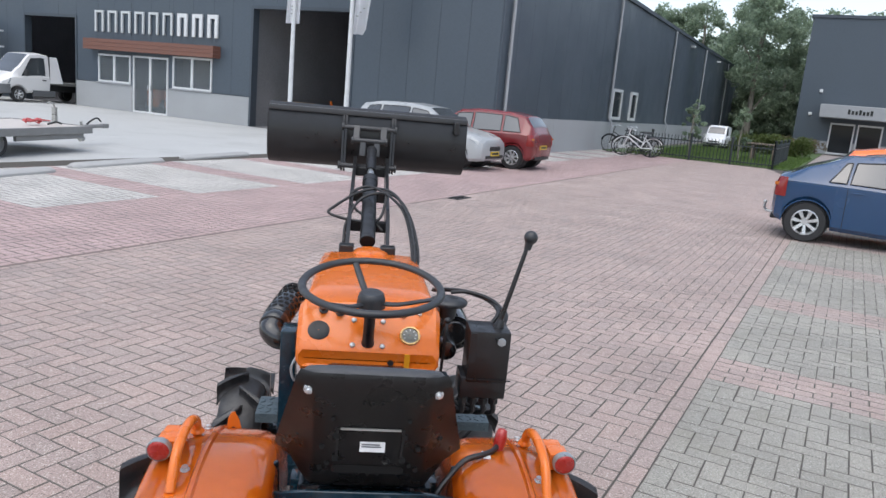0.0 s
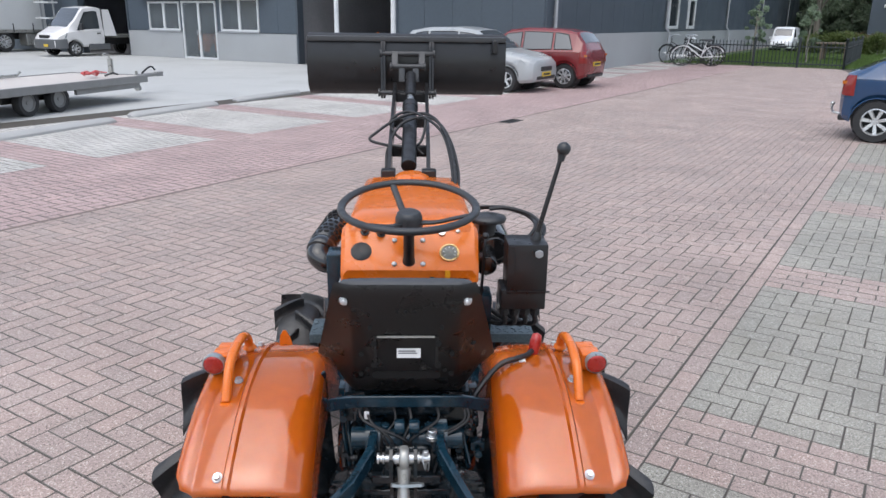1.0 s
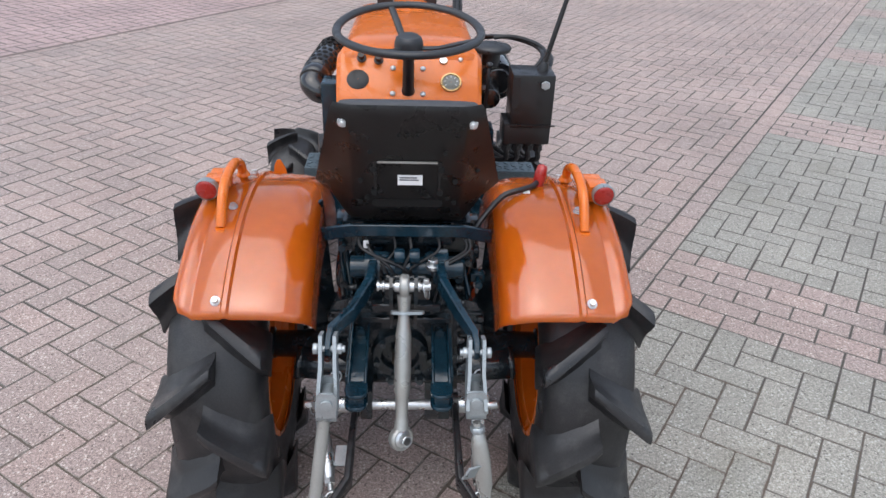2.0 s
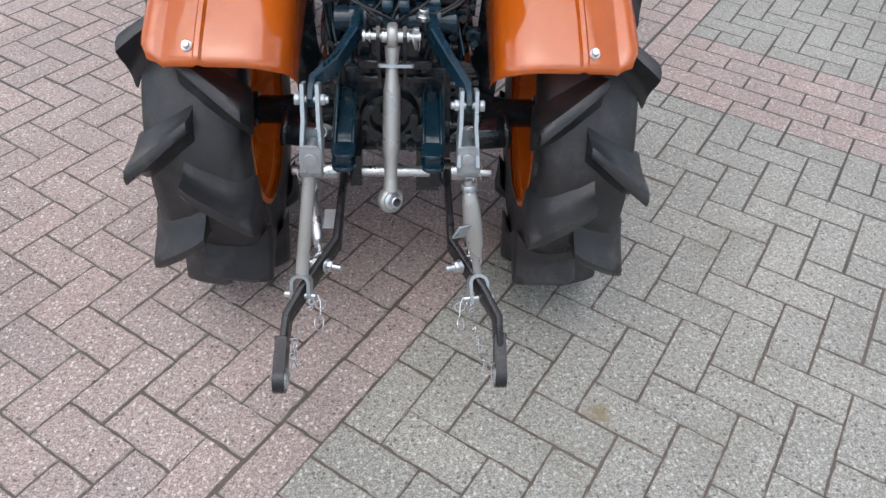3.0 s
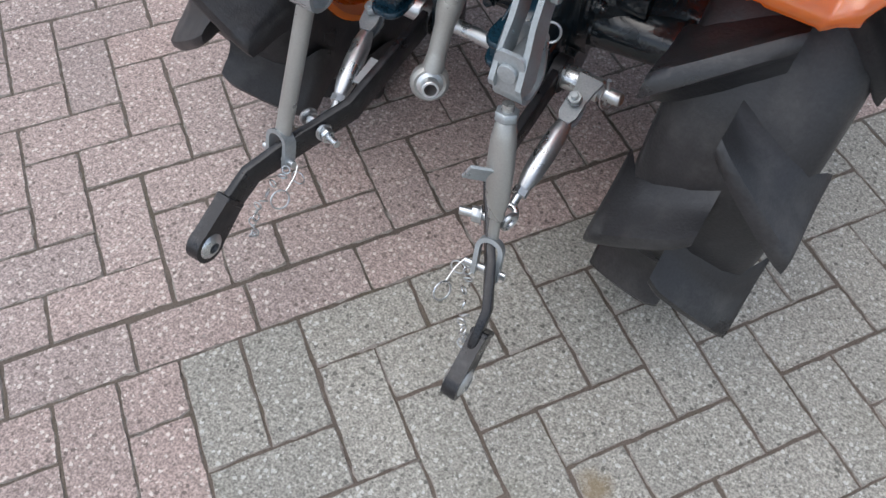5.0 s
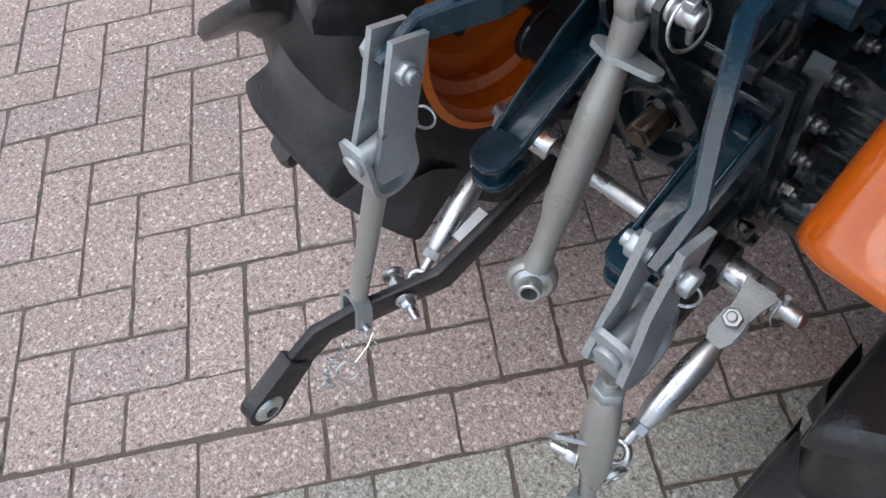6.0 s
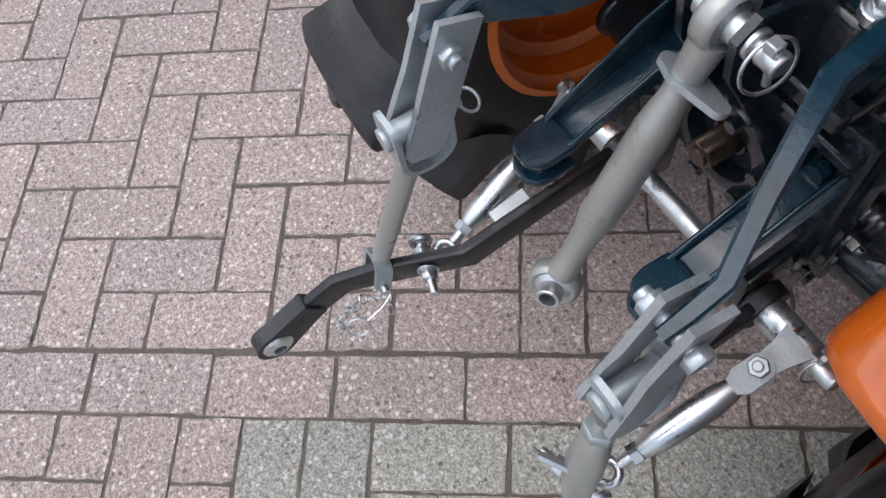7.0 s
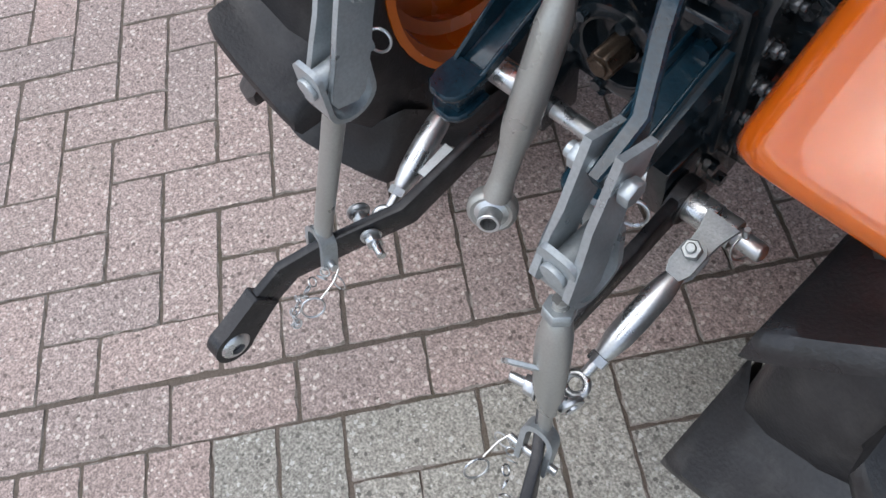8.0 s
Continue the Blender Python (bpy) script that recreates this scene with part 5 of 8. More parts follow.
# dash: a rounded box whose face leans back to the driver
g = bmesh.new()
rings = []
for y, w, zt, zb in ((0.44, 0.190, 0.930, 0.895), (0.432, 0.204, 0.945, 0.888), (0.440, 0.212, 0.962, 0.886), (0.515, 0.214, 1.060, 0.886), (0.535, 0.212, 1.078, 0.888), (0.56, 0.206, 1.082, 0.89)):
    rings.append([(-w, y, zb + 0.02), (-w * 0.95, y, zb), (w * 0.95, y, zb), (w, y, zb + 0.02), (w, y, zt - 0.018), (w * 0.94, y, zt), (-w * 0.94, y, zt), (-w, y, zt - 0.018)])
loft(g, rings)
dash = part("dashboard", g, ORANGE, tractor, "orange dashboard panel with gauges", 35)
DASH_N = Vector((0, -0.80, 0.60)).normalized()


def on_dash(x, t, lift=0.0):
    """A point on the dash's face: t runs from its foot to its top."""
    return Vector((x, 0.440 + 0.075 * t, 0.962 + 0.098 * t)) + DASH_N * lift


def dash_frame(x, t, lift=0.0):
    return Matrix.Translation(on_dash(x, t, lift)) @ DASH_N.to_track_quat("Z", "Y").to_matrix().to_4x4()


g = bmesh.new()
lathe(g, [(0.001, 0.004), (0.029, 0.004), (0.032, 0.002), (0.033, -0.003)], dash_frame(-0.150, 0.38), 32)
part("blank_cap", g, BLACK, dash, "round black blanking cap")
g = bmesh.new()
lathe(g, [(0.024, 0.004), (0.026, 0.010), (0.030, 0.010), (0.032, 0.0), (0.032, -0.004)], dash_frame(0.122, 0.34), 32)
RIMGOLD = grained("yellowed_chrome", (0.52, 0.36, 0.16), 0.3, 0.7, 0, 40, 0.3, 300, 0.1)
gauge = part("gauge", g, RIMGOLD, dash, "round yellow-rimmed gauge")
DIAL = grained("dial_face", (0.09, 0.095, 0.085), 0.35, 0.2, 0.6, 120, 0.6, 500, 0.05)
g = bmesh.new()
lathe(g, [(0.001, 0.006), (0.025, 0.006)], dash_frame(0.122, 0.34), 32)
part("dial", g, DIAL, gauge)
for k in range(7):
    g = bmesh.new()
    a = radians(-30 + 40 * k)
    m = dash_frame(0.122, 0.34) @ Matrix.Translation((0.018 * math.cos(a), 0.018 * math.sin(a), 0.007)) @ Matrix.Rotation(a, 4, "Z")
    plate(g, [(-0.003, -0.0008), (0.003, -0.0008), (0.003, 0.0008), (-0.003, 0.0008)], 0.001, m)
    part("dial_mark", g, WHITE, gauge)
for x, t, r in ((-0.048, 0.02, 0.0085), (0.040, 0.02, 0.0085), (-0.048, 0.70, 0.0085), (0.040, 0.70, 0.0085), (0.150, 0.97, 0.0075)):
    g = bmesh.new()
    lathe(g, [(0.001, 0.007), (r * 0.7, 0.006), (r, 0.003), (r, -0.002)], dash_frame(x, t), 18)
    part("screw", g, CHROME, dash)
for x, t in ((-0.140, 0.95), (-0.090, 0.90)):
    g = bmesh.new()
    lathe(g, [(0.001, 0.034), (0.009, 0.034), (0.011, 0.028), (0.008, 0.018), (0.008, 0.008), (0.014, 0.006), (0.014, -0.002)], dash_frame(x, t), 20)
    part("knob", g, BLACK, dash, "black pull knob")
g = bmesh.new()
lathe(g, [(0.001, 0.004), (0.006, 0.004), (0.006, 0.008), (0.011, 0.008), (0.0125, 0.004), (0.0125, -0.002)], dash_frame(0.100, 0.93), 20)
part("key_switch", g, CHROME, dash, "bright ignition key switch")
g = bmesh.new()
cyl(g, (0.068, 0.438, 0.912), (0.068, 0.430, 0.912), 0.009, n=16)
part("plug", g, BLACK, dash)
YELLOW = grained("ochre_paint", (0.62, 0.26, 0.01), 0.4, 0, 0, 40, 0.1, 300, 0.05)
g = bmesh.new()
box(g, (0.116, 0.429, 0.918), (0.016, 0.004, 0.055))
part("lever_strip", g, YELLOW, dash)
# steering column and wheel
WHEEL_C, WTILT = Vector((-0.002, 0.405, 1.166)), 12.0
g = bmesh.new()
lathe(g, [(0.001, -0.002), (0.019, -0.002), (0.020, 0.004), (0.017, 0.02), (0.016, 0.19), (0.001, 0.19)], Matrix.Translation(on_dash(-0.003, 0.08, -0.006)) @ (WHEEL_C - Vector((0, 0, 0.03)) - on_dash(-0.003, 0.08)).to_track_quat("Z", "Y").to_matrix().to_4x4(), 20)
part("steering_column", g, BLACK, tractor, "black steering column")
wm = Matrix.Translation(WHEEL_C) @ pose(0, 0, 0, WTILT)
g = bmesh.new()
lathe(g, [(0.200 + 0.0125 * math.cos(a), 0.011 * math.sin(a)) for a in np.linspace(0, 2 * math.pi, 12, endpoint=False)], wm, 64, closed=True)
PLASTIC = grained("dark_plastic", (0.028, 0.030, 0.033), 0.42, 0, 0, 25, 0.2, 500, 0.1)
sw = part("steering_wheel", g, PLASTIC, tractor, "black three-spoke steering wheel", 60)
for a in (106, 226, 346):
    g = bmesh.new()
    c, s_ = math.cos(radians(a)), math.sin(radians(a))
    pts = [wm @ Vector((c * r, s_ * r, z)) for r, z in ((0.03, -0.046), (0.08, -0.040), (0.14, -0.020), (0.197, -0.001))]
    sweep(g, smooth_line(pts, 4), rect(0.020, 0.010, 0.003), up=wm.to_3x3() @ Vector((0, 0, 1)))
    part("spoke", g, PLASTIC, sw, smooth=50)
g = bmesh.new()
lathe(g, [(0.001, 0.018), (0.030, 0.016), (0.036, 0.010), (0.040, -0.004), (0.042, -0.032), (0.030, -0.040), (0.001, -0.040)], wm @ Matrix.Translation((0, 0, -0.028)), 32)
part("hub", g, PLASTIC, sw, "black hub cap")

# engine, frame rails and front axle under the hood
g = bmesh.new()
span(g, (-0.155, 0.42, 0.40), (0.155, 1.30, 0.85))
span(g, (-0.120, 0.38, 0.42), (0.120, 0.46, 0.90))
bevel(g, 0.02, 2)
part("engine", g, CAST, tractor, "black engine block under the hood")
g = bmesh.new()
span(g, (-0.46, 1.09, 0.245), (0.46, 1.17, 0.325))
span(g, (-0.10, 1.05, 0.30), (0.10, 1.30, 0.42))
bevel(g, 0.012, 2)
part("front_axle", g, CAST, tractor, "dark cast front axle")
for s in (-1, 1):
    # loader subframe post
    g = bmesh.new()
    span(g, (s * 0.222, 0.56, 0.44), (s * 0.270, 0.66, 0.955 if s < 0 else 0.80))
    bevel(g, 0.006, 2)
    part("subframe_post", g, BLUE, tractor, "blue-grey loader subframe post")
    g = bmesh.new()
    span(g, (s * 0.16, 0.50, 0.42), (s * 0.235, 1.30, 0.50))
    bevel(g, 0.006, 2)
    part("subframe_rail", g, BLUE, tractor, "blue-grey loader subframe rail")
    # tread-plate step
    g = bmesh.new()
    out_ = 0.350 if s < 0 else 0.430
    span(g, (s * 0.270, 0.66, 0.600), (s * out_, 0.80, 0.606))
    span(g, (s * 0.270, 0.655, 0.572), (s * out_, 0.661, 0.606))
    STEP = grained("tread_plate", (0.13, 0.17, 0.19), 0.4, 0.5, 0, 30, 0.2, 300, 0.2)
    st = part("foot_step", g, STEP, tractor, "blue-grey tread plate foot step")
    g = bmesh.new()
    for q in range(3 if s < 0 else 6):
        for w in range(2):
            box(g, (s * (0.285 + 0.026 * q), 0.6545, 0.582 + 0.014 * w), (0.020, 0.0025, 0.004), Euler((0, radians(40 if (q + w) % 2 else -40), 0)).to_matrix())
        for w in range(5):
            box(g, (s * (0.285 + 0.026 * q), 0.675 + 0.026 * w, 0.607), (0.020, 0.005, 0.003), Euler((0, 0, radians(45 if (q + w) % 2 else -45))).to_matrix())
    part("tread", g, STEP, st)
    g = bmesh.new()
    sweep(g, [(s * 0.20, 0.62, 0.52), (s * 0.29, 0.68, 0.585)], rect(0.03, 0.012))
    part("step_strut", g, BLUE, st)

# exhaust with a perforated guard, and air cleaner
g = bmesh.new()
E0, E1 = Vector((-0.266, 0.960, 0.970)), Vector((-0.304, 0.740, 0.935))
cyl(g, E0, E1, 0.046, n=28)
cyl(g, E1, E1 + Vector((-0.006, -0.04, -0.012)), 0.047, 0.045, 28)
tube(g, smooth_line([E1 + Vector((-0.006, -0.03, -0.01)), E1 + Vector((-0.008, -0.052, -0.026)), E1 + Vector((0.020, -0.062, -0.050)), E1 + Vector((0.070, -0.040, -0.056))], 6), 0.039, 20)
bevel(g, 0.003, 1, 60)
GLOSS = grained("gloss_black", (0.010, 0.010, 0.011), 0.16, 0, 0.6, 20, 0.2, 300, 0.05)
exh = part("exhaust", g, GLOSS, tractor, "gloss black exhaust with a perforated guard", 50)
dE = (E1 - E0).normalized()
sE = dE.cross(Vector((0, 0, 1))).normalized()
uE = sE.cross(dE)
RUST = grained("brown_metal", (0.16, 0.055, 0.02), 0.35, 0.4, 0.3, 30, 0.4, 200, 0.2)
# discs on a closed guard: black ones paint hole shade, others brown metal
for k in range(7):
    for q in range(9):
        g = bmesh.new()
        a = radians(20 + 28 * q + (14 if k % 2 else 0))
        n_ = sE * math.cos(a) + uE * math.sin(a)
        c = E0.lerp(E1, (k + 0.6) / 7.4)
        cyl(g, c + n_ * 0.040, c + n_ * 0.0472, 0.0085, n=10)
        part("guard_hole", g, HOLE_SHADE if q < 6 else RUST, exh)
g = bmesh.new()
cyl(g, (0.285, 0.95, 0.945), (0.285, 0.72, 0.930), 0.062, n=32)
cyl(g, (0.285, 0.722, 0.930), (0.285, 0.705, 0.930), 0.066, n=32)
cyl(g, (0.285, 0.705, 0.930), (0.285, 0.698, 0.930), 0.050, 0.044, n=32)
cyl(g, (0.258, 0.71, 0.905), (0.250, 0.60, 0.900), 0.036, n=24)
bevel(g, 0.004, 2)
part("air_cleaner", g, GLOSS, tractor, "black round air cleaner")
g = bmesh.new()
lathe(g, [(0.001, 0.018), (0.035, 0.016), (0.060, 0.008), (0.064, 0.0), (0.060, -0.010), (0.030, -0.016), (0.028, -0.06), (0.001, -0.06)], Matrix.Translation((0.262, 0.72, 1.045)), 32)
part("rain_cap", g, PLASTIC, tractor, "black rain cap", 50)

# loader valve with its long lever
g = bmesh.new()
span(g, (0.300, 0.43, 0.86), (0.424, 0.55, 1.036))
bevel(g, 0.005, 2)
vb = part("valve_box", g, BLACK, tractor, "black loader valve box")
g = bmesh.new()
span(g, (0.284, 0.44, 0.800), (0.425, 0.55, 0.872))
bevel(g, 0.006, 2)
part("valve_body", g, BLACK, vb)
g = bmesh.new()
span(g, (0.300, 0.426, 0.868), (0.434, 0.431, 0.872))
span(g, (0.300, 0.426, 0.93), (0.320, 0.431, 1.03))
part("folded_edge", g, BLACK, vb)
bolt(vb, (0.394, 0.424, 1.008), (0.394, 0.43, 1.008), 0.008, 0.014, ZINC, False, "cover_bolt")
for x in (0.300, 0.332, 0.366, 0.398):
    g = bmesh.new()
    cyl(g, (x, 0.48, 0.80), (x, 0.48, 0.765), 0.013, n=14)
    hexnut(g, (x, 0.48, 0.775), (0, 0, 1), 0.016, 0.016)
    tube(g, smooth_line([(x, 0.48, 0.77), (x + 0.005, 0.50, 0.725), (x - 0.03, 0.56, 0.700), (x - 0.09, 0.62, 0.72)], 5), 0.009, 8)
    part("valve_fitting", g, HOSE, vb)
g = bmesh.new()
L0, L1 = Vector((0.388, 0.49, 1.02)), Vector((0.462, 0.50, 1.335))
tube(g, [L0, L0.lerp(L1, 0.3), L1], [0.009, 0.0078, 0.0065], 12)
lathe(g, [(0.001, 0.0), (0.018, 0.0), (0.016, 0.03), (0.010, 0.05), (0.001, 0.05)], Matrix.Translation(L0 - Vector((0, 0, 0.006))) @ (L1 - L0).to_track_quat("Z", "Y").to_matrix().to_4x4(), 16)
lv = part("control_lever", g, BLACK, tractor, "long black loader lever with a ball knob")
g = bmesh.new()
ball(g, L1 + Vector((0.003, 0, 0.012)), 0.0215, (1, 1, 1.08), 20)
cyl(g, L1 - Vector((0.004, 0, 0.03)), L1, 0.010, 0.014, 14)
part("knob", g, PLASTIC, lv, "round black knob", 60)
for pts, r in (([(0.392, 0.50, 1.03), (0.418, 0.56, 1.055), (0.400, 0.66, 1.075), (0.330, 0.72, 1.085), (0.270, 0.74, 1.075)], 0.007), ([(0.410, 0.52, 1.02), (0.435, 0.60, 1.045), (0.42, 0.70, 1.05), (0.36, 0.78, 1.06), (0.30, 0.86, 1.05), (0.23, 0.95, 1.02)], 0.0075), ([(0.375, 0.53, 1.03), (0.405, 0.58, 1.06), (0.39, 0.70, 1.065), (0.33, 0.80, 1.065), (0.25, 0.90, 1.04)], 0.007)):
    g = bmesh.new()
    tube(g, smooth_line(pts, 6), r, 10)
    part("loader_hose", g, HOSE, tractor, "black hydraulic hose")
g = bmesh.new()
tube(g, smooth_line([(0.222, 0.52, 0.70), (0.228, 0.50, 0.85), (0.232, 0.49, 0.99), (0.236, 0.50, 1.04)], 5), 0.005, 8)
ball(g, (0.236, 0.50, 1.045), 0.011)
part("throttle_lever", g, BLACK, tractor, "thin black throttle lever")
g = bmesh.new()
tube(g, smooth_line([(-0.200, 0.45, 0.93), (-0.222, 0.44, 0.88), (-0.212, 0.44, 0.835), (-0.185, 0.45, 0.83)], 6), 0.004, 8)
part("rod_loop", g, ZINC, tractor)

# ---- front loader: twin boom plates, cylinders and bucket
for s, x in ((-1, -0.098), (1, 0.070)):
    g = bmesh.new()
    plate(g, [(1.15, 0.50), (1.33, 0.48), (1.45, 0.93), (1.62, 1.075), (2.42, 1.285), (2.45, 1.36), (2.38, 1.385), (1.55, 1.175), (1.30, 1.02)], 0.016, Matrix(((0, 0, 1, x), (1, 0, 0, 0), (0, 1, 0, 0), (0, 0, 0, 1))))
    bevel(g, 0.002, 1)
    bp = part("boom_plate", g, BLACK, tractor, "black steel boom plate")
    g = bmesh.new()
    span(g, (x - 0.03, 1.30, 1.00), (x + 0.03, 1.36, 1.10))
    bevel(g, 0.004, 1)
    part("boom_foot", g, BLACK, bp)
for y, z in ((1.62, 1.10), (1.95, 1.19), (2.30, 1.28)):
    g = bmesh.new()
    span(g, (-0.098, y, z), (0.070, y + 0.05, z + 0.05))
    bevel(g, 0.004, 1)
    part("boom_cross", g, BLACK, tractor, "black boom cross member")
g = bmesh.new()
cyl(g, (-0.014, 1.40, 1.10), (-0.014, 2.02, 1.30), 0.033, n=24)
cyl(g, (-0.014, 1.98, 1.285), (-0.014, 2.03, 1.303), 0.038, n=24)
bevel(g, 0.002, 1)
bc = part("tilt_cylinder", g, BLACK, tractor, "black tilt cylinder with a bright rod")
g = bmesh.new()
cyl(g, (-0.014, 2.0, 1.294), (-0.014, 2.22, 1.368), 0.017, n=20)
part("piston_rod", g, CHROME, bc)
g = bmesh.new()
cyl(g, (-0.014, 2.12, 1.335), (-0.014, 2.36, 1.430), 0.026, n=20)
part("rod_eye", g, BLACK, bc)
BUCKET_Y = 2.50
g = bmesh.new()
prof = [(0.06, 1.648), (0.015, 1.632), (0.0, 1.605), (-0.004, 1.48), (0.0, 1.40), (0.018, 1.345), (0.060, 1.312), (0.14, 1.300), (0.40, 1.32), (0.40, 1.312), (0.14, 1.290), (0.055, 1.302), (0.010, 1.338), (-0.010, 1.40), (-0.014, 1.48), (-0.010, 1.610), (0.008, 1.640), (0.06, 1.658)]
loft(g, [[(x, BUCKET_Y + y, z) for y, z in prof] for x in (-0.575, 0.500)])
bevel(g, 0.0015, 1, 60)
bucket = part("bucket", g, BLACK, tractor, "black raised loader bucket seen from behind", 40)
for x in (-0.575, 0.500):
    g = bmesh.new()
    plate(g, [(0.06, 1.645), (0.0, 1.605), (-0.004, 1.44), (0.02, 1.345), (0.10, 1.302), (0.40, 1.316), (0.36, 1.42), (0.12, 1.64)], 0.010, Matrix(((0, 0, 1, x), (1, 0, 0, BUCKET_Y), (0, 1, 0, 0), (0, 0, 0, 1))))
    part("bucket_side", g, BLACK, bucket)
STEEL_EDGE = grained("worn_dark_steel", (0.055, 0.056, 0.058), 0.45, 0.3, 0, 20, 0.2, 300, 0.1)
g = bmesh.new()
span(g, (-0.575, BUCKET_Y - 0.026, 1.612), (0.500, BUCKET_Y + 0.02, 1.642))
bevel(g, 0.004, 2)
part("top_lip", g, STEEL_EDGE, bucket, "grey edge angle along the bucket top")
g = bmesh.new()
span(g, (0.425, BUCKET_Y - 0.060, 1.55), (0.455, BUCKET_Y - 0.015, 1.625))
bevel(g, 0.004, 1)
part("level_tab", g, BLACK, bucket)
for x in (-0.172, -0.158, 0.090, 0.104):
    g = bmesh.new()
    plate(g, [(0.0, 1.62), (-0.03, 1.615), (-0.055, 1.56), (-0.05, 1.40), (-0.075, 1.31), (-0.06, 1.285), (0.0, 1.32)], 0.011, Matrix(((0, 0, 1, x), (1, 0, 0, BUCKET_Y), (0, 1, 0, 0), (0, 0, 0, 1))))
    bevel(g, 0.002, 1)
    part("hook_plate", g, BLACK, bucket)
for y, z, x0, x1, r in ((-0.045, 1.545, -0.175, 0.110, 0.014), (-0.105, 1.475, -0.120, 0.060, 0.014), (-0.075, 1.320, -0.185, 0.118, 0.015)):
    g = bmesh.new()
    cyl(g, (x0, BUCKET_Y + y, z), (x1, BUCKET_Y + y, z), r, n=16)
    for x in (x0, x1):
        cyl(g, (x - 0.006, BUCKET_Y + y, z), (x + 0.006, BUCKET_Y + y, z), r * 1.6, n=16)
    bevel(g, 0.002, 1)
    part("pivot_pin", g, STEEL_EDGE, bucket)
for x in (-0.100, 0.045):
    g = bmesh.new()
    sweep(g, [(x, BUCKET_Y - 0.045, 1.555), (x, BUCKET_Y - 0.110, 1.465)], rect(0.014, 0.036, 0.004), up=(1, 0, 0))
    part("tilt_link", g, STEEL_EDGE, bucket)
for x in (-0.062, 0.012):
    g = bmesh.new()
    sweep(g, [(x, BUCKET_Y - 0.105, 1.480), (x, BUCKET_Y - 0.130, 1.390)], rect(0.013, 0.034, 0.004), up=(1, 0, 0))
    part("rod_link", g, STEEL_EDGE, bucket)
for pts, r in (([(0.16, 1.10, 1.02), (0.175, 1.25, 1.10), (0.15, 1.50, 1.22), (0.095, 1.68, 1.285), (0.02, 1.76, 1.295), (-0.07, 1.74, 1.27), (-0.16, 1.66, 1.215), (-0.19, 1.62, 1.185), (-0.13, 1.60, 1.165), (-0.03, 1.60, 1.15)], 0.007), ([(0.175, 1.12, 1.01), (0.19, 1.28, 1.09), (0.165, 1.50, 1.20), (0.11, 1.66, 1.27), (0.03, 1.72, 1.28), (-0.06, 1.70, 1.24), (-0.11, 1.62, 1.14), (-0.115, 1.55, 1.06)], 0.007), ([(0.15, 1.12, 1.02), (0.165, 1.26, 1.10), (0.14, 1.52, 1.215), (0.08, 1.67, 1.27), (-0.02, 1.78, 1.30), (-0.10, 1.75, 1.26), (-0.075, 1.68, 1.20), (0.0, 1.62, 1.16), (0.05, 1.57, 1.12)], 0.0065), ([(0.06, 1.72, 1.29), (0.055, 1.66, 1.23), (0.03, 1.60, 1.17), (-0.04, 1.58, 1.15)], 0.0065)):
    g = bmesh.new()
    tube(g, smooth_line(pts, 7), r, 10)
    part("boom_hose", g, HOSE, tractor, "black hydraulic hose looped over the boom")
# upper works moved narrower and further back, the front lower, to fit the camera's view
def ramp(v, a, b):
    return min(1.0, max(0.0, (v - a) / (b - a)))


def fit_to_view(x, y, z):
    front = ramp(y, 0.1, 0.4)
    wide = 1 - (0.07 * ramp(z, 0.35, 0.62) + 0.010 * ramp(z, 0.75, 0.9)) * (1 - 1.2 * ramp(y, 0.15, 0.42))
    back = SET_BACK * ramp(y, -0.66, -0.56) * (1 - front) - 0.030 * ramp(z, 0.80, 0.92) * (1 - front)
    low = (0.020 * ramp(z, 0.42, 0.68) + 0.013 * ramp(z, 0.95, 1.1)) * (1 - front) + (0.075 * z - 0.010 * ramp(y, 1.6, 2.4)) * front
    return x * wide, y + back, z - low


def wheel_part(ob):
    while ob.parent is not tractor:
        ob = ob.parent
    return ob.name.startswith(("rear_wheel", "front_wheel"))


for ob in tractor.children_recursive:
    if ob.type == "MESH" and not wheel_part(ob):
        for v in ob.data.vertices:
            v.co = fit_to_view(*v.co)

# ---- vehicles
def paint_of(name, color, rough=0.25):
    return grained(name, color, rough, 0, 0.6, 1.5, 0.04, 40, 0.01, rough_vary=0.05)


ALLOY = grained("wheel_alloy", (0.62, 0.63, 0.64), 0.3, 0.6, 0, 8, 0.08, 60, 0.03)
TRIM = grained("black_trim", (0.018, 0.018, 0.019), 0.5, 0, 0, 6, 0.2, 80, 0.05)
GREYBUMP = grained("grey_plastic", (0.10, 0.105, 0.11), 0.55, 0, 0, 4, 0.12, 80, 0.05)
LENS = material("lamp_lens", (0.30, 0.32, 0.33), 0.06, 0.2, 0.5)
TAIL = material("red_lamp_lens", (0.22, 0.010, 0.009), 0.12, 0, 0.5)
AMBER = material("orange_lamp_lens", (0.45, 0.13, 0.02), 0.15, 0, 0.5)
PLATE = grained("yellow_plate", (0.62, 0.42, 0.03), 0.4, 0, 0, 8, 0.08, 60, 0.02)
TYRE = grained("car_tyre", (0.020, 0.020, 0.021), 0.7, 0, 0, 5, 0.25, 80, 0.1)
CABIN = grained("dark_cabin", (0.02, 0.021, 0.022), 0.7, 0, 0, 6, 0.2, 60, 0.1)


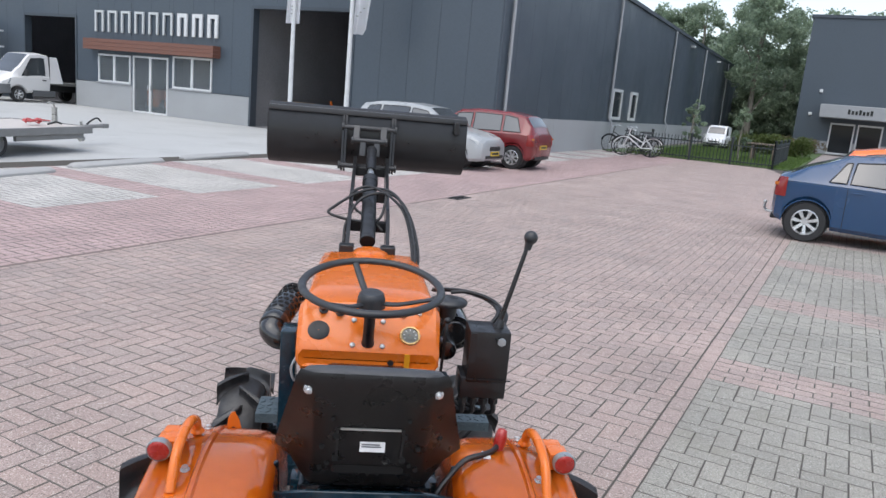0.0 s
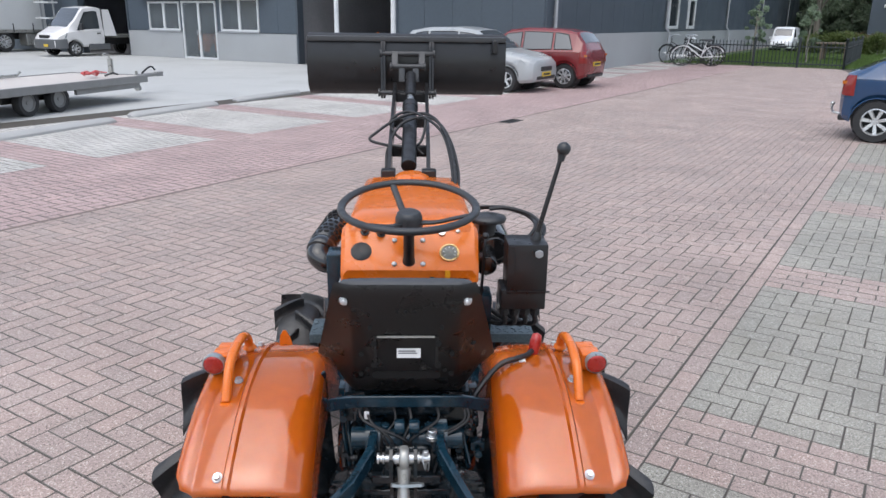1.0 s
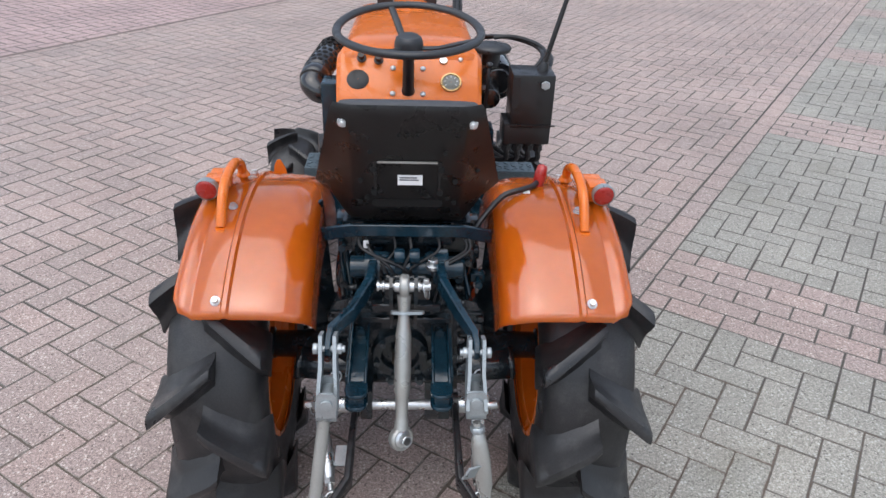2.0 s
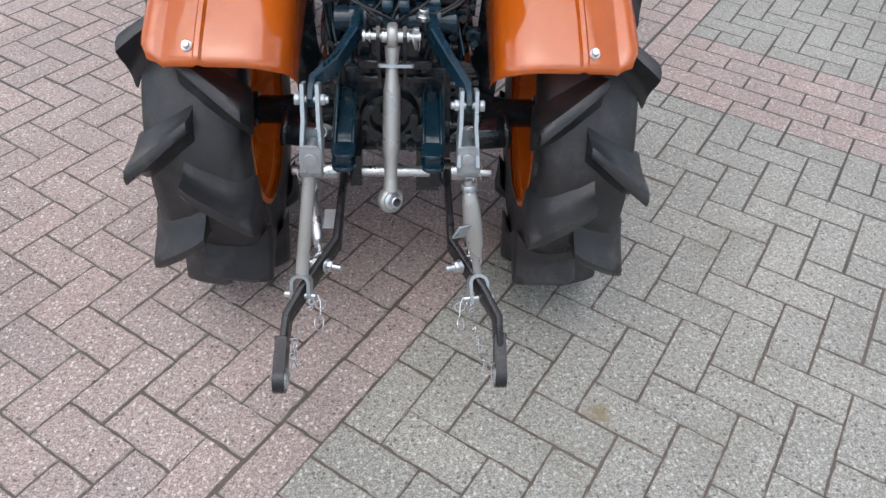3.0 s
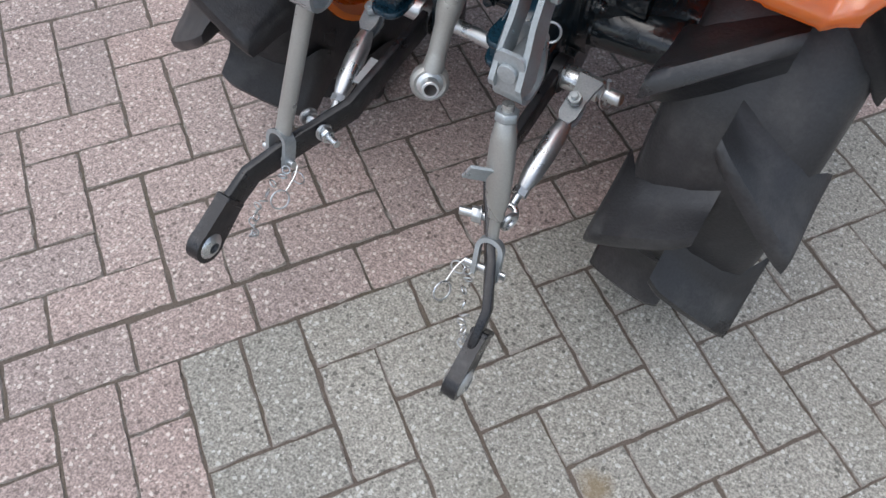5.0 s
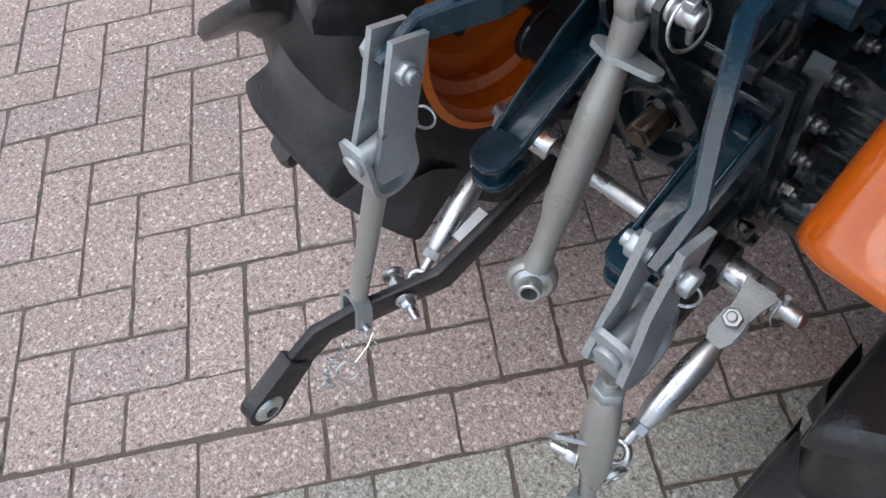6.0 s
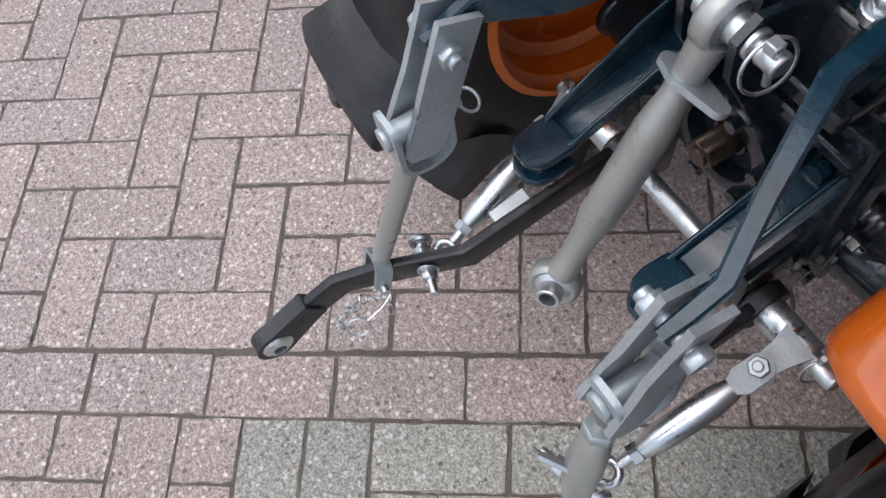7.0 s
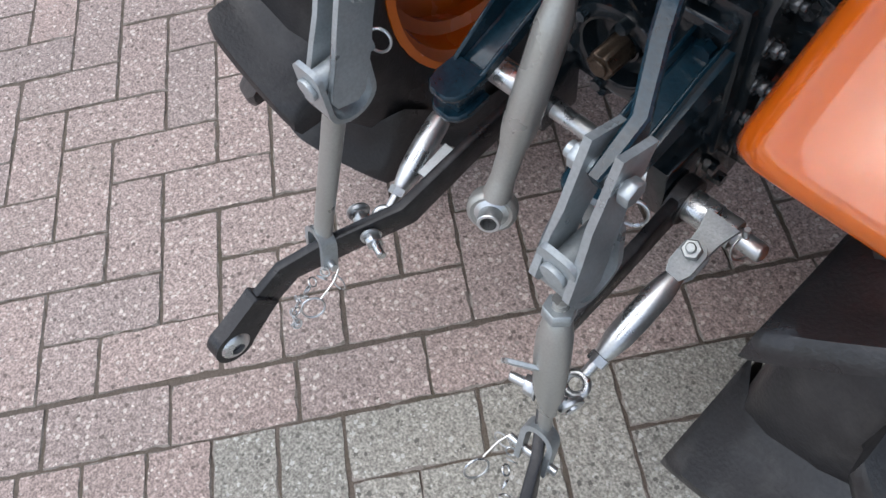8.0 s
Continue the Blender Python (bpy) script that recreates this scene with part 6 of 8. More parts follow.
def ease(keys, x):
    """Read a row of numbers at x between the keyed stations."""
    if x <= keys[0][0]:
        return keys[0][1:]
    for a, b in zip(keys, keys[1:]):
        if x <= b[0]:
            t = (x - a[0]) / (b[0] - a[0])
            t = t * 0.6 + 0.4 * t * t * (3 - 2 * t)
            return [p + (q - p) * t for p, q in zip(a[1:], b[1:])]
    return keys[-1][1:]


def car_wheel(parent, x, y, r, spokes, out, w=0.19):
    """A tyre with its rim; out is +1 or -1 for the outer side."""
    m = Matrix.Translation((x, y, r)) @ Matrix.Rotation(radians(-90 * out), 4, "X")
    g = bmesh.new()
    h = w / 2
    lathe(g, [(r * 0.64, -h), (r * 0.94, -h), (r, -h * 0.7), (r, h * 0.7), (r * 0.94, h), (r * 0.66, h), (r * 0.64, h * 0.6)], m, 28, closed=True)
    ty = part("wheel", g, TYRE, parent)
    g = bmesh.new()
    lathe(g, [(r * 0.65, h * 0.9), (r * 0.60, h * 0.95), (r * 0.57, h * 0.3), (r * 0.57, -h)], m, 28)
    cyl(g, m @ Vector((0, 0, h * 0.2)), m @ Vector((0, 0, h * 0.75)), r * 0.17, r * 0.13, 14)
    for k in range(spokes):
        a = 2 * math.pi * k / spokes + 0.3
        d, n = Vector((math.cos(a), math.sin(a), 0)), Vector((-math.sin(a), math.cos(a), 0))
        ring = []
        for s, wd, z in ((0.12, 0.075, 0.70), (0.59, 0.105, 0.86)):
            ring.append([m @ (d * s * r + n * q * wd * r + Vector((0, 0, z * h + e))) for q, e in ((-1, -0.03), (1, -0.03), (0.8, 0), (-0.8, 0))])
        loft(g, ring)
    if not spokes:
        cyl(g, m @ Vector((0, 0, h * 0.35)), m @ Vector((0, 0, h * 0.5)), r * 0.57, n=24)
    part("rim", g, ALLOY if spokes else OLDZINC, ty, "silver spoked alloy rim" if spokes else "dull grey steel rim")
    g = bmesh.new()
    cyl(g, m @ Vector((0, 0, -h * 0.9)), m @ Vector((0, 0, -h * 0.1)), r * 0.56, n=20)
    part("brake_disc", g, CABIN, ty)


HATCH = [
    (-2.00, 0.40, 0.64, 0.74, 0.66, 0.80, 0.60),
    (-1.95, 0.31, 0.76, 0.90, 0.77, 0.97, 0.68),
    (-1.83, 0.26, 0.82, 0.95, 0.82, 1.20, 0.63),
    (-1.62, 0.24, 0.84, 0.97, 0.84, 1.42, 0.57),
    (-1.10, 0.22, 0.85, 0.96, 0.85, 1.50, 0.58),
    (-0.25, 0.20, 0.85, 0.93, 0.85, 1.52, 0.59),
    (0.30, 0.20, 0.85, 0.92, 0.85, 1.46, 0.58),
    (0.72, 0.20, 0.85, 0.91, 0.85, 1.22, 0.63),
    (1.08, 0.21, 0.84, 0.90, 0.83, 0.99, 0.72),
    (1.55, 0.23, 0.82, 0.84, 0.80, 0.93, 0.68),
    (1.86, 0.25, 0.78, 0.76, 0.75, 0.84, 0.62),
    (1.96, 0.27, 0.72, 0.70, 0.69, 0.77, 0.56),
    (2.00, 0.32, 0.64, 0.62, 0.61, 0.67, 0.48),
]
LIFTBACK = [
    (-2.02, 0.42, 0.62, 0.76, 0.66, 0.80, 0.58),
    (-1.97, 0.33, 0.74, 0.93, 0.76, 0.98, 0.66),
    (-1.86, 0.28, 0.80, 0.96, 0.81, 1.03, 0.68),
    (-1.50, 0.25, 0.83, 0.96, 0.83, 1.19, 0.60),
    (-1.00, 0.22, 0.85, 0.95, 0.85, 1.37, 0.56),
    (-0.35, 0.20, 0.85, 0.93, 0.85, 1.43, 0.57),
    (0.25, 0.20, 0.85, 0.91, 0.85, 1.39, 0.57),
    (0.70, 0.20, 0.85, 0.90, 0.85, 1.17, 0.63),
    (1.10, 0.21, 0.84, 0.88, 0.83, 0.95, 0.72),
    (1.60, 0.23, 0.82, 0.79, 0.79, 0.85, 0.64),
    (1.92, 0.26, 0.74, 0.66, 0.70, 0.71, 0.54),
    (2.05, 0.34, 0.60, 0.56, 0.57, 0.60, 0.44),
]
SMALLVAN = [
    (-2.00, 0.40, 0.74, 0.95, 0.76, 1.70, 0.66),
    (-1.94, 0.26, 0.82, 0.98, 0.82, 1.80, 0.70),
    (-1.00, 0.22, 0.84, 0.98, 0.84, 1.84, 0.71),
    (0.25, 0.22, 0.84, 0.97, 0.84, 1.83, 0.70),
    (0.60, 0.22, 0.84, 0.96, 0.84, 1.70, 0.70),
    (1.15, 0.22, 0.84, 0.95, 0.83, 1.12, 0.74),
    (1.60, 0.24, 0.83, 0.84, 0.81, 0.94, 0.68),
    (1.90, 0.26, 0.78, 0.70, 0.75, 0.76, 0.60),
    (2.00, 0.34, 0.66, 0.58, 0.64, 0.62, 0.50),
]


def section(keys, x, arches, r):
    zl, wl, zb, wb, zt, wt = ease(keys, x)
    for a in arches:
        d = abs(x - a)
        if d < r:
            zl = max(zl, 0.30 + math.sqrt(r * r - d * d) * 0.98)
    mid = zl + (zb - zl) * 0.5
    half = [(0, zl), (wl * 0.9, zl), (wl * 0.985, min(zl + 0.07, mid)), (max(wl, wb) * 1.005, mid), (wb * 0.995, zb - 0.03), (wb * 0.965, zb), (wt + 0.02, zt - 0.05), (wt * 0.90, zt), (wt * 0.5, zt + 0.012), (0, zt + 0.016)]
    return half


def car(name, label, paint, keys, m, axles, windows, screen, rear, wheel_r=0.30, spokes=7, plate=True, hook=False, arch_trim=False):
    """A car along its local x, front at +x: body, glass, lamps, wheels, plate and handles."""
    root = thing(name, label, "car" if name != "delivery_van" else "van", m)
    g = bmesh.new()
    xs = sorted(set([k[0] for k in keys] + [keys[0][0] + (keys[-1][0] - keys[0][0]) * q / 84 for q in range(85)] + [a + s * (wheel_r + 0.045) for a in axles for s in (-1, -0.97, -0.9, 0.9, 0.97, 1)]))
    rings = []
    for x in xs:
        h = section(keys, x, axles, wheel_r + 0.045)
        rings.append([(x, -y, z) for y, z in h] + [(x, y, z) for y, z in h[-2:0:-1]])
    loft(g, rings)
    part("body", g, paint, root, smooth=28)
    g = bmesh.new()
    span(g, (keys[0][0] + 0.25, -0.55, 0.24), (keys[-1][0] - 0.25, 0.55, 0.72))
    for a in axles:
        for s in (-1, 1):
            cyl(g, (a, s * 0.40, 0.33), (a, s * 0.70, 0.33), wheel_r + 0.03, n=20)
    part("underbody", g, CABIN, root)

    def side_point(x, f, s, out=0.006):
        h = section(keys, x, (), 0)
        (y0, z0), (y1, z1) = h[5], h[6]
        return Vector((x, s * (y0 + (y1 - y0) * f + out), z0 + (z1 - z0) * f + out * 0.4))

    for s in (-1, 1):
        for x0, x1, t0, t1 in windows:
            g = bmesh.new()
            outer, n = [], 6
            for f, q0, q1 in ((0.06, x0, x1), (0.5, (x0 + t0) / 2, (x1 + t1) / 2), (0.90, t0, t1)):
                outer.append([side_point(q0 + (q1 - q0) * k / n, f, s) for k in range(n + 1)])
            loft(g, outer, closed=False)
            part("side_window", g, CARGLASS, root)
            g = bmesh.new()
            rim = outer[0] + [r_[-1] for r_ in outer[1:]] + outer[-1][-2::-1] + [outer[1][0]]
            tube(g, rim, 0.011, 5, loop=True)
            part("window_trim", g, TRIM, root)
        for x in [w[0] + 0.12 for w in windows[:2]]:
            h = section(keys, x, (), 0)
            g = bmesh.new()
            box(g, (x, s * (h[4][0] + 0.012), h[4][1] - 0.07), (0.17, 0.03, 0.032))
            bevel(g, 0.01, 2)
            part("door_handle", g, paint, root)
        for x in [w[0] - 0.02 for w in windows[:2]] + [windows[0][1] + 0.04]:
            g = bmesh.new()
            h = section(keys, x, (), 0)
            tube(g, [(x, s * (h[2][0] + 0.002), 0.3), (x, s * (h[3][0] + 0.001), h[3][1]), (x, s * (h[4][0] + 0.001), h[4][1])], 0.005, 4)
            part("door_seam", g, TRIM, root)
        g = bmesh.new()
        xm = windows[0][1] - 0.1
        h = section(keys, xm, (), 0)
        box(g, (xm, s * (h[5][0] + 0.11), h[5][1] + 0.06), (0.12, 0.2, 0.13))
        bevel(g, 0.035, 2)
        part("mirror", g, paint, root)
        # lamps
        xf = keys[-1][0]
        g = bmesh.new()
        loft(g, [[(xf - 0.14, s * 0.38, 0.64), (xf - 0.30, s * 0.64, 0.68), (xf - 0.33, s * 0.66, 0.80), (xf - 0.20, s * 0.42, 0.76)], [(xf - 0.005, s * 0.46, 0.62), (xf - 0.12, s * 0.755, 0.63), (xf - 0.36, s * 0.80, 0.80), (xf - 0.03, s * 0.48, 0.745)]])
        part("headlight", g, LENS, root)
        xr = keys[0][0]
        zt = keys[1][3]
        g = bmesh.new()
        loft(g, [[(xr + 0.18, s * 0.74, z), (xr + a + 0.01, s * 0.72, z), (xr + a + 0.025, s * 0.765, z), (xr + a + 0.06, s * 0.815, z), (xr + 0.15, s * 0.848, z), (xr + 0.18, s * 0.84, z)] for z, a in ((zt - 0.25, 0.0), (zt - 0.23, -0.012), (zt - 0.08, 0.0), (zt + 0.03, 0.035), (zt + 0.05, 0.06))])
        tl = part("tail_light", g, TAIL, root)
        g = bmesh.new()
        box(g, (xr + 0.045, s * 0.765, zt - 0.06), (0.09, 0.07, 0.05))
        part("indicator", g, AMBER, tl)
    # screens, laid over the roof's slopes
    for nm, (x0, x1) in (("windscreen", screen), ("rear_window", rear)):
        g = bmesh.new()
        rows = []
        for k in range(5):
            x = x0 + (x1 - x0) * k / 4
            h = section(keys, x, (), 0)
            sl = 0.008
            rows.append([(x + (sl if nm == "windscreen" else -sl), y, z + sl) for y, z in [(-h[7][0] * 0.97, h[7][1] - 0.008), (-h[8][0], h[8][1]), (0, h[9][1]), (h[8][0], h[8][1]), (h[7][0] * 0.97, h[7][1] - 0.008)]])
        loft(g, rows, closed=False)
        part(nm, g, CARGLASS, root)
    if plate:
        for x, z in ((keys[-1][0] + 0.012, 0.44), (keys[0][0] - 0.012, 0.62)):
            g = bmesh.new()
            box(g, (x, 0, z), (0.015, 0.52, 0.11))
            pl = part("number_plate", g, PLATE, root, "yellow plate with a plain dark bar")
            g = bmesh.new()
            box(g, (x + (0.009 if x > 0 else -0.009), 0, z), (0.004, 0.40, 0.05))
            part("plate_bar", g, TRIM, pl)
    g = bmesh.new()
    box(g, (keys[-1][0] - 0.035, 0, 0.57), (0.1, 0.66, 0.12))
    bevel(g, 0.02, 1)
    part("grille", g, TRIM, root)
    for z, x in ((0.32, keys[0][0] + 0.06), (0.36, keys[-1][0] - 0.055)):
        g = bmesh.new()
        box(g, (x, 0, z), (0.14, 1.1, 0.09))
        bevel(g, 0.03, 2)
        part("bumper_trim", g, TRIM, root)
    if hook:
        g = bmesh.new()
        tube(g, smooth_line([(keys[0][0] + 0.3, 0.0, 0.33), (keys[0][0] - 0.05, 0.0, 0.33), (keys[0][0] - 0.14, 0, 0.38), (keys[0][0] - 0.14, 0, 0.46)], 4), 0.02, 8)
        ball(g, (keys[0][0] - 0.14, 0, 0.48), 0.032)
        part("tow_hook", g, CHROME, root)
    for a in axles:
        for s in (-1, 1):
            car_wheel(root, a, s * 0.745, wheel_r, spokes, s)
            g = bmesh.new()
            tube(g, [(a + math.cos(q) * (wheel_r + 0.05), s * 0.842, 0.30 + math.sin(q) * (wheel_r + 0.05)) for q in [math.pi * k / 14 for k in range(15)]], 0.010, 6, up=(0, 1, 0))
            part("wheel_arch", g, TRIM if arch_trim else paint, root)
    return root


def parked(x, y, turn, s=1.0, m=FAR):
    return m @ Matrix.Translation((x, y, 0)) @ Matrix.Rotation(radians(turn), 4, "Z") @ Matrix.Scale(s, 4)


HATCH_WIN = [(-0.12, 0.78, -0.10, 0.34), (-1.02, -0.20, -0.98, -0.18), (-1.60, -1.10, -1.42, -1.06)]
LIFT_WIN = [(-0.12, 0.78, -0.10, 0.30), (-0.97, -0.20, -0.92, -0.18), (-1.26, -1.02, -1.06, -0.98)]
BLUEPAINT = paint_of("blue_car_paint", (0.012, 0.050, 0.125))
car("blue_hatchback", "metallic blue five-door hatchback with a tow hook parked on the paving", BLUEPAINT, LIFTBACK, parked(13.21, -1.02, -90), (-1.50, 1.20), LIFT_WIN, (0.98, 0.30), (-1.82, -1.15), 0.31, 7, True, True)
car("orange_hatchback", "bright orange small car parked beyond the blue one", paint_of("orange_car_paint", (0.80, 0.16, 0.02)), HATCH, parked(16.3, -1.75, -90), (-1.25, 1.28), HATCH_WIN, (1.02, 0.36), (-1.86, -1.66), 0.30, 5)
car("red_hatchback", "dark red rounded hatchback with alloy wheels by the hall wall", paint_of("red_car_paint", (0.17, 0.016, 0.019)), HATCH, parked(19.05, 9.27, 90), (-1.42, 1.18), HATCH_WIN, (1.02, 0.36), (-1.86, -1.66), 0.31, 8)
car("silver_hatchback", "silver hatchback with its nose towards the paving, beside the red car", paint_of("silver_car_paint", (0.33, 0.345, 0.35), 0.3), HATCH, parked(17.0, 9.82, -90), (-1.25, 1.28), HATCH_WIN, (1.02, 0.36), (-1.86, -1.66), 0.30, 5)
# the van is set nearer and shrunk to fit the camera's view
car("delivery_van", "small white delivery van on the lawn strip beyond the fence", paint_of("white_van_paint", (0.74, 0.75, 0.76), 0.35), SMALLVAN, parked(49.5, 8.0, 180, 0.72, EAST) @ Matrix.Translation((0, 0, 0.02)), (-1.25, 1.3), [(0.0, 0.95, 0.02, 0.5)], (1.08, 0.62), (-1.97, -1.95), 0.30, 5, False, arch_trim=True)

# ---- the white pick-up truck coming out of the hall
CABKEYS = [
    (-0.10, 0.46, 0.92, 1.18, 0.95, 2.16, 0.80),
    (0.30, 0.42, 0.95, 1.18, 0.97, 2.22, 0.82),
    (0.80, 0.42, 0.95, 1.16, 0.97, 2.16, 0.80),
    (1.40, 0.40, 0.95, 1.13, 0.96, 1.52, 0.82),
    (1.70, 0.38, 0.95, 1.10, 0.95, 1.24, 0.80),
    (2.15, 0.34, 0.92, 0.92, 0.90, 1.04, 0.70),
    (2.35, 0.36, 0.80, 0.70, 0.80, 0.76, 0.60),
]
truck = thing("pickup_truck", "white flatbed truck with a grey bumper, rolling out of the hall", "truck", parked(20.75, 31.35, 180, 0.92))
WHITEPAINT = paint_of("white_truck_paint", (0.68, 0.67, 0.66), 0.35)
g = bmesh.new()
xs = sorted(set([k[0] for k in CABKEYS] + [-0.1 + 2.45 * q / 50 for q in range(51)]))
rings = []
for x in xs:
    h = section(CABKEYS, x, (1.42,), 0.42)
    rings.append([(x, -y, z) for y, z in h] + [(x, y, z) for y, z in h[-2:0:-1]])
loft(g, rings)
part("cab", g, WHITEPAINT, truck, smooth=28)
for s in (-1, 1):
    g = bmesh.new()
    rows = []
    for f, a, b in ((0.05, 0.1, 1.28), (0.45, 0.1, 1.12), (0.86, 0.12, 0.78)):
        row = []
        for k in range(7):
            x = a + (b - a) * k / 6
            h = section(CABKEYS, x, (), 0)
            row.append((x, s * (h[5][0] + (h[6][0] - h[5][0]) * f + 0.008), h[5][1] + (h[6][1] - h[5][1]) * f))
        rows.append(row)
    loft(g, rows, closed=False)
    part("side_window", g, CARGLASS, truck)
    g = bmesh.new()
    loft(g, [[(1.95, s * 0.55, 0.80), (1.60, s * 0.90, 0.84), (1.55, s * 0.91, 1.02), (1.95, s * 0.58, 0.98)], [(2.28, s * 0.50, 0.74), (1.92, s * 0.955, 0.80), (1.80, s * 0.95, 1.04), (2.20, s * 0.56, 0.94)]])
    part("headlight", g, LENS, truck)
    g = bmesh.new()
    box(g, (1.15, s * 1.12, 1.32), (0.12, 0.2, 0.3))
    bevel(g, 0.04, 2)
    part("mirror", g, TRIM, truck)
    g = bmesh.new()
    box(g, (0.2, s * 0.985, 1.02), (0.18, 0.03, 0.05))
    part("door_handle", g, TRIM, truck)
    g = bmesh.new()
    loft(g, [[(-0.1, s * 0.98, 0.9), (-0.1, s * 0.94, 2.1), (-0.18, s * 0.9, 2.1), (-0.18, s * 0.94, 0.9)], [(-0.72, s * 1.03, 0.9), (-0.42, s * 1.0, 2.1), (-0.46, s * 0.96, 2.1), (-0.76, s * 0.99, 0.9)]])
    part("side_fairing", g, WHITEPAINT, truck)
    for x in (1.42, -2.2):
        car_wheel(truck, x, s * 0.84, 0.34, 6, s, 0.22)
    g = bmesh.new()
    box(g, (0.2, s * 0.93, 0.42), (1.1, 0.08, 0.26))
    part("step", g, GREYBUMP, truck)
g = bmesh.new()
rows = []
for k in range(6):
    x = 1.62 - 0.78 * k / 5
    h = section(CABKEYS, x, (), 0)
    rows.append([(x + 0.01, y, z + 0.012) for y, z in [(-h[7][0], h[7][1] - 0.01), (-h[8][0], h[8][1]), (0, h[9][1]), (h[8][0], h[8][1]), (h[7][0], h[7][1] - 0.01)]])
loft(g, rows, closed=False)
part("windscreen", g, CARGLASS, truck)
g = bmesh.new()
sweep(g, smooth_line([(1.86, -1.0, 0.58), (2.2, -0.88, 0.56), (2.42, -0.4, 0.56), (2.42, 0.4, 0.56), (2.2, 0.88, 0.56), (1.86, 1.0, 0.58)], 5), rect(0.12, 0.42, 0.03))
part("bumper", g, GREYBUMP, truck, "dark grey plastic bumper")
g = bmesh.new()
box(g, (2.30, 0, 0.88), (0.1, 0.72, 0.14))
bevel(g, 0.03, 2)
part("grille", g, TRIM, truck)
g = bmesh.new()
box(g, (2.495, 0.25, 0.5), (0.015, 0.5, 0.11))
part("number_plate", g, PLATE, truck, "yellow plate, plain")
g = bmesh.new()
span(g, (-3.4, -0.98, 0.82), (-0.8, 0.98, 0.94))
part("flatbed", g, GREYSTEEL, truck)
g = bmesh.new()
for y in (-0.4, 0.4):
    span(g, (-3.3, y - 0.05, 0.5), (1.2, y + 0.05, 0.8))
part("chassis", g, TRIM, truck)

# ---- the curtain-sided semi-trailer
CURTAIN = grained("pale_grey_curtain", (0.56, 0.57, 0.57), 0.5, 0, 0, 1.2, 0.05, 20, 0.05)
semi = thing("semi_trailer", "curtain-sided semi-trailer with a pale grey tarpaulin side", "trailer", FAR @ Matrix.Translation((0, 36, 0)))
g = bmesh.new()
span(g, (9.0, 0.03, 1.0), (22.0, 2.5, 3.5))
part("load_box", g, CURTAIN, semi)
row = []
g = bmesh.new()
for k in range(26):
    a = 9.0 + k * 0.5
    row += [(a, 0.028), (a + 0.25, 0.018)]
loft(g, [[(x, y, z) for x, y in row + [(22.0, 0.028)]] for z in (1.02, 3.46)], closed=False)
part("curtain", g, CURTAIN, semi, "rippled pale grey curtain")
g = bmesh.new()
span(g, (8.95, -0.03, 3.46), (22.1, 2.53, 3.58))
part("roof_rail", g, TRIM, semi)
g = bmesh.new()
span(g, (22.0, -0.02, 0.8), (22.1, 2.52, 3.46))
part("end_frame", g, TRIM, semi)
g = bmesh.new()
span(g, (8.95, -0.01, 0.86), (22.0, 2.5, 0.995))
part("deck_rail", g, GREYSTEEL, semi)
for k in range(14):
    g = bmesh.new()
    box(g, (9.6 + k * 0.95, -0.015, 1.08), (0.035, 0.02, 0.4))
    part("strap", g, TRIM, semi)
g = bmesh.new()
span(g, (20.65, 0.05, 0.28), (21.9, 0.7, 0.82))
bevel(g, 0.02, 1)
part("side_locker", g, GREYSTEEL, semi, "grey steel locker below the deck")
g = bmesh.new()
span(g, (9.2, 0.8, 0.55), (21.9, 1.7, 0.85))
part("chassis", g, TRIM, semi)
for x in (19.65, 18.35, 17.05):
    car_wheel(semi, x, 0.28, 0.46, 10, -1, 0.34)
    car_wheel(semi, x, 2.22, 0.46, 10, 1, 0.34)
rack = thing("storage_rack", "white-grey steel rack standing before the hall", "rack", FAR @ Matrix.Translation((21.1, 34.4, 0)))
for y in (0, 1.0):
    g = bmesh.new()
    span(g, (0, y - 0.03, 0), (0.06, y + 0.03, 3.3))
    part("post", g, PIPE, rack)
for z in (0.8, 1.5, 2.2, 2.9):
    g = bmesh.new()
    span(g, (-0.25, -0.05, z), (0.25, 1.05, z + 0.07))
    part("shelf", g, UPVC, rack)

# ---- the twin-axle flatbed trailer
OLDZINC = grained("weathered_galvanised_steel", (0.24, 0.24, 0.235), 0.6, 0.2, 0, 6, 0.2, 90, 0.1)
DECK = grained("worn_plywood_deck", (0.50, 0.46, 0.43), 0.7, 0, 0, 2.5, 0.12, 60, 0.1)
bed = thing("flatbed_trailer", "grey galvanised twin-axle flatbed trailer with its drawbar", "trailer", FAR @ Matrix.Translation((7.29, 13.12, 0)) @ Matrix.Rotation(radians(15), 4, "Z"))
g = bmesh.new()
span(g, (-3.3, 0.03, 0.475), (2.7, 1.87, 0.50))
part("deck", g, DECK, bed)
for y in (0.0, 1.90):
    g = bmesh.new()
    span(g, (-3.3, y - 0.03, 0.37), (2.75, y + 0.03, 0.515))
    bevel(g, 0.008, 1)
    part("side_rail", g, OLDZINC, bed)
g = bmesh.new()
span(g, (2.70, 0.031, 0.37), (2.76, 1.869, 0.515))
part("front_rail", g, OLDZINC, bed)
g = bmesh.new()
span(g, (0.75, 0.03, 0.27), (2.55, 0.09, 0.368))
part("side_skirt", g, OLDZINC, bed)
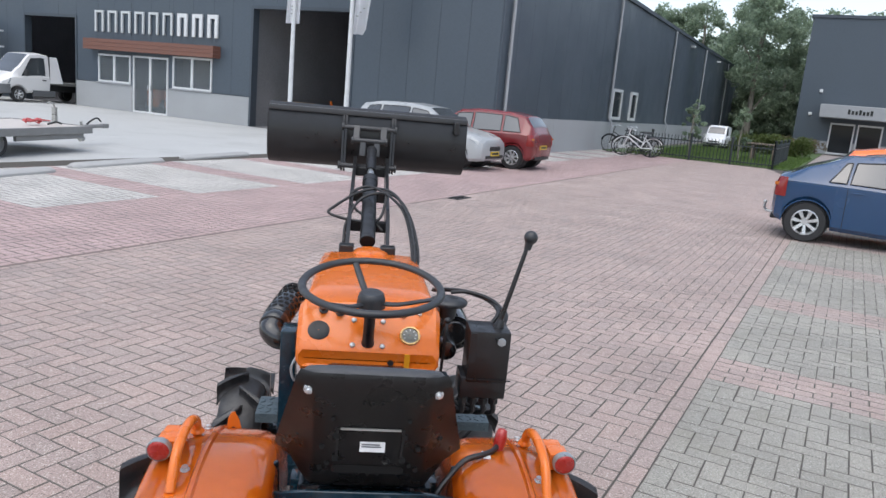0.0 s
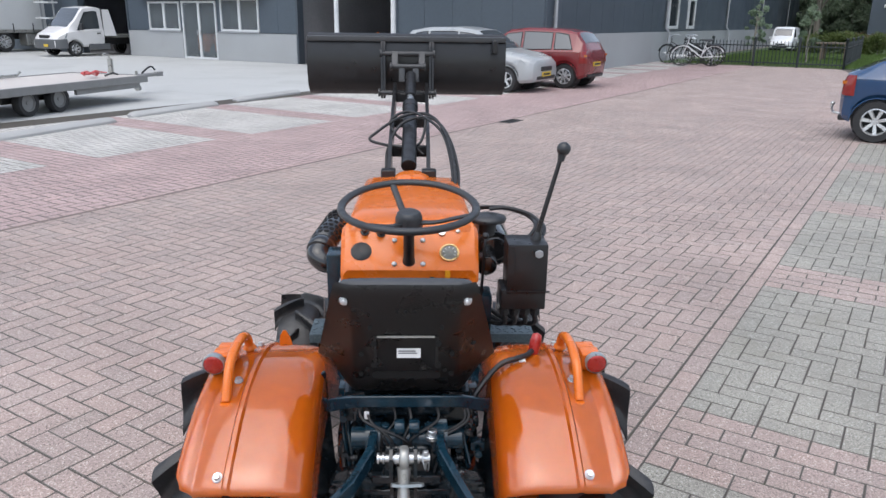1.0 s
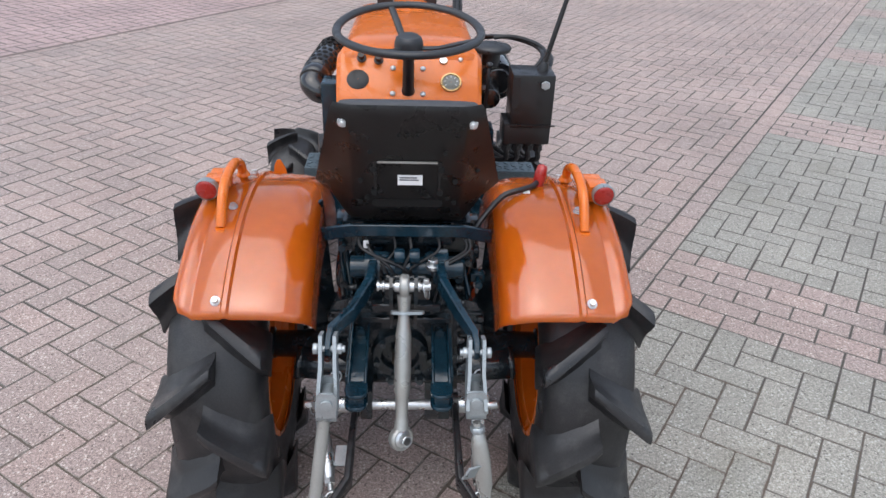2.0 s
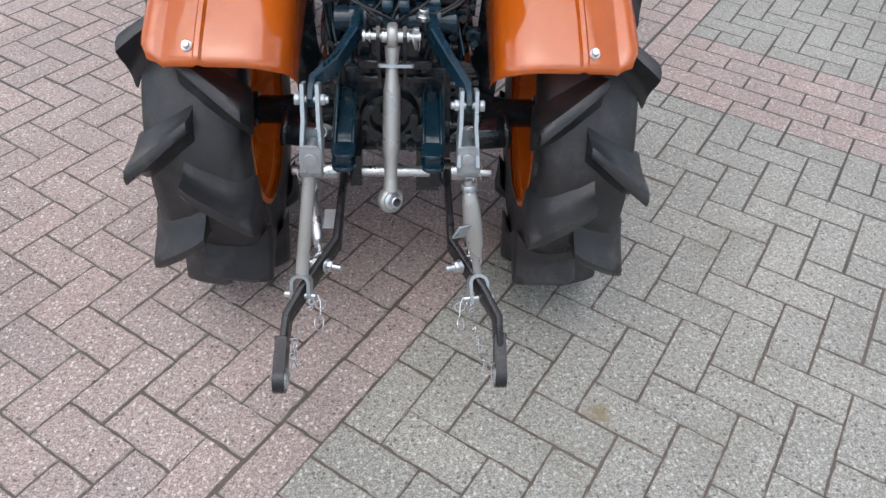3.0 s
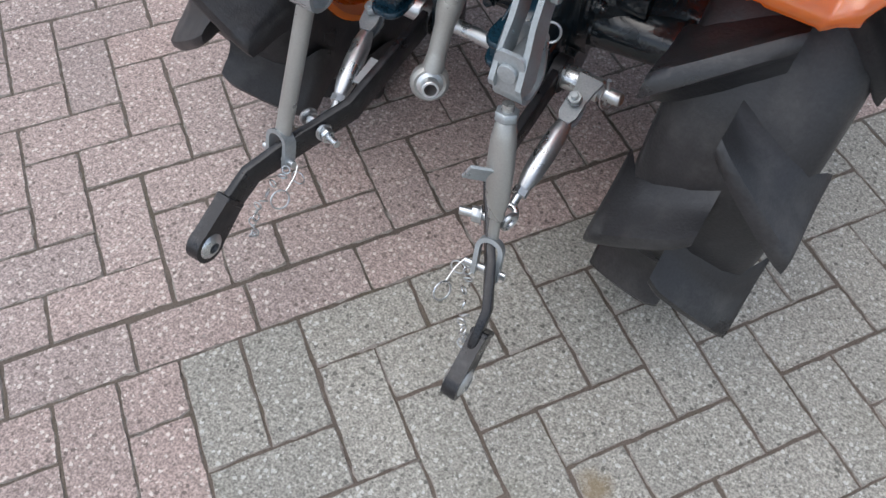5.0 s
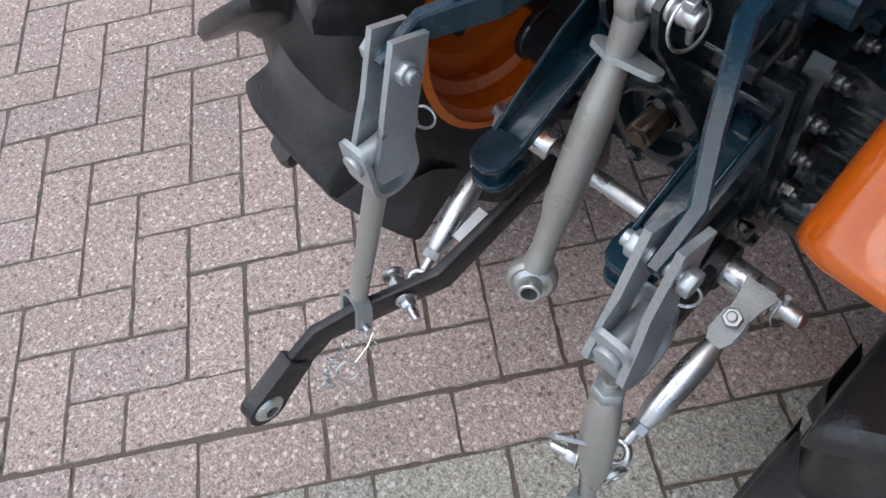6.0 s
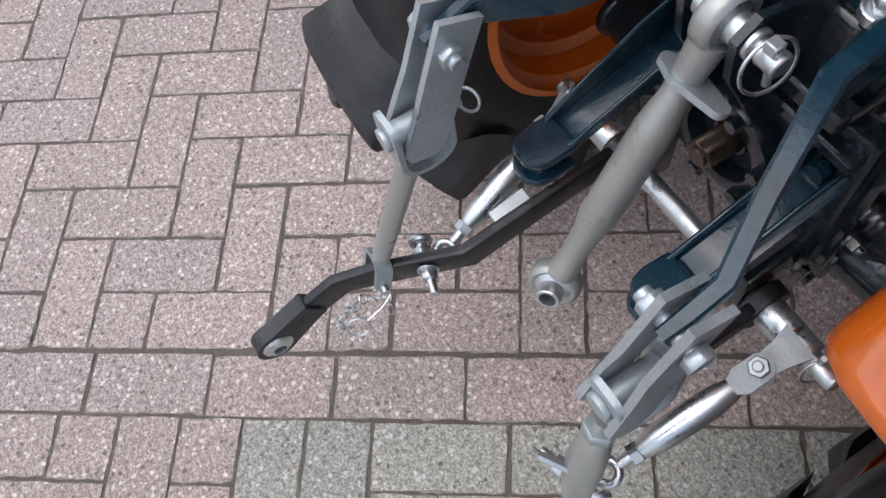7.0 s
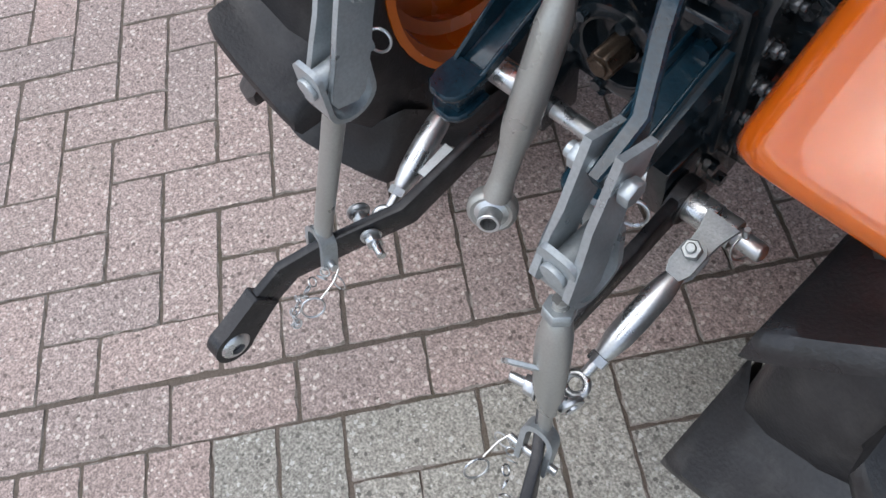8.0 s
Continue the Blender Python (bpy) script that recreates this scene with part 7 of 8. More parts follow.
for y in (0.45, 1.45):
    g = bmesh.new()
    sweep(g, [(-0.6, y, 0.36), (2.6, y + (0.95 - y) * 0.25, 0.36), (3.75, 0.95 + (y - 0.95) * 0.12, 0.38)], rect(0.07, 0.10))
    part("drawbar", g, OLDZINC, bed)
g = bmesh.new()
tube(g, [(3.7, 0.95, 0.40), (4.4, 0.95, 0.40)], 0.045, 10)
box(g, (4.45, 0.95, 0.4), (0.18, 0.1, 0.1))
part("coupling", g, OLDZINC, bed)
g = bmesh.new()
tube(g, smooth_line([(3.85, 0.95, 0.45), (4.02, 0.95, 0.54), (4.2, 0.95, 0.58), (4.32, 0.95, 0.50)], 4), 0.02, 6)
part("handbrake", g, TRIM, bed)
g = bmesh.new()
cyl(g, (3.8, 1.06, 0.12), (3.8, 1.06, 0.5), 0.03)
cyl(g, (3.76, 1.06, 0.13), (3.84, 1.06, 0.13), 0.07, n=14)
part("jockey_wheel", g, GREYSTEEL, bed)
g = bmesh.new()
span(g, (2.62, 0.75, 0.5), (2.69, 0.83, 0.83))
tube(g, smooth_line([(2.65, 0.79, 0.83), (2.62, 0.79, 0.9), (2.52, 0.79, 0.93), (2.46, 0.79, 0.9)], 4), 0.018, 6)
part("winch_post", g, GREYSTEEL, bed)
g = bmesh.new()
tube(g, [(-3.2, 1.7, 0.56), (1.1, 1.7, 0.56), (1.18, 1.7, 0.62)], 0.025, 6)
part("guide_rail", g, GREYSTEEL, bed)
for x in (-0.36, 0.36):
    car_wheel(bed, x, 0.14, 0.235, 0, -1, 0.16)
    car_wheel(bed, x, 1.76, 0.235, 0, 1, 0.16)
g = bmesh.new()
span(g, (-0.7, 0.3, 0.22), (0.7, 1.6, 0.37))
part("axle_frame", g, TRIM, bed)
STRAP = grained("red_webbing", (0.50, 0.09, 0.09), 0.7, 0, 0, 20, 0.2, 200, 0.2)
st = thing("lashing_strap", "red bundled lashing strap lying on the trailer deck", "strap", bed.matrix_basis)
rng = np.random.default_rng(3)
g = bmesh.new()
pts = [(1.75 + 0.32 * math.cos(k * 0.9) * rng.uniform(0.3, 1), 0.5 + 0.14 * math.sin(k * 0.7) * rng.uniform(0.3, 1), 0.535 + 0.10 * abs(math.sin(k * 1.7))) for k in range(22)]
sweep(g, smooth_line(pts, 3), rect(0.05, 0.012))
part("webbing", g, STRAP, st)
g = bmesh.new()
tube(g, smooth_line([(2.1, 0.5, 0.52), (2.25, 0.45, 0.56), (2.4, 0.55, 0.56), (2.5, 0.5, 0.52)], 4), 0.018, 6)
part("hook", g, TRIM, st)

# ---- kerb stones before the parking bays
KERB = grained("grey_kerb_concrete", (0.36, 0.36, 0.35), 0.8, 0, 0, 3, 0.12, 80, 0.3)
kerb = thing("kerb_stone", "long low rounded grey concrete wheel stop", "kerb", GRID @ Matrix.Translation((8.23, 10.60, 0)) @ Matrix.Rotation(radians(9), 4, "Z"), group="wheel stops before the bays")
g = bmesh.new()
prof = [(-0.14, 0.0), (0.14, 0.0), (0.135, 0.035), (0.08, 0.075), (0.0, 0.085), (-0.08, 0.075), (-0.135, 0.035)]
loft(g, [[(x, y * s, z * s) for y, z in prof] for x, s in ((-1.08, 0.45), (-1.0, 0.9), (-0.9, 1.0), (0.9, 1.0), (1.0, 0.9), (1.08, 0.45))])
part("stone", g, KERB, kerb)
for x, y in ((5.62, 9.93), (11.0, 11.10), (3.05, 9.40)):
    copy_thing(kerb, GRID @ Matrix.Translation((x, y, 0)) @ Matrix.Rotation(radians(12 if x < 8 else 8), 4, "Z"))

# ---- channel line and drain
CHANNEL = grained("dark_channel_block", (0.15, 0.118, 0.105), 0.9, 0, 0, 2, 0.3, 100, 0.4)
ch = thing("drain_channel", "dark worn block channel line across the paving", "channel", GRID, kind="structure")
for k in range(32):
    g = bmesh.new()
    span(g, (-1.5 + k * 0.9, 5.215, -0.02), (-1.5 + k * 0.9 + 0.892, 5.26, 0.0015))
    part("channel_block", g, CHANNEL, ch)
drain = thing("drain_grate", "dark iron drain grate set in the channel", "drain", GRID @ Matrix.Translation((-0.98, -0.40, 0)))
for k in range(6):
    g = bmesh.new()
    span(g, (11.47 + k * 0.062, 5.44, -0.01), (11.47 + k * 0.062 + 0.032, 5.60, 0.006))
    part("bar", g, TRIM, drain)
for a, b, c, d in ((11.40, 11.88, 5.40, 5.44), (11.40, 11.88, 5.60, 5.64), (11.40, 11.44, 5.44, 5.60), (11.84, 11.88, 5.44, 5.60)):
    g = bmesh.new()
    span(g, (a, c, -0.01), (b, d, 0.008))
    part("frame", g, TRIM, drain)

# ---- flagpoles
FLAGCLOTH = grained("white_flag_cloth", (0.74, 0.75, 0.77), 0.7, 0, 0, 3, 0.06, 100, 0.1)
for x, y, hang in ((20.0, 16.81, 0), (20.0, 14.5, 1)):
    fp = thing("flagpole", "white flagpole with a limp white flag" if not hang else "white flagpole with a white flag blown aside", "flagpole", FAR @ Matrix.Translation((x, y, 0)), group="flagpoles before the hall")
    g = bmesh.new()
    cyl(g, (0, 0, 0), (0, 0, 6.8), 0.085, 0.06, 14)
    part("pole", g, UPVC, fp)
    g = bmesh.new()
    rows = []
    for k in range(9):
        u = k / 8
        if hang:
            rows.append([(0.10 * math.sin(u * 9 + v * 2), -0.07 - u * 1.05 * (0.35 + 0.65 * v), 3.45 + 2.6 * v - (u * 0.35 if v < 0.4 else 0) + 0.35 * u * (v < 0.1)) for v in (0, 0.2, 0.4, 0.7, 1)])
        else:
            rows.append([(0.06 * math.sin(u * 11 + v * 3), 0.33 - u * 0.62, 3.70 + 2.6 * v) for v in (0, 0.2, 0.4, 0.7, 1)])
    loft(g, rows, closed=False)
    r_ = bmesh.ops.solidify(g, geom=g.faces[:], thickness=0.006)
    fl = part("flag", g, FLAGCLOTH, fp)
    g = bmesh.new()
    for k in range(3):
        box(g, (-0.10, (-0.28 - 0.12 * k) if hang else 0.02, 4.0 + k * 0.12), (0.01, 0.07, 0.03))
    part("flag_print", g, GREYSTEEL, fl, "grey unreadable print as bars")

# ---- in the hall openings
WOOD = grained("pale_pallet_wood", (0.36, 0.25, 0.14), 0.75, 0, 0, 4, 0.2, 60, 0.2)
MACHINE = paint_of("orange_machine_paint", (0.62, 0.15, 0.02))
pallet = thing("wooden_pallet", "rough wooden pallets stacked in the hall opening", "pallet", FAR @ Matrix.Translation((23.6, 19.2, 0)), group="stacked pallets")
for z in (0.0, 0.12):
    for k in range(5 if z else 3):
        g = bmesh.new()
        if z:
            span(g, (0, k * 0.25, z), (1.0, k * 0.25 + 0.14, z + 0.025))
        else:
            span(g, (k * 0.44, 0, 0), (k * 0.44 + 0.11, 1.14, 0.118))
        part("plank", g, WOOD, pallet)
for k in range(1, 7):
    copy_thing(pallet, unscaled(FAR @ Matrix.Translation((23.6 + 0.02 * (k % 2), 19.2 - 0.03 * (k % 3), 0.147 * k))))
for y, z in ((19.55, 0.6), (18.0, 0.95), (17.1, 0.9), (15.95, 1.0)):
    imp = thing("farm_implement", "orange tined farm implement in the dim hall", "implement", FAR @ Matrix.Translation((24.3, y, 0)), group="implements in the hall")
    for a, b in (((-0.3, -0.5, 0), (-0.3, -0.5, z)), ((-0.3, 0.5, 0), (-0.3, 0.5, z)), ((-0.3, -0.5, z), (-0.3, 0.5, z)), ((0.3, 0, 0), (-0.3, 0, z * 1.25)), ((-0.3, -0.5, z * 0.5), (0.3, 0, 0.1))):
        g = bmesh.new()
        tube(g, [a, b], 0.05, 6)
        part("beam", g, MACHINE, imp)
    for k in range(6):
        g = bmesh.new()
        tube(g, smooth_line([(-0.3, -0.45 + k * 0.18, z), (-0.6, -0.45 + k * 0.18, z * 0.8), (-0.7, -0.45 + k * 0.18, 0.1)], 4), 0.018, 5)
        part("tine", g, MACHINE, imp)
for y in (24.85, 25.85):
    mc = thing("mini_tractor", "orange compact tractor hood standing behind the glass door", "tractor", FAR @ Matrix.Translation((22.75, y, 0)))
    g = bmesh.new()
    span(g, (-0.5, -0.4, 0.25), (0.6, 0.4, 1.0))
    bevel(g, 0.12, 3)
    part("hood", g, MACHINE, mc)
    g = bmesh.new()
    span(g, (-0.45, -0.26, 0.12), (0.9, 0.26, 0.25))
    part("frame", g, TRIM, mc)
    for s in (-1, 1):
        car_wheel(mc, -0.2, s * 0.42, 0.3, 5, s, 0.18)

# ---- fence, bikes, crate
IRON = grained("dark_green_iron", (0.022, 0.030, 0.032), 0.5, 0, 0, 5, 0.2, 80, 0.1)
fence = yard(thing("garden_fence", "low dark iron railing round the lawn strip", "fence"), EAST)


def run(a, b, n):
    a, b = Vector(a), Vector(b)
    for z in (0.14, 0.74):
        g = bmesh.new()
        sweep(g, [a + Vector((0, 0, z)), b + Vector((0, 0, z))], rect(0.03, 0.04))
        part("rail", g, IRON, fence)
    for k in range(n + 1):
        p = a + (b - a) * k / n
        g = bmesh.new()
        if k % 12 == 0:
            cyl(g, p, p + Vector((0, 0, 0.98)), 0.045, n=8)
            ball(g, p + Vector((0, 0, 1.0)), 0.06, n=8)
            part("post", g, IRON, fence)
        else:
            cyl(g, p + Vector((0, 0, 0.05)), p + Vector((0, 0, 0.86)), 0.014, n=5)
            cyl(g, p + Vector((0, 0, 0.86)), p + Vector((0, 0, 0.93)), 0.02, 0.002, n=5)
            part("bar", g, IRON, fence)


run((32.2, 3.35, 0), (32.2, 8.75, 0), 43)
run((32.2, 3.35, 0), (40, 3.45, 0), 36)
BIKEWHITE = paint_of("white_bike_paint", (0.70, 0.72, 0.72))
BIKEDARK = paint_of("dark_bike_paint", (0.03, 0.035, 0.04))


def bike(label, mat, m):
    b = thing("bicycle", label, "bicycle", m, group="bicycles by the hall wall")
    for x in (0.0, 1.08):
        g = bmesh.new()
        tube(g, [(x + 0.34 * math.cos(q), 0, 0.345 + 0.34 * math.sin(q)) for q in [2 * math.pi * k / 24 for k in range(24)]], 0.018, 6, up=(0, 1, 0), loop=True)
        w = part("wheel", g, TYRE, b)
        g = bmesh.new()
        for k in range(12):
            q = 2 * math.pi * k / 12
            cyl(g, (x, 0, 0.345), (x + 0.325 * math.cos(q), 0, 0.345 + 0.325 * math.sin(q)), 0.004, n=4)
        cyl(g, (x, -0.04, 0.345), (x, 0.04, 0.345), 0.02, n=8)
        part("spokes", g, CHROME, w)
        g = bmesh.new()
        sweep(g, [(x + 0.37 * math.cos(q), 0, 0.345 + 0.37 * math.sin(q)) for q in [math.pi * (0.1 + 0.75 * k / 10) for k in range(11)]], rect(0.05, 0.006), up=(0, 1, 0))
        part("mudguard", g, mat, b)
    g = bmesh.new()
    for a, c in (((1.08, 0, 0.345), (0.92, 0, 0.86)), ((0.93, 0, 0.72), (0.42, 0, 0.32)), ((0.92, 0, 0.82), (0.34, 0, 0.52)), ((0.42, 0, 0.32), (0.28, 0, 0.86)), ((0.0, 0, 0.345), (0.42, 0, 0.32)), ((0.0, 0, 0.345), (0.32, 0, 0.72)), ((0.92, 0, 0.86), (0.90, 0, 1.04))):
        cyl(g, a, c, 0.019, n=7)
    part("frame", g, mat, b)
    g = bmesh.new()
    tube(g, smooth_line([(0.72, -0.28, 1.02), (0.88, -0.24, 1.06), (0.91, 0, 1.05), (0.88, 0.24, 1.06), (0.72, 0.28, 1.02)], 4), 0.014, 6)
    part("handlebar", g, CHROME, b)
    g = bmesh.new()
    loft(g, [[(0.13, y * 0.11, z) for y, z in ((-1, 0.9), (1, 0.9), (0.8, 0.94), (-0.8, 0.94))], [(0.42, y * 0.03, z) for y, z in ((-1, 0.9), (1, 0.9), (0.8, 0.93), (-0.8, 0.93))]])
    part("saddle", g, TRIM, b)
    g = bmesh.new()
    span(g, (-0.22, -0.07, 0.74), (0.24, 0.07, 0.755))
    tube(g, [(-0.18, 0.06, 0.74), (0, 0.07, 0.345)], 0.008, 5)
    part("carrier", g, TRIM, b)
    return b


bike("white step-through bicycle standing by the hall wall", BIKEWHITE, EAST @ Matrix.Translation((30.8, 7.5, 0)) @ Matrix.Rotation(radians(112), 4, "Z") @ Matrix.Rotation(radians(-10), 4, "X"))
for k, (x, y, q) in enumerate(((31.2, 7.7, 105), (31.6, 7.6, 98), (31.4, 8.3, 80))):
    bike("dark bicycle leaning among others by the hall wall", BIKEDARK, EAST @ Matrix.Translation((x, y, 0)) @ Matrix.Rotation(radians(q), 4, "Z") @ Matrix.Rotation(radians(-8), 4, "X"))
crate = yard(thing("wooden_table", "weathered wooden garden table and bench block", "table"), EAST)
OLDWOOD = grained("weathered_wood", (0.16, 0.125, 0.095), 0.8, 0, 0, 3, 0.25, 40, 0.2)
for k in range(4):
    g = bmesh.new()
    span(g, (38.0 + k * 0.24, 3.6, 0.72), (38.0 + k * 0.24 + 0.22, 5.0, 0.78))
    part("plank", g, OLDWOOD, crate)
for x, y in ((38.05, 3.8), (38.8, 3.8), (38.05, 4.7), (38.8, 4.7)):
    g = bmesh.new()
    span(g, (x, y, 0.02), (x + 0.1, y + 0.12, 0.72))
    part("leg", g, OLDWOOD, crate)

# ---- plants
def leaf_material(name, a, b):
    mat = material(name, a, 0.6)
    n, l = mat.node_tree.nodes, mat.node_tree.links
    geo = n.new("ShaderNodeNewGeometry")
    t = n.new("ShaderNodeTexNoise")
    t.inputs["Scale"].default_value = 0.7
    l.new(geo.outputs["Position"], t.inputs["Vector"])
    add = n.new("ShaderNodeMath")
    add.operation = "MULTIPLY_ADD"
    add.inputs[1].default_value = 0.6
    l.new(geo.outputs["Random Per Island"], add.inputs[0])
    sh = n.new("ShaderNodeMath")
    sh.operation = "SUBTRACT"
    sh.inputs[1].default_value = 0.25
    l.new(t.outputs[0], sh.inputs[0])
    l.new(sh.outputs[0], add.inputs[2])
    mix = n.new("ShaderNodeMix")
    mix.data_type = "RGBA"
    mix.inputs[6].default_value, mix.inputs[7].default_value = (*a, 1), (*b, 1)
    l.new(add.outputs[0], mix.inputs[0])
    bs = n["Principled BSDF"]
    l.new(mix.outputs[2], bs.inputs["Base Color"])
    tr = n.new("ShaderNodeBsdfTranslucent")
    l.new(mix.outputs[2], tr.inputs["Color"])
    ms = n.new("ShaderNodeMixShader")
    ms.inputs[0].default_value = 0.55
    l.new(bs.outputs[0], ms.inputs[1])
    l.new(tr.outputs[0], ms.inputs[2])
    l.new(ms.outputs[0], n["Material Output"].inputs["Surface"])
    return mat


# leaf colours paled to mix in haze and lift the crowns' shade
LEAF = leaf_material("haze_paled_leaves", (0.155, 0.215, 0.150), (0.34, 0.42, 0.29))
HEDGE = leaf_material("hedge_leaves", (0.05, 0.085, 0.022), (0.16, 0.20, 0.06))
SHRUB = leaf_material("reddish_shrub_leaves", (0.10, 0.075, 0.04), (0.16, 0.12, 0.07))
BLADE = leaf_material("grass_blades", (0.07, 0.13, 0.03), (0.17, 0.25, 0.07))
BARK = grained("pale_bark", (0.24, 0.22, 0.18), 0.85, 0, 0, 4, 0.25, 40, 0.6)


def leaves(centres, radii, count, size, rng, squash=1.0):
    """Small folded leaf quads scattered over clumps, as one mesh's lists."""
    c = np.repeat(np.asarray(centres), count, axis=0)
    r = np.repeat(np.asarray(radii), count)[:, None]
    d = rng.normal(size=c.shape)
    d /= np.linalg.norm(d, axis=1)[:, None]
    p = c + d * r * rng.uniform(0.45, 1.05, (len(c), 1)) * np.array([1, 1, squash])
    u = rng.normal(size=c.shape)
    u /= np.linalg.norm(u, axis=1)[:, None]
    v = np.cross(u, rng.normal(size=c.shape))
    v /= np.linalg.norm(v, axis=1)[:, None]
    s = size * rng.uniform(0.6, 1.3, (len(c), 1))
    w = np.stack([p - u * s, p + v * s * 0.5, p + u * s, p - v * s * 0.5], axis=1).reshape(-1, 3)
    return w


def crown(name, w, mat, parent, label=""):
    me = bpy.data.meshes.new(name)
    n = len(w) // 4
    me.from_pydata(w.tolist(), [], np.arange(4 * n).reshape(-1, 4).tolist())
    me.materials.append(mat)
    ob = new(name, me)
    ob.parent = parent
    if label:
        ob["label"] = label
    return ob


def tree(x, y, h, wide, seed, low=0.25, label="tall leafy green tree behind the buildings", leaf=0.15, clumps=75, count=150):
    rng = np.random.default_rng(seed)
    t = thing("tree", label, "tree", EAST @ Matrix.Translation((x, y, 0)), group="trees behind the yard")
    g = bmesh.new()
    line = smooth_line([(0, 0, 0), (0.1 * wide * rng.normal() * 0.3, 0.05, h * 0.35), (0.15 * rng.normal(), 0.15 * rng.normal(), h * 0.7), (0, 0, h * 0.95)], 4)
    r0 = 0.022 * h
    tube(g, line, [r0 * (1 - 0.9 * k / (len(line) - 1)) for k in range(len(line))], 8, up=(1, 0, 0))
    part("trunk", g, BARK, t)
    cs, rs = [], []
    for k in range(clumps):
        f = rng.uniform(low, 1.0)
        prof = math.sin(math.pi * min(1, (f - low) / (1 - low) * 0.80 + 0.17)) ** 0.7
        a, q = rng.uniform(0, 2 * math.pi), math.sqrt(rng.uniform(0.1, 1))
        cs.append((math.cos(a) * q * wide * prof, math.sin(a) * q * wide * prof, f * h))
        rs.append(wide * rng.uniform(0.16, 0.34))
        if k % 8 == 0:
            g = bmesh.new()
            z0 = max(0.2, f - 0.22) * h
            tube(g, smooth_line([(0, 0, z0), (cs[-1][0] * 0.5, cs[-1][1] * 0.5, z0 + (f * h - z0) * 0.6), cs[-1]], 3), [r0 * 0.35 * (1 - 0.12 * j) for j in range(7)], 5, up=(1, 0, 0))
            part("limb", g, BARK, t)
    crown("crown", leaves(cs, rs, count, leaf, rng, 0.8), LEAF, t)
    return t


for k, (x, y, h, w_, low) in enumerate(((84, 24, 13.4, 3.5, 0.1), (83, 19.5, 13.0, 3.2, 0.12), (85, 28.5, 13.2, 3.4, 0.1), (88, 21.8, 14.2, 3.4, 0.1), (82, 15.6, 14.0, 3.3, 0.1), (67, 8.5, 12.6, 3.0, 0.36), (81, 11.4, 13.8, 3.4, 0.05), (82, 7.6, 13.6, 3.4, 0.05), (87, 4, 14, 3.4, 0.1), (87, 0.5, 13.6, 3.2, 0.1), (88, -3, 14, 3.4, 0.1), (86, 12.4, 14, 3.6, 0.05), (84, 17.6, 13.6, 3.6, 0.05), (82, 25, 12.2, 3.4, 0.1), (79, 13.2, 6.5, 3.0, 0.04), (74, 9.3, 5.0, 2.4, 0.04), (73, 6.6, 4.6, 2.2, 0.04), (88, 9.6, 9, 3.6, 0.03), (88, 14.5, 9, 3.6, 0.03), (89, 6.0, 9, 3.6, 0.03))):
    tree(x, y, h * 0.93, w_, 40 + k, low)
for x, y, h, w_ in ((34.0, 6.7, 2.4, 0.42), (36.0, 5.05, 2.2, 0.42)):
    tree(x, y, h, w_, 5 + int(x), 0.3, "young slender sapling on the lawn", 0.06, 26, 46)
rng = np.random.default_rng(12)
hd = yard(thing("hedge", "clipped green hedge beyond the lawn", "hedge"), EAST)
cs = [(46 + rng.uniform(-0.3, 0.3), 2.9 + 0.16 * k + rng.uniform(-0.1, 0.1), rng.uniform(0.2, 1.0)) for k in range(24) for _ in range(6)]
crown("foliage", leaves(cs, [0.26] * len(cs), 60, 0.06, rng), HEDGE, hd)
g = bmesh.new()
for k in range(8):
    tube(g, [(46, 3.1 + k * 0.5, 0), (46.1, 3.15 + k * 0.5, 0.9)], 0.03, 5, up=(1, 0, 0))
part("stems", g, BARK, hd)
for x, y in ((58.5, 4.6), (58.2, 3.6), (52, 4.2)):
    sb = yard(thing("shrub", "low reddish-green shrub before the building", "shrub"), EAST)
    cs = [(x + rng.normal(0, 0.5), y + rng.normal(0, 0.5), rng.uniform(0.15, 0.8)) for _ in range(22)]
    crown("foliage", leaves(cs, [0.3] * 22, 60, 0.08, rng), SHRUB, sb)
    g = bmesh.new()
    tube(g, [(x, y, -0.02), (x, y, 0.5)], 0.04, 5, up=(1, 0, 0))
    part("stem", g, BARK, sb)
n = 15000
p = np.stack([rng.uniform(32.45, 48, n), rng.uniform(2.7, 8.9, n), np.full(n, 0.02)], axis=1)
a = rng.uniform(0, 2 * math.pi, n)
s = np.stack([np.cos(a) * 0.02, np.sin(a) * 0.02, np.zeros(n)], axis=1)
tip = np.stack([rng.normal(0, 0.03, n), rng.normal(0, 0.03, n), rng.uniform(0.05, 0.13, n)], axis=1)
w = np.stack([p - s, p + s, p + tip + s * 0.2, p + tip - s * 0.2], axis=1).reshape(-1, 3)
tagged(yard(crown("grass", w, BLADE, None), EAST), "short green lawn grass", "grass", kind="stuff")

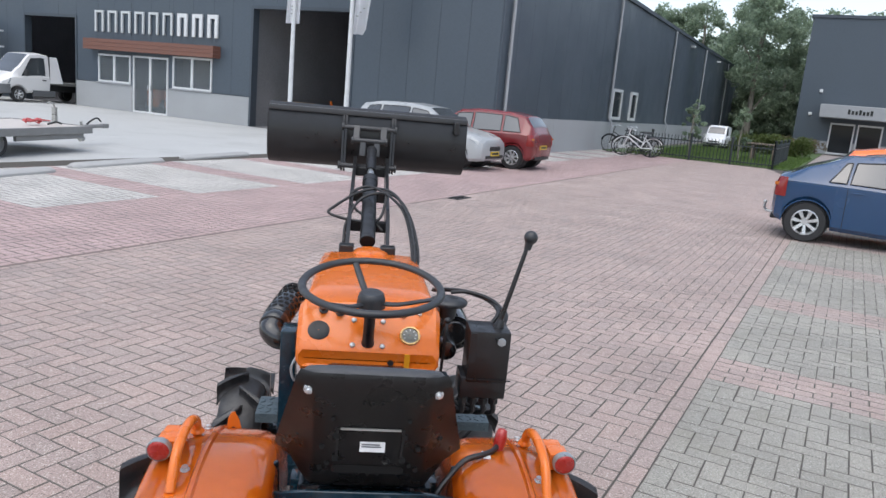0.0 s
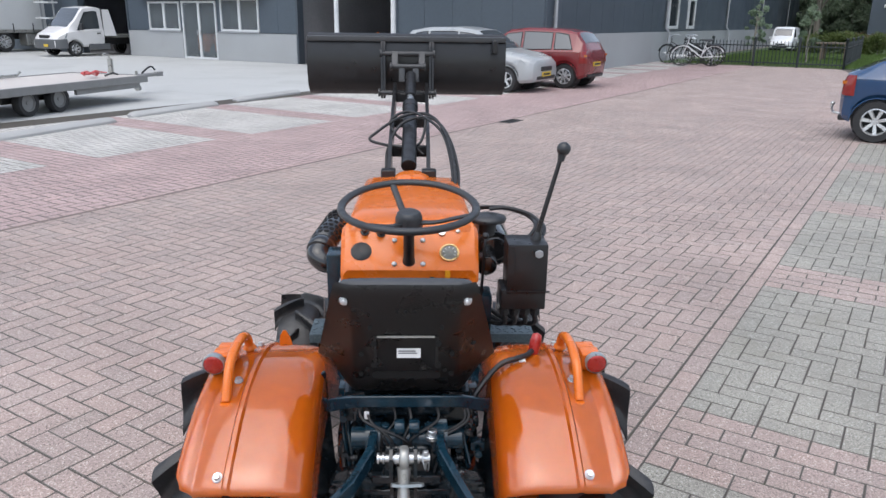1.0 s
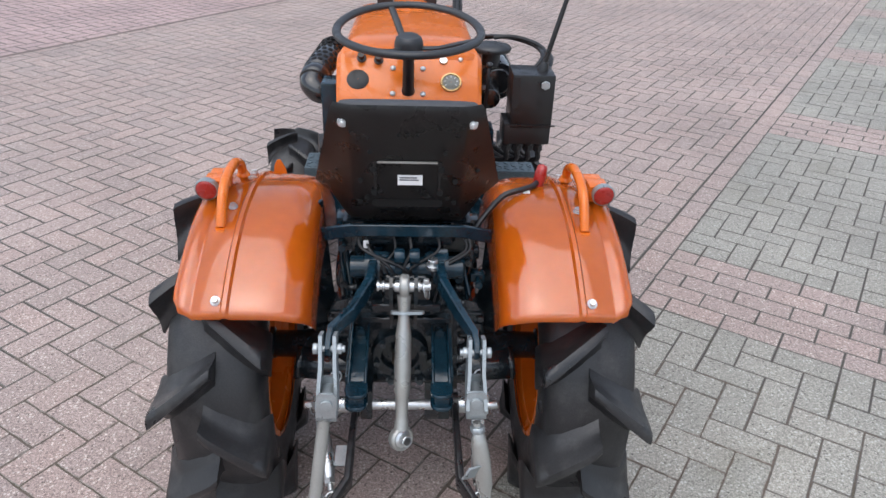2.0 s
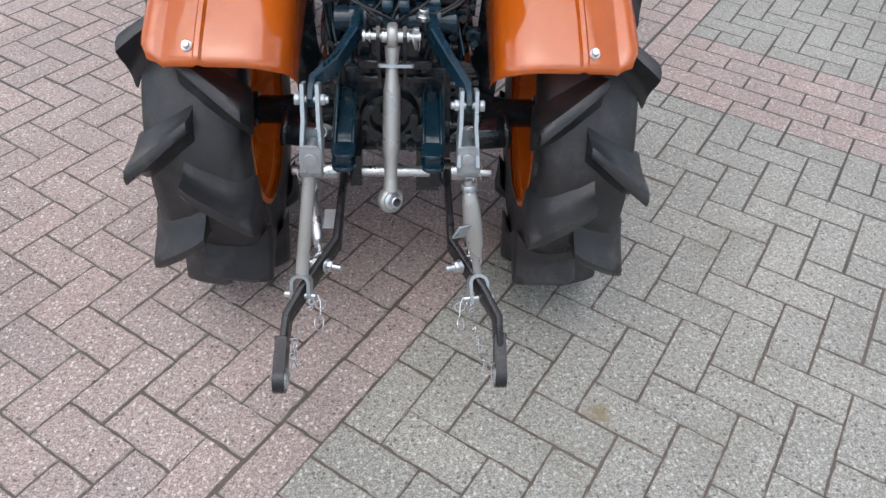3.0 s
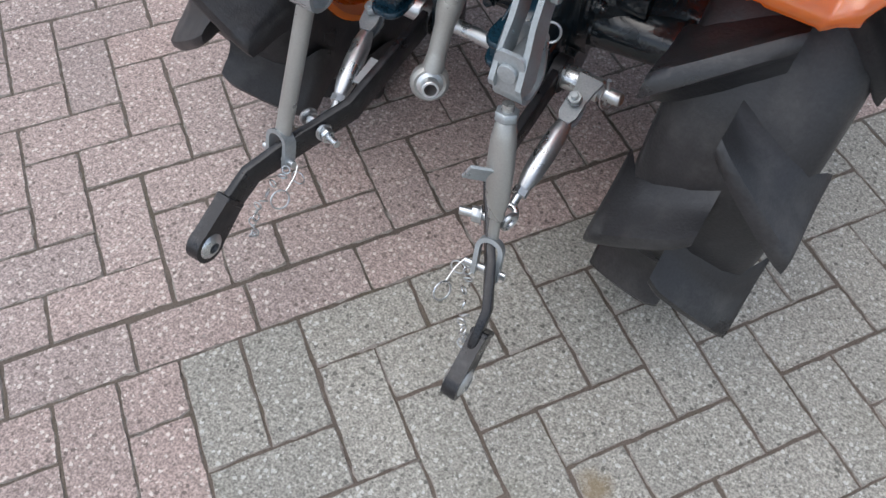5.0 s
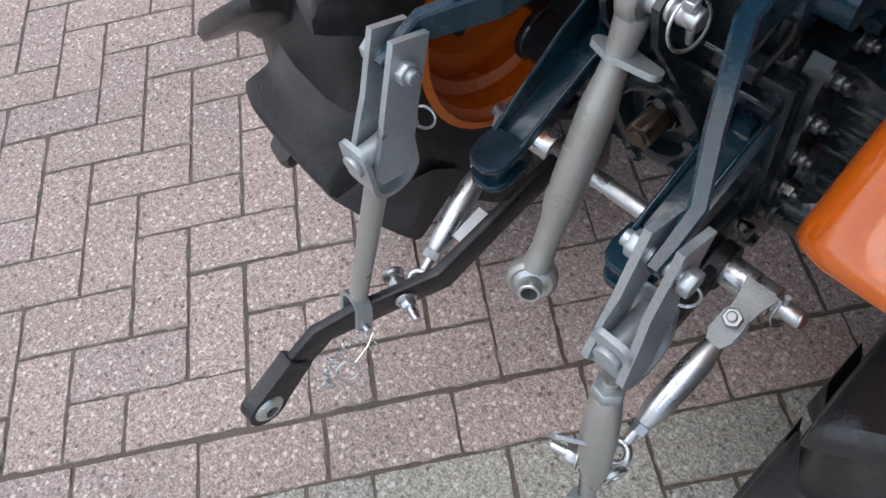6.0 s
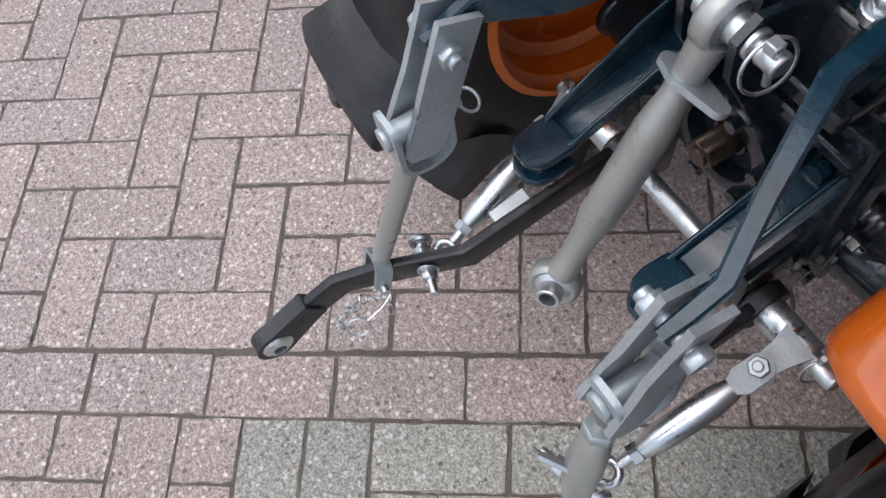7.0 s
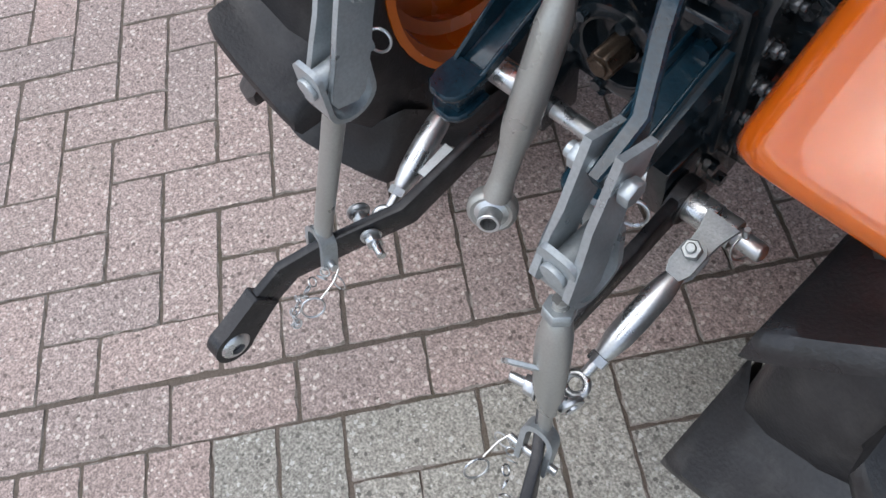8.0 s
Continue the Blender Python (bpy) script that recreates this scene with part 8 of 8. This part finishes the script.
# ---- paving: each block by its cells on the grid
def block_material(name, tint, other, spot, moss, spill=None, few_big=0.75):
    """Concrete block with stone flecks, pores and a tint of its own for each block."""
    mat = material(name, tint, 0.72)
    nt = mat.node_tree
    n, l = nt.nodes, nt.links
    b = n["Principled BSDF"]
    geo = n.new("ShaderNodeNewGeometry")
    info = n.new("ShaderNodeObjectInfo")
    own = n.new("ShaderNodeMath")
    own.operation = "ADD"
    l.new(geo.outputs["Random Per Island"], own.inputs[0])
    l.new(info.outputs["Random"], own.inputs[1])
    part_ = n.new("ShaderNodeMath")
    part_.operation = "FRACT"
    l.new(own.outputs[0], part_.inputs[0])

    def noise_(scale, detail, lo, hi, a, c):
        t = n.new("ShaderNodeTexNoise")
        t.inputs["Scale"].default_value, t.inputs["Detail"].default_value = scale, detail
        l.new(geo.outputs["Position"], t.inputs["Vector"])
        r = n.new("ShaderNodeMapRange")
        r.inputs[1].default_value, r.inputs[2].default_value, r.inputs[3].default_value, r.inputs[4].default_value = lo, hi, a, c
        l.new(t.outputs[0], r.inputs[0])
        return r.outputs[0], t.outputs[0]

    def mix(kind, fac, a, c):
        m = n.new("ShaderNodeMix")
        m.data_type, m.blend_type = "RGBA", kind
        for slot, v in ((0, fac), (6, a), (7, c)):
            if isinstance(v, (int, float)):
                m.inputs[slot].default_value = v
            elif isinstance(v, tuple):
                m.inputs[slot].default_value = (*v, 1)
            else:
                l.new(v, m.inputs[slot])
        return m.outputs[2]

    col = mix("MIX", part_.outputs[0], tint, other)
    patch, _ = noise_(1.3, 4, 0.3, 0.7, 0.84, 1.14)
    col = mix("MULTIPLY", 1.0, col, patch)
    grain, grain_raw = noise_(240, 4, 0.36, 0.64, 0.62, 1.36)
    col = mix("MULTIPLY", 1.0, col, grain)
    mottle, _ = noise_(105, 3, 0.36, 0.64, 0.76, 1.22)
    col = mix("MULTIPLY", 1.0, col, mottle)
    # pale stone flecks, small and large, of broken outline
    wob = n.new("ShaderNodeTexNoise")
    wob.inputs["Scale"].default_value, wob.inputs["Detail"].default_value = 330, 2
    l.new(geo.outputs["Position"], wob.inputs["Vector"])
    shove = n.new("ShaderNodeVectorMath")
    shove.operation = "MULTIPLY_ADD"
    shove.inputs[1].default_value = (0.0065, 0.0065, 0.0065)
    l.new(wob.outputs["Color"], shove.inputs[0])
    l.new(geo.outputs["Position"], shove.inputs[2])
    tiny = n.new("ShaderNodeTexVoronoi")
    tiny.inputs["Scale"].default_value = 200
    l.new(shove.outputs[0], tiny.inputs["Vector"])
    close = n.new("ShaderNodeMapRange")
    close.inputs[1].default_value, close.inputs[2].default_value, close.inputs[3].default_value, close.inputs[4].default_value = 0.25, 0.45, 0.75, 0
    l.new(tiny.outputs["Distance"], close.inputs[0])
    tone = n.new("ShaderNodeSeparateColor")
    l.new(tiny.outputs["Color"], tone.inputs[0])
    for slot, lo, hi, shade in ((0, 0.88, 0.92, spot), (1, 0.28, 0.22, tuple(c * 0.35 for c in tint))):
        few = n.new("ShaderNodeMapRange")
        few.inputs[1].default_value, few.inputs[2].default_value = lo, hi
        l.new(tone.outputs[slot], few.inputs[0])
        amount = n.new("ShaderNodeMath")
        amount.operation = "MULTIPLY"
        l.new(close.outputs[0], amount.inputs[0])
        l.new(few.outputs[0], amount.inputs[1])
        col = mix("MIX", amount.outputs[0], col, shade)
    vor = n.new("ShaderNodeTexVoronoi")
    vor.inputs["Scale"].default_value = 88
    vor.inputs["Randomness"].default_value = 1.0
    l.new(shove.outputs[0], vor.inputs["Vector"])
    near = n.new("ShaderNodeMapRange")
    near.inputs[1].default_value, near.inputs[2].default_value, near.inputs[3].default_value, near.inputs[4].default_value = 0.29, 0.36, 0.95, 0
    l.new(vor.outputs["Distance"], near.inputs[0])
    chosen = n.new("ShaderNodeSeparateColor")
    l.new(vor.outputs["Color"], chosen.inputs[0])
    pick = n.new("ShaderNodeMapRange")
    pick.inputs[1].default_value, pick.inputs[2].default_value = few_big, few_big + 0.06
    l.new(chosen.outputs[0], pick.inputs[0])
    fl = n.new("ShaderNodeMath")
    fl.operation = "MULTIPLY"
    l.new(near.outputs[0], fl.inputs[0])
    l.new(pick.outputs[0], fl.inputs[1])
    bright = n.new("ShaderNodeMapRange")
    bright.inputs[3].default_value, bright.inputs[4].default_value = 0.40, 1.0
    l.new(chosen.outputs[2], bright.inputs[0])
    chip = n.new("ShaderNodeMath")
    chip.operation = "MULTIPLY"
    l.new(fl.outputs[0], chip.inputs[0])
    l.new(bright.outputs[0], chip.inputs[1])
    col = mix("MIX", chip.outputs[0], col, spot)
    # dark pores
    dk = n.new("ShaderNodeMapRange")
    dk.inputs[1].default_value, dk.inputs[2].default_value = 0.22, 0.12
    l.new(chosen.outputs[1], dk.inputs[0])
    dm = n.new("ShaderNodeMath")
    dm.operation = "MULTIPLY"
    l.new(near.outputs[0], dm.inputs[0])
    l.new(dk.outputs[0], dm.inputs[1])
    col = mix("MIX", dm.outputs[0], col, tuple(c * 0.34 for c in tint))
    stain, _ = noise_(3.1, 6, 0.56, 0.75, 0.0, moss)
    col = mix("MIX", stain, col, (0.17, 0.165, 0.12))
    if spill:
        # a dried brown spill
        far = n.new("ShaderNodeVectorMath")
        far.operation = "DISTANCE"
        far.inputs[1].default_value = spill
        l.new(geo.outputs["Position"], far.inputs[0])
        ragged, raw = noise_(28, 5, 0.3, 0.7, 0.0, 1.0)
        edge = n.new("ShaderNodeMath")
        edge.operation = "MULTIPLY_ADD"
        edge.inputs[1].default_value = -0.05
        l.new(raw, edge.inputs[0])
        l.new(far.outputs["Value"], edge.inputs[2])
        reach = n.new("ShaderNodeMapRange")
        reach.inputs[1].default_value, reach.inputs[2].default_value, reach.inputs[3].default_value, reach.inputs[4].default_value = -0.012, 0.012, 0.75, 0.0
        l.new(edge.outputs[0], reach.inputs[0])
        col = mix("MIX", reach.outputs[0], col, (0.20, 0.145, 0.075))
    l.new(col, b.inputs["Base Color"])
    bp = n.new("ShaderNodeBump")
    bp.inputs["Strength"].default_value, bp.inputs["Distance"].default_value = 0.8, 0.002
    l.new(grain_raw, bp.inputs["Height"])
    l.new(bp.outputs[0], b.inputs["Normal"])
    return mat


PINK = block_material("pink_brown_block", (0.382, 0.290, 0.258), (0.330, 0.264, 0.240), (0.76, 0.69, 0.62), 0.16, None, 0.62)
GREY = block_material("grey_block", (0.306, 0.289, 0.250), (0.276, 0.265, 0.231), (0.62, 0.61, 0.57), 0.4, (0.459, -0.740, 0.0), 0.66)
ROSE = block_material("rose_block", (0.43, 0.305, 0.290), (0.39, 0.285, 0.272), (0.55, 0.50, 0.46), 0.1)
PALE = block_material("pale_grey_block", (0.52, 0.50, 0.465), (0.48, 0.465, 0.435), (0.58, 0.57, 0.54), 0.1)
STRIPES = tuple(range(19, 300, 23))
J_RED, J_BAY, J_KERB = -50, -71, -102


def zone(i, j):
    """The field that the cell i, j lies in: its name and how its pattern is shifted."""
    if j < J_BAY:
        k = (i - 38) % 23
        return ("rose", None) if k < 6 and i > -40 else ("pale", 1)
    if j < J_RED:
        return ("rose", 2)
    if j < -1:
        return ("pink", 0)
    if j == -1:
        return ("row", None)
    if i < 0:
        return ("pink", 3)
    for s in STRIPES:
        if s <= i < s + 5:
            return ("stripe", None)
    return ("grey", 2)


def blocks(i0, i1, j0, j1):
    """All blocks of a stretch of the grid: west, east, top and bottom on the grid, and the field."""
    out = []
    for j in range(j0, j1):
        for i in range(i0, i1):
            name, shift = zone(i, j)
            if name == "row":
                if i % 2 == 0:
                    out.append((i - 0.65, i + 1.35, j, j + 1, "pink"))
                continue
            if name == "stripe":
                odd = (i - STRIPES[0]) % 23 % 2
                if j == 0 and not odd:
                    out.append((i, i + 1, 0, 1, "pink"))
                elif j % 2 == (0 if odd else 1):
                    out.append((i, i + 1, j, j + 2, "pink"))
                continue
            if shift is None:
                if j % 2 == 0:
                    out.append((i, i + 1, j, j + 2, name))
                continue
            if (i, j) in ((0, 0), (0, 1)) and name == "grey":
                if j == 0:
                    out.append((0, 1, 0, 2, name))
                continue
            k = (i - j - shift) % 4

            def same(a, c):
                return zone(a, c) == (name, shift)

            if k == 0:
                out.append((i, i + 2 if same(i + 1, j) else i + 1, j, j + 1, name))
            elif k == 1 and not same(i - 1, j):
                out.append((i, i + 1, j, j + 1, name))
            elif k == 3:
                out.append((i, i + 1, j, j + 2 if same(i, j + 1) else j + 1, name))
            elif k == 2 and not same(i, j - 1):
                out.append((i, i + 1, j, j + 1, name))
    laid = {(a, c) for i_, e, j_, f, _ in out for a in range(math.floor(i_ + 0.5), math.ceil(e - 0.4)) for c in range(j_, f)}
    for j in range(j0, j1):
        for i in range(i0, i1):
            name = zone(i, j)[0]
            if name != "row" and (i, j) not in laid:
                out.append((i, i + 1, j, j + 1, "pink" if name == "stripe" else name))
    return out


JOINT, SLOPE, TALL = 0.0015, 0.0031, 0.02


def block_verts(w, h):
    """A block's corners about its middle: foot, shoulder and bevelled top."""
    v = []
    for x, y, z in ((w, h, -TALL), (w, h, -SLOPE), (w - SLOPE, h - SLOPE, 0.0)):
        v += [(-x, -y, z), (x, -y, z), (x, y, z), (-x, y, z)]
    return v


def worn_block(w, h, chance):
    """A near block: a ragged chamfer round a top with worn edges, 30 points about it."""
    edge = []
    for a, b, n_ in (((-w, -h), (w, -h), 10 if w > h else 5), ((w, -h), (w, h), 5 if w > h else 10), ((w, h), (-w, h), 10 if w > h else 5), ((-w, h), (-w, -h), 5 if w > h else 10)):
        edge += [(a[0] + (b[0] - a[0]) * k / n_, a[1] + (b[1] - a[1]) * k / n_) for k in range(n_)]
    foot, top = [], []
    for k, (x, y) in enumerate(edge):
        corner = abs(abs(x) - w) < 1e-6 and abs(abs(y) - h) < 1e-6
        j = chance.normal(0, 0.0010)
        inset = 0.0008 + abs(chance.normal(0, 0.0017)) + (0.0010 if corner else 0)
        sx_, sy_ = (x / w if abs(abs(x) - w) < 1e-6 else 0), (y / h if abs(abs(y) - h) < 1e-6 else 0)
        foot.append((x + sx_ * j, y + sy_ * j, -0.004))
        top.append((x - sx_ * inset, y - sy_ * inset, 0.0))
    n_ = len(edge)
    return foot + top, [(k, (k + 1) % n_, n_ + (k + 1) % n_, n_ + k) for k in range(n_)] + [tuple(range(n_, 2 * n_))]


BLOCK_FACES = [(k + a, k + (a + 1) % 4, k + 4 + (a + 1) % 4, k + 4 + a) for k in (0, 4) for a in range(4)] + [(8, 9, 10, 11)]
RIM = grained("dirty_block_rim", (0.255, 0.226, 0.200), 0.95, 0, 0, 60, 0.35, 350, 0.6, dirt=(0.075, 0.070, 0.050), dirt_amount=0.95, dirt_scale=48)
# darker copy of the rim for far blocks, so joints show from the camera
DARKRIM = grained("dark_block_rim", (0.150, 0.138, 0.126), 0.95, 0, 0, 60, 0.35, 350, 0.6, dirt=(0.065, 0.062, 0.048), dirt_amount=0.95, dirt_scale=48)
MATS = {"pink": PINK, "grey": GREY, "rose": ROSE, "pale": PALE}
paving = thing("pavement", "herringbone paving of pink-brown and grey concrete blocks", "pavement", GRID, kind="structure")
bed_sheet = bmesh.new()
for a, b in (((-4.6, -6.28), (32.2, -1.5)), ((-4.6, 1.6), (32.2, 11.36)), ((-4.6, -1.5), (-1.3, 1.6)), ((1.7, -1.5), (32.2, 1.6))):
    span(bed_sheet, (*a, -0.025), (*b, -0.0028))
part("bedding", bed_sheet, BEDDING, paving, "dark sand in the joints")
# near by, the sand lies unevenly in the joints
rough = np.random.default_rng(21)
nx, ny = 430, 444
heap = rough.normal(0, 1, (nx, ny))
heap = heap + np.roll(heap, 1, 0) + np.roll(heap, 1, 1) + np.roll(heap, (1, 1), (0, 1))
slow = np.kron(rough.normal(0, 1, (nx // 8 + 1, ny // 8 + 1)), np.ones((8, 8)))[:nx, :ny]
gx, gy = np.meshgrid(np.linspace(-1.3, 1.7, nx), np.linspace(-1.5, 1.6, ny), indexing="ij")
gz = np.clip(-0.0024 + heap * 0.0004 + slow * 0.0005, -0.006, -0.0012)
ids = np.arange(nx * ny).reshape(nx, ny)
quads = np.stack([ids[:-1, :-1], ids[1:, :-1], ids[1:, 1:], ids[:-1, 1:]], axis=-1).reshape(-1, 4)
me = bpy.data.meshes.new("joint_sand")
me.from_pydata(np.stack([gx, gy, gz], axis=-1).reshape(-1, 3).tolist(), [], quads.tolist())
me.materials.append(SAND)
sand = new("joint_sand", me)
sand.parent = paving
tagged(sand, "dark uneven sand in the joints", kind="stuff")
rng = np.random.default_rng(7)
shared, joined, slopes = {}, {}, {}
near_blocks = 0
wear = np.random.default_rng(31)
for i0, i1, j0, j1, name in blocks(-44, 308, J_KERB, 60):
    x, y = (i0 + i1) / 2 * UNIT, -(j0 + j1) / 2 * UNIT
    x += 0.0172 if j1 <= -1 else 0.0
    y += 0.004 if j1 <= -1 else 0.0
    w, h = (i1 - i0) * UNIT / 2 - JOINT, (j1 - j0) * UNIT / 2 - JOINT
    away = math.hypot(x - 0.15, y - 0.1)
    if name in ("rose", "pale"):
        w, h = w - 0.0022, h - 0.0022
    elif away > 11:
        w, h = w + 0.0005, h + 0.0005
    dz, tx, ty = rng.normal(0, 0.0003), rng.normal(0, 0.0022), rng.normal(0, 0.0022)
    spin, sx, sy = rng.normal(0, 0.006), rng.normal(0, 0.0007), rng.normal(0, 0.0007)
    if away < 1.42 and name in ("pink", "grey"):
        key = (round(w, 4), round(h, 4), name, near_blocks % 6)
        if key not in shared:
            me = bpy.data.meshes.new("block")
            wv, wf = worn_block(w, h, wear)
            me.from_pydata(wv, [], wf)
            me.materials.append(MATS[name])
            me.materials.append(RIM)
            for face in me.polygons[:-1]:
                face.material_index = 1
            shared[key] = me
        ob = new("block", shared[key])
        ob.parent = paving
        ob.matrix_basis = Matrix.LocRotScale((x + sx, y + sy, dz), Euler((tx, ty, spin)), None)
        near_blocks += 1
    elif x < 21.6 or (y < 9.5 and y > (x - 24) * 0.3):
        vs, fs = joined.setdefault(name, ([], []))
        base = len(vs)
        c, s = math.cos(spin), math.sin(spin)
        flat = away > 14
        for vx, vy, vz in ([(-w, -h, 0), (w, -h, 0), (w, h, 0), (-w, h, 0)] if flat else block_verts(w, h)):
            vs.append((x + sx + c * vx - s * vy, y + sy + s * vx + c * vy, vz + dz + vy * tx - vx * ty))
        slopes.setdefault(name, []).extend([0] if flat else [0] * 4 + [1] * 4 + [0])
        fs += [tuple(base + q for q in f) for f in ([(0, 1, 2, 3)] if flat else BLOCK_FACES)]
for name, (vs, fs) in joined.items():
    me = bpy.data.meshes.new("paving_field")
    me.from_pydata(vs, [], fs)
    me.materials.append(MATS[name])
    me.materials.append(DARKRIM)
    me.polygons.foreach_set("material_index", slopes[name])
    ob = new("paving_field", me)
    ob.parent = paving
    tagged(ob, {"pink": "pink-brown concrete blocks", "grey": "grey concrete blocks", "rose": "rose concrete blocks", "pale": "pale grey concrete blocks"}[name], kind="stuff")
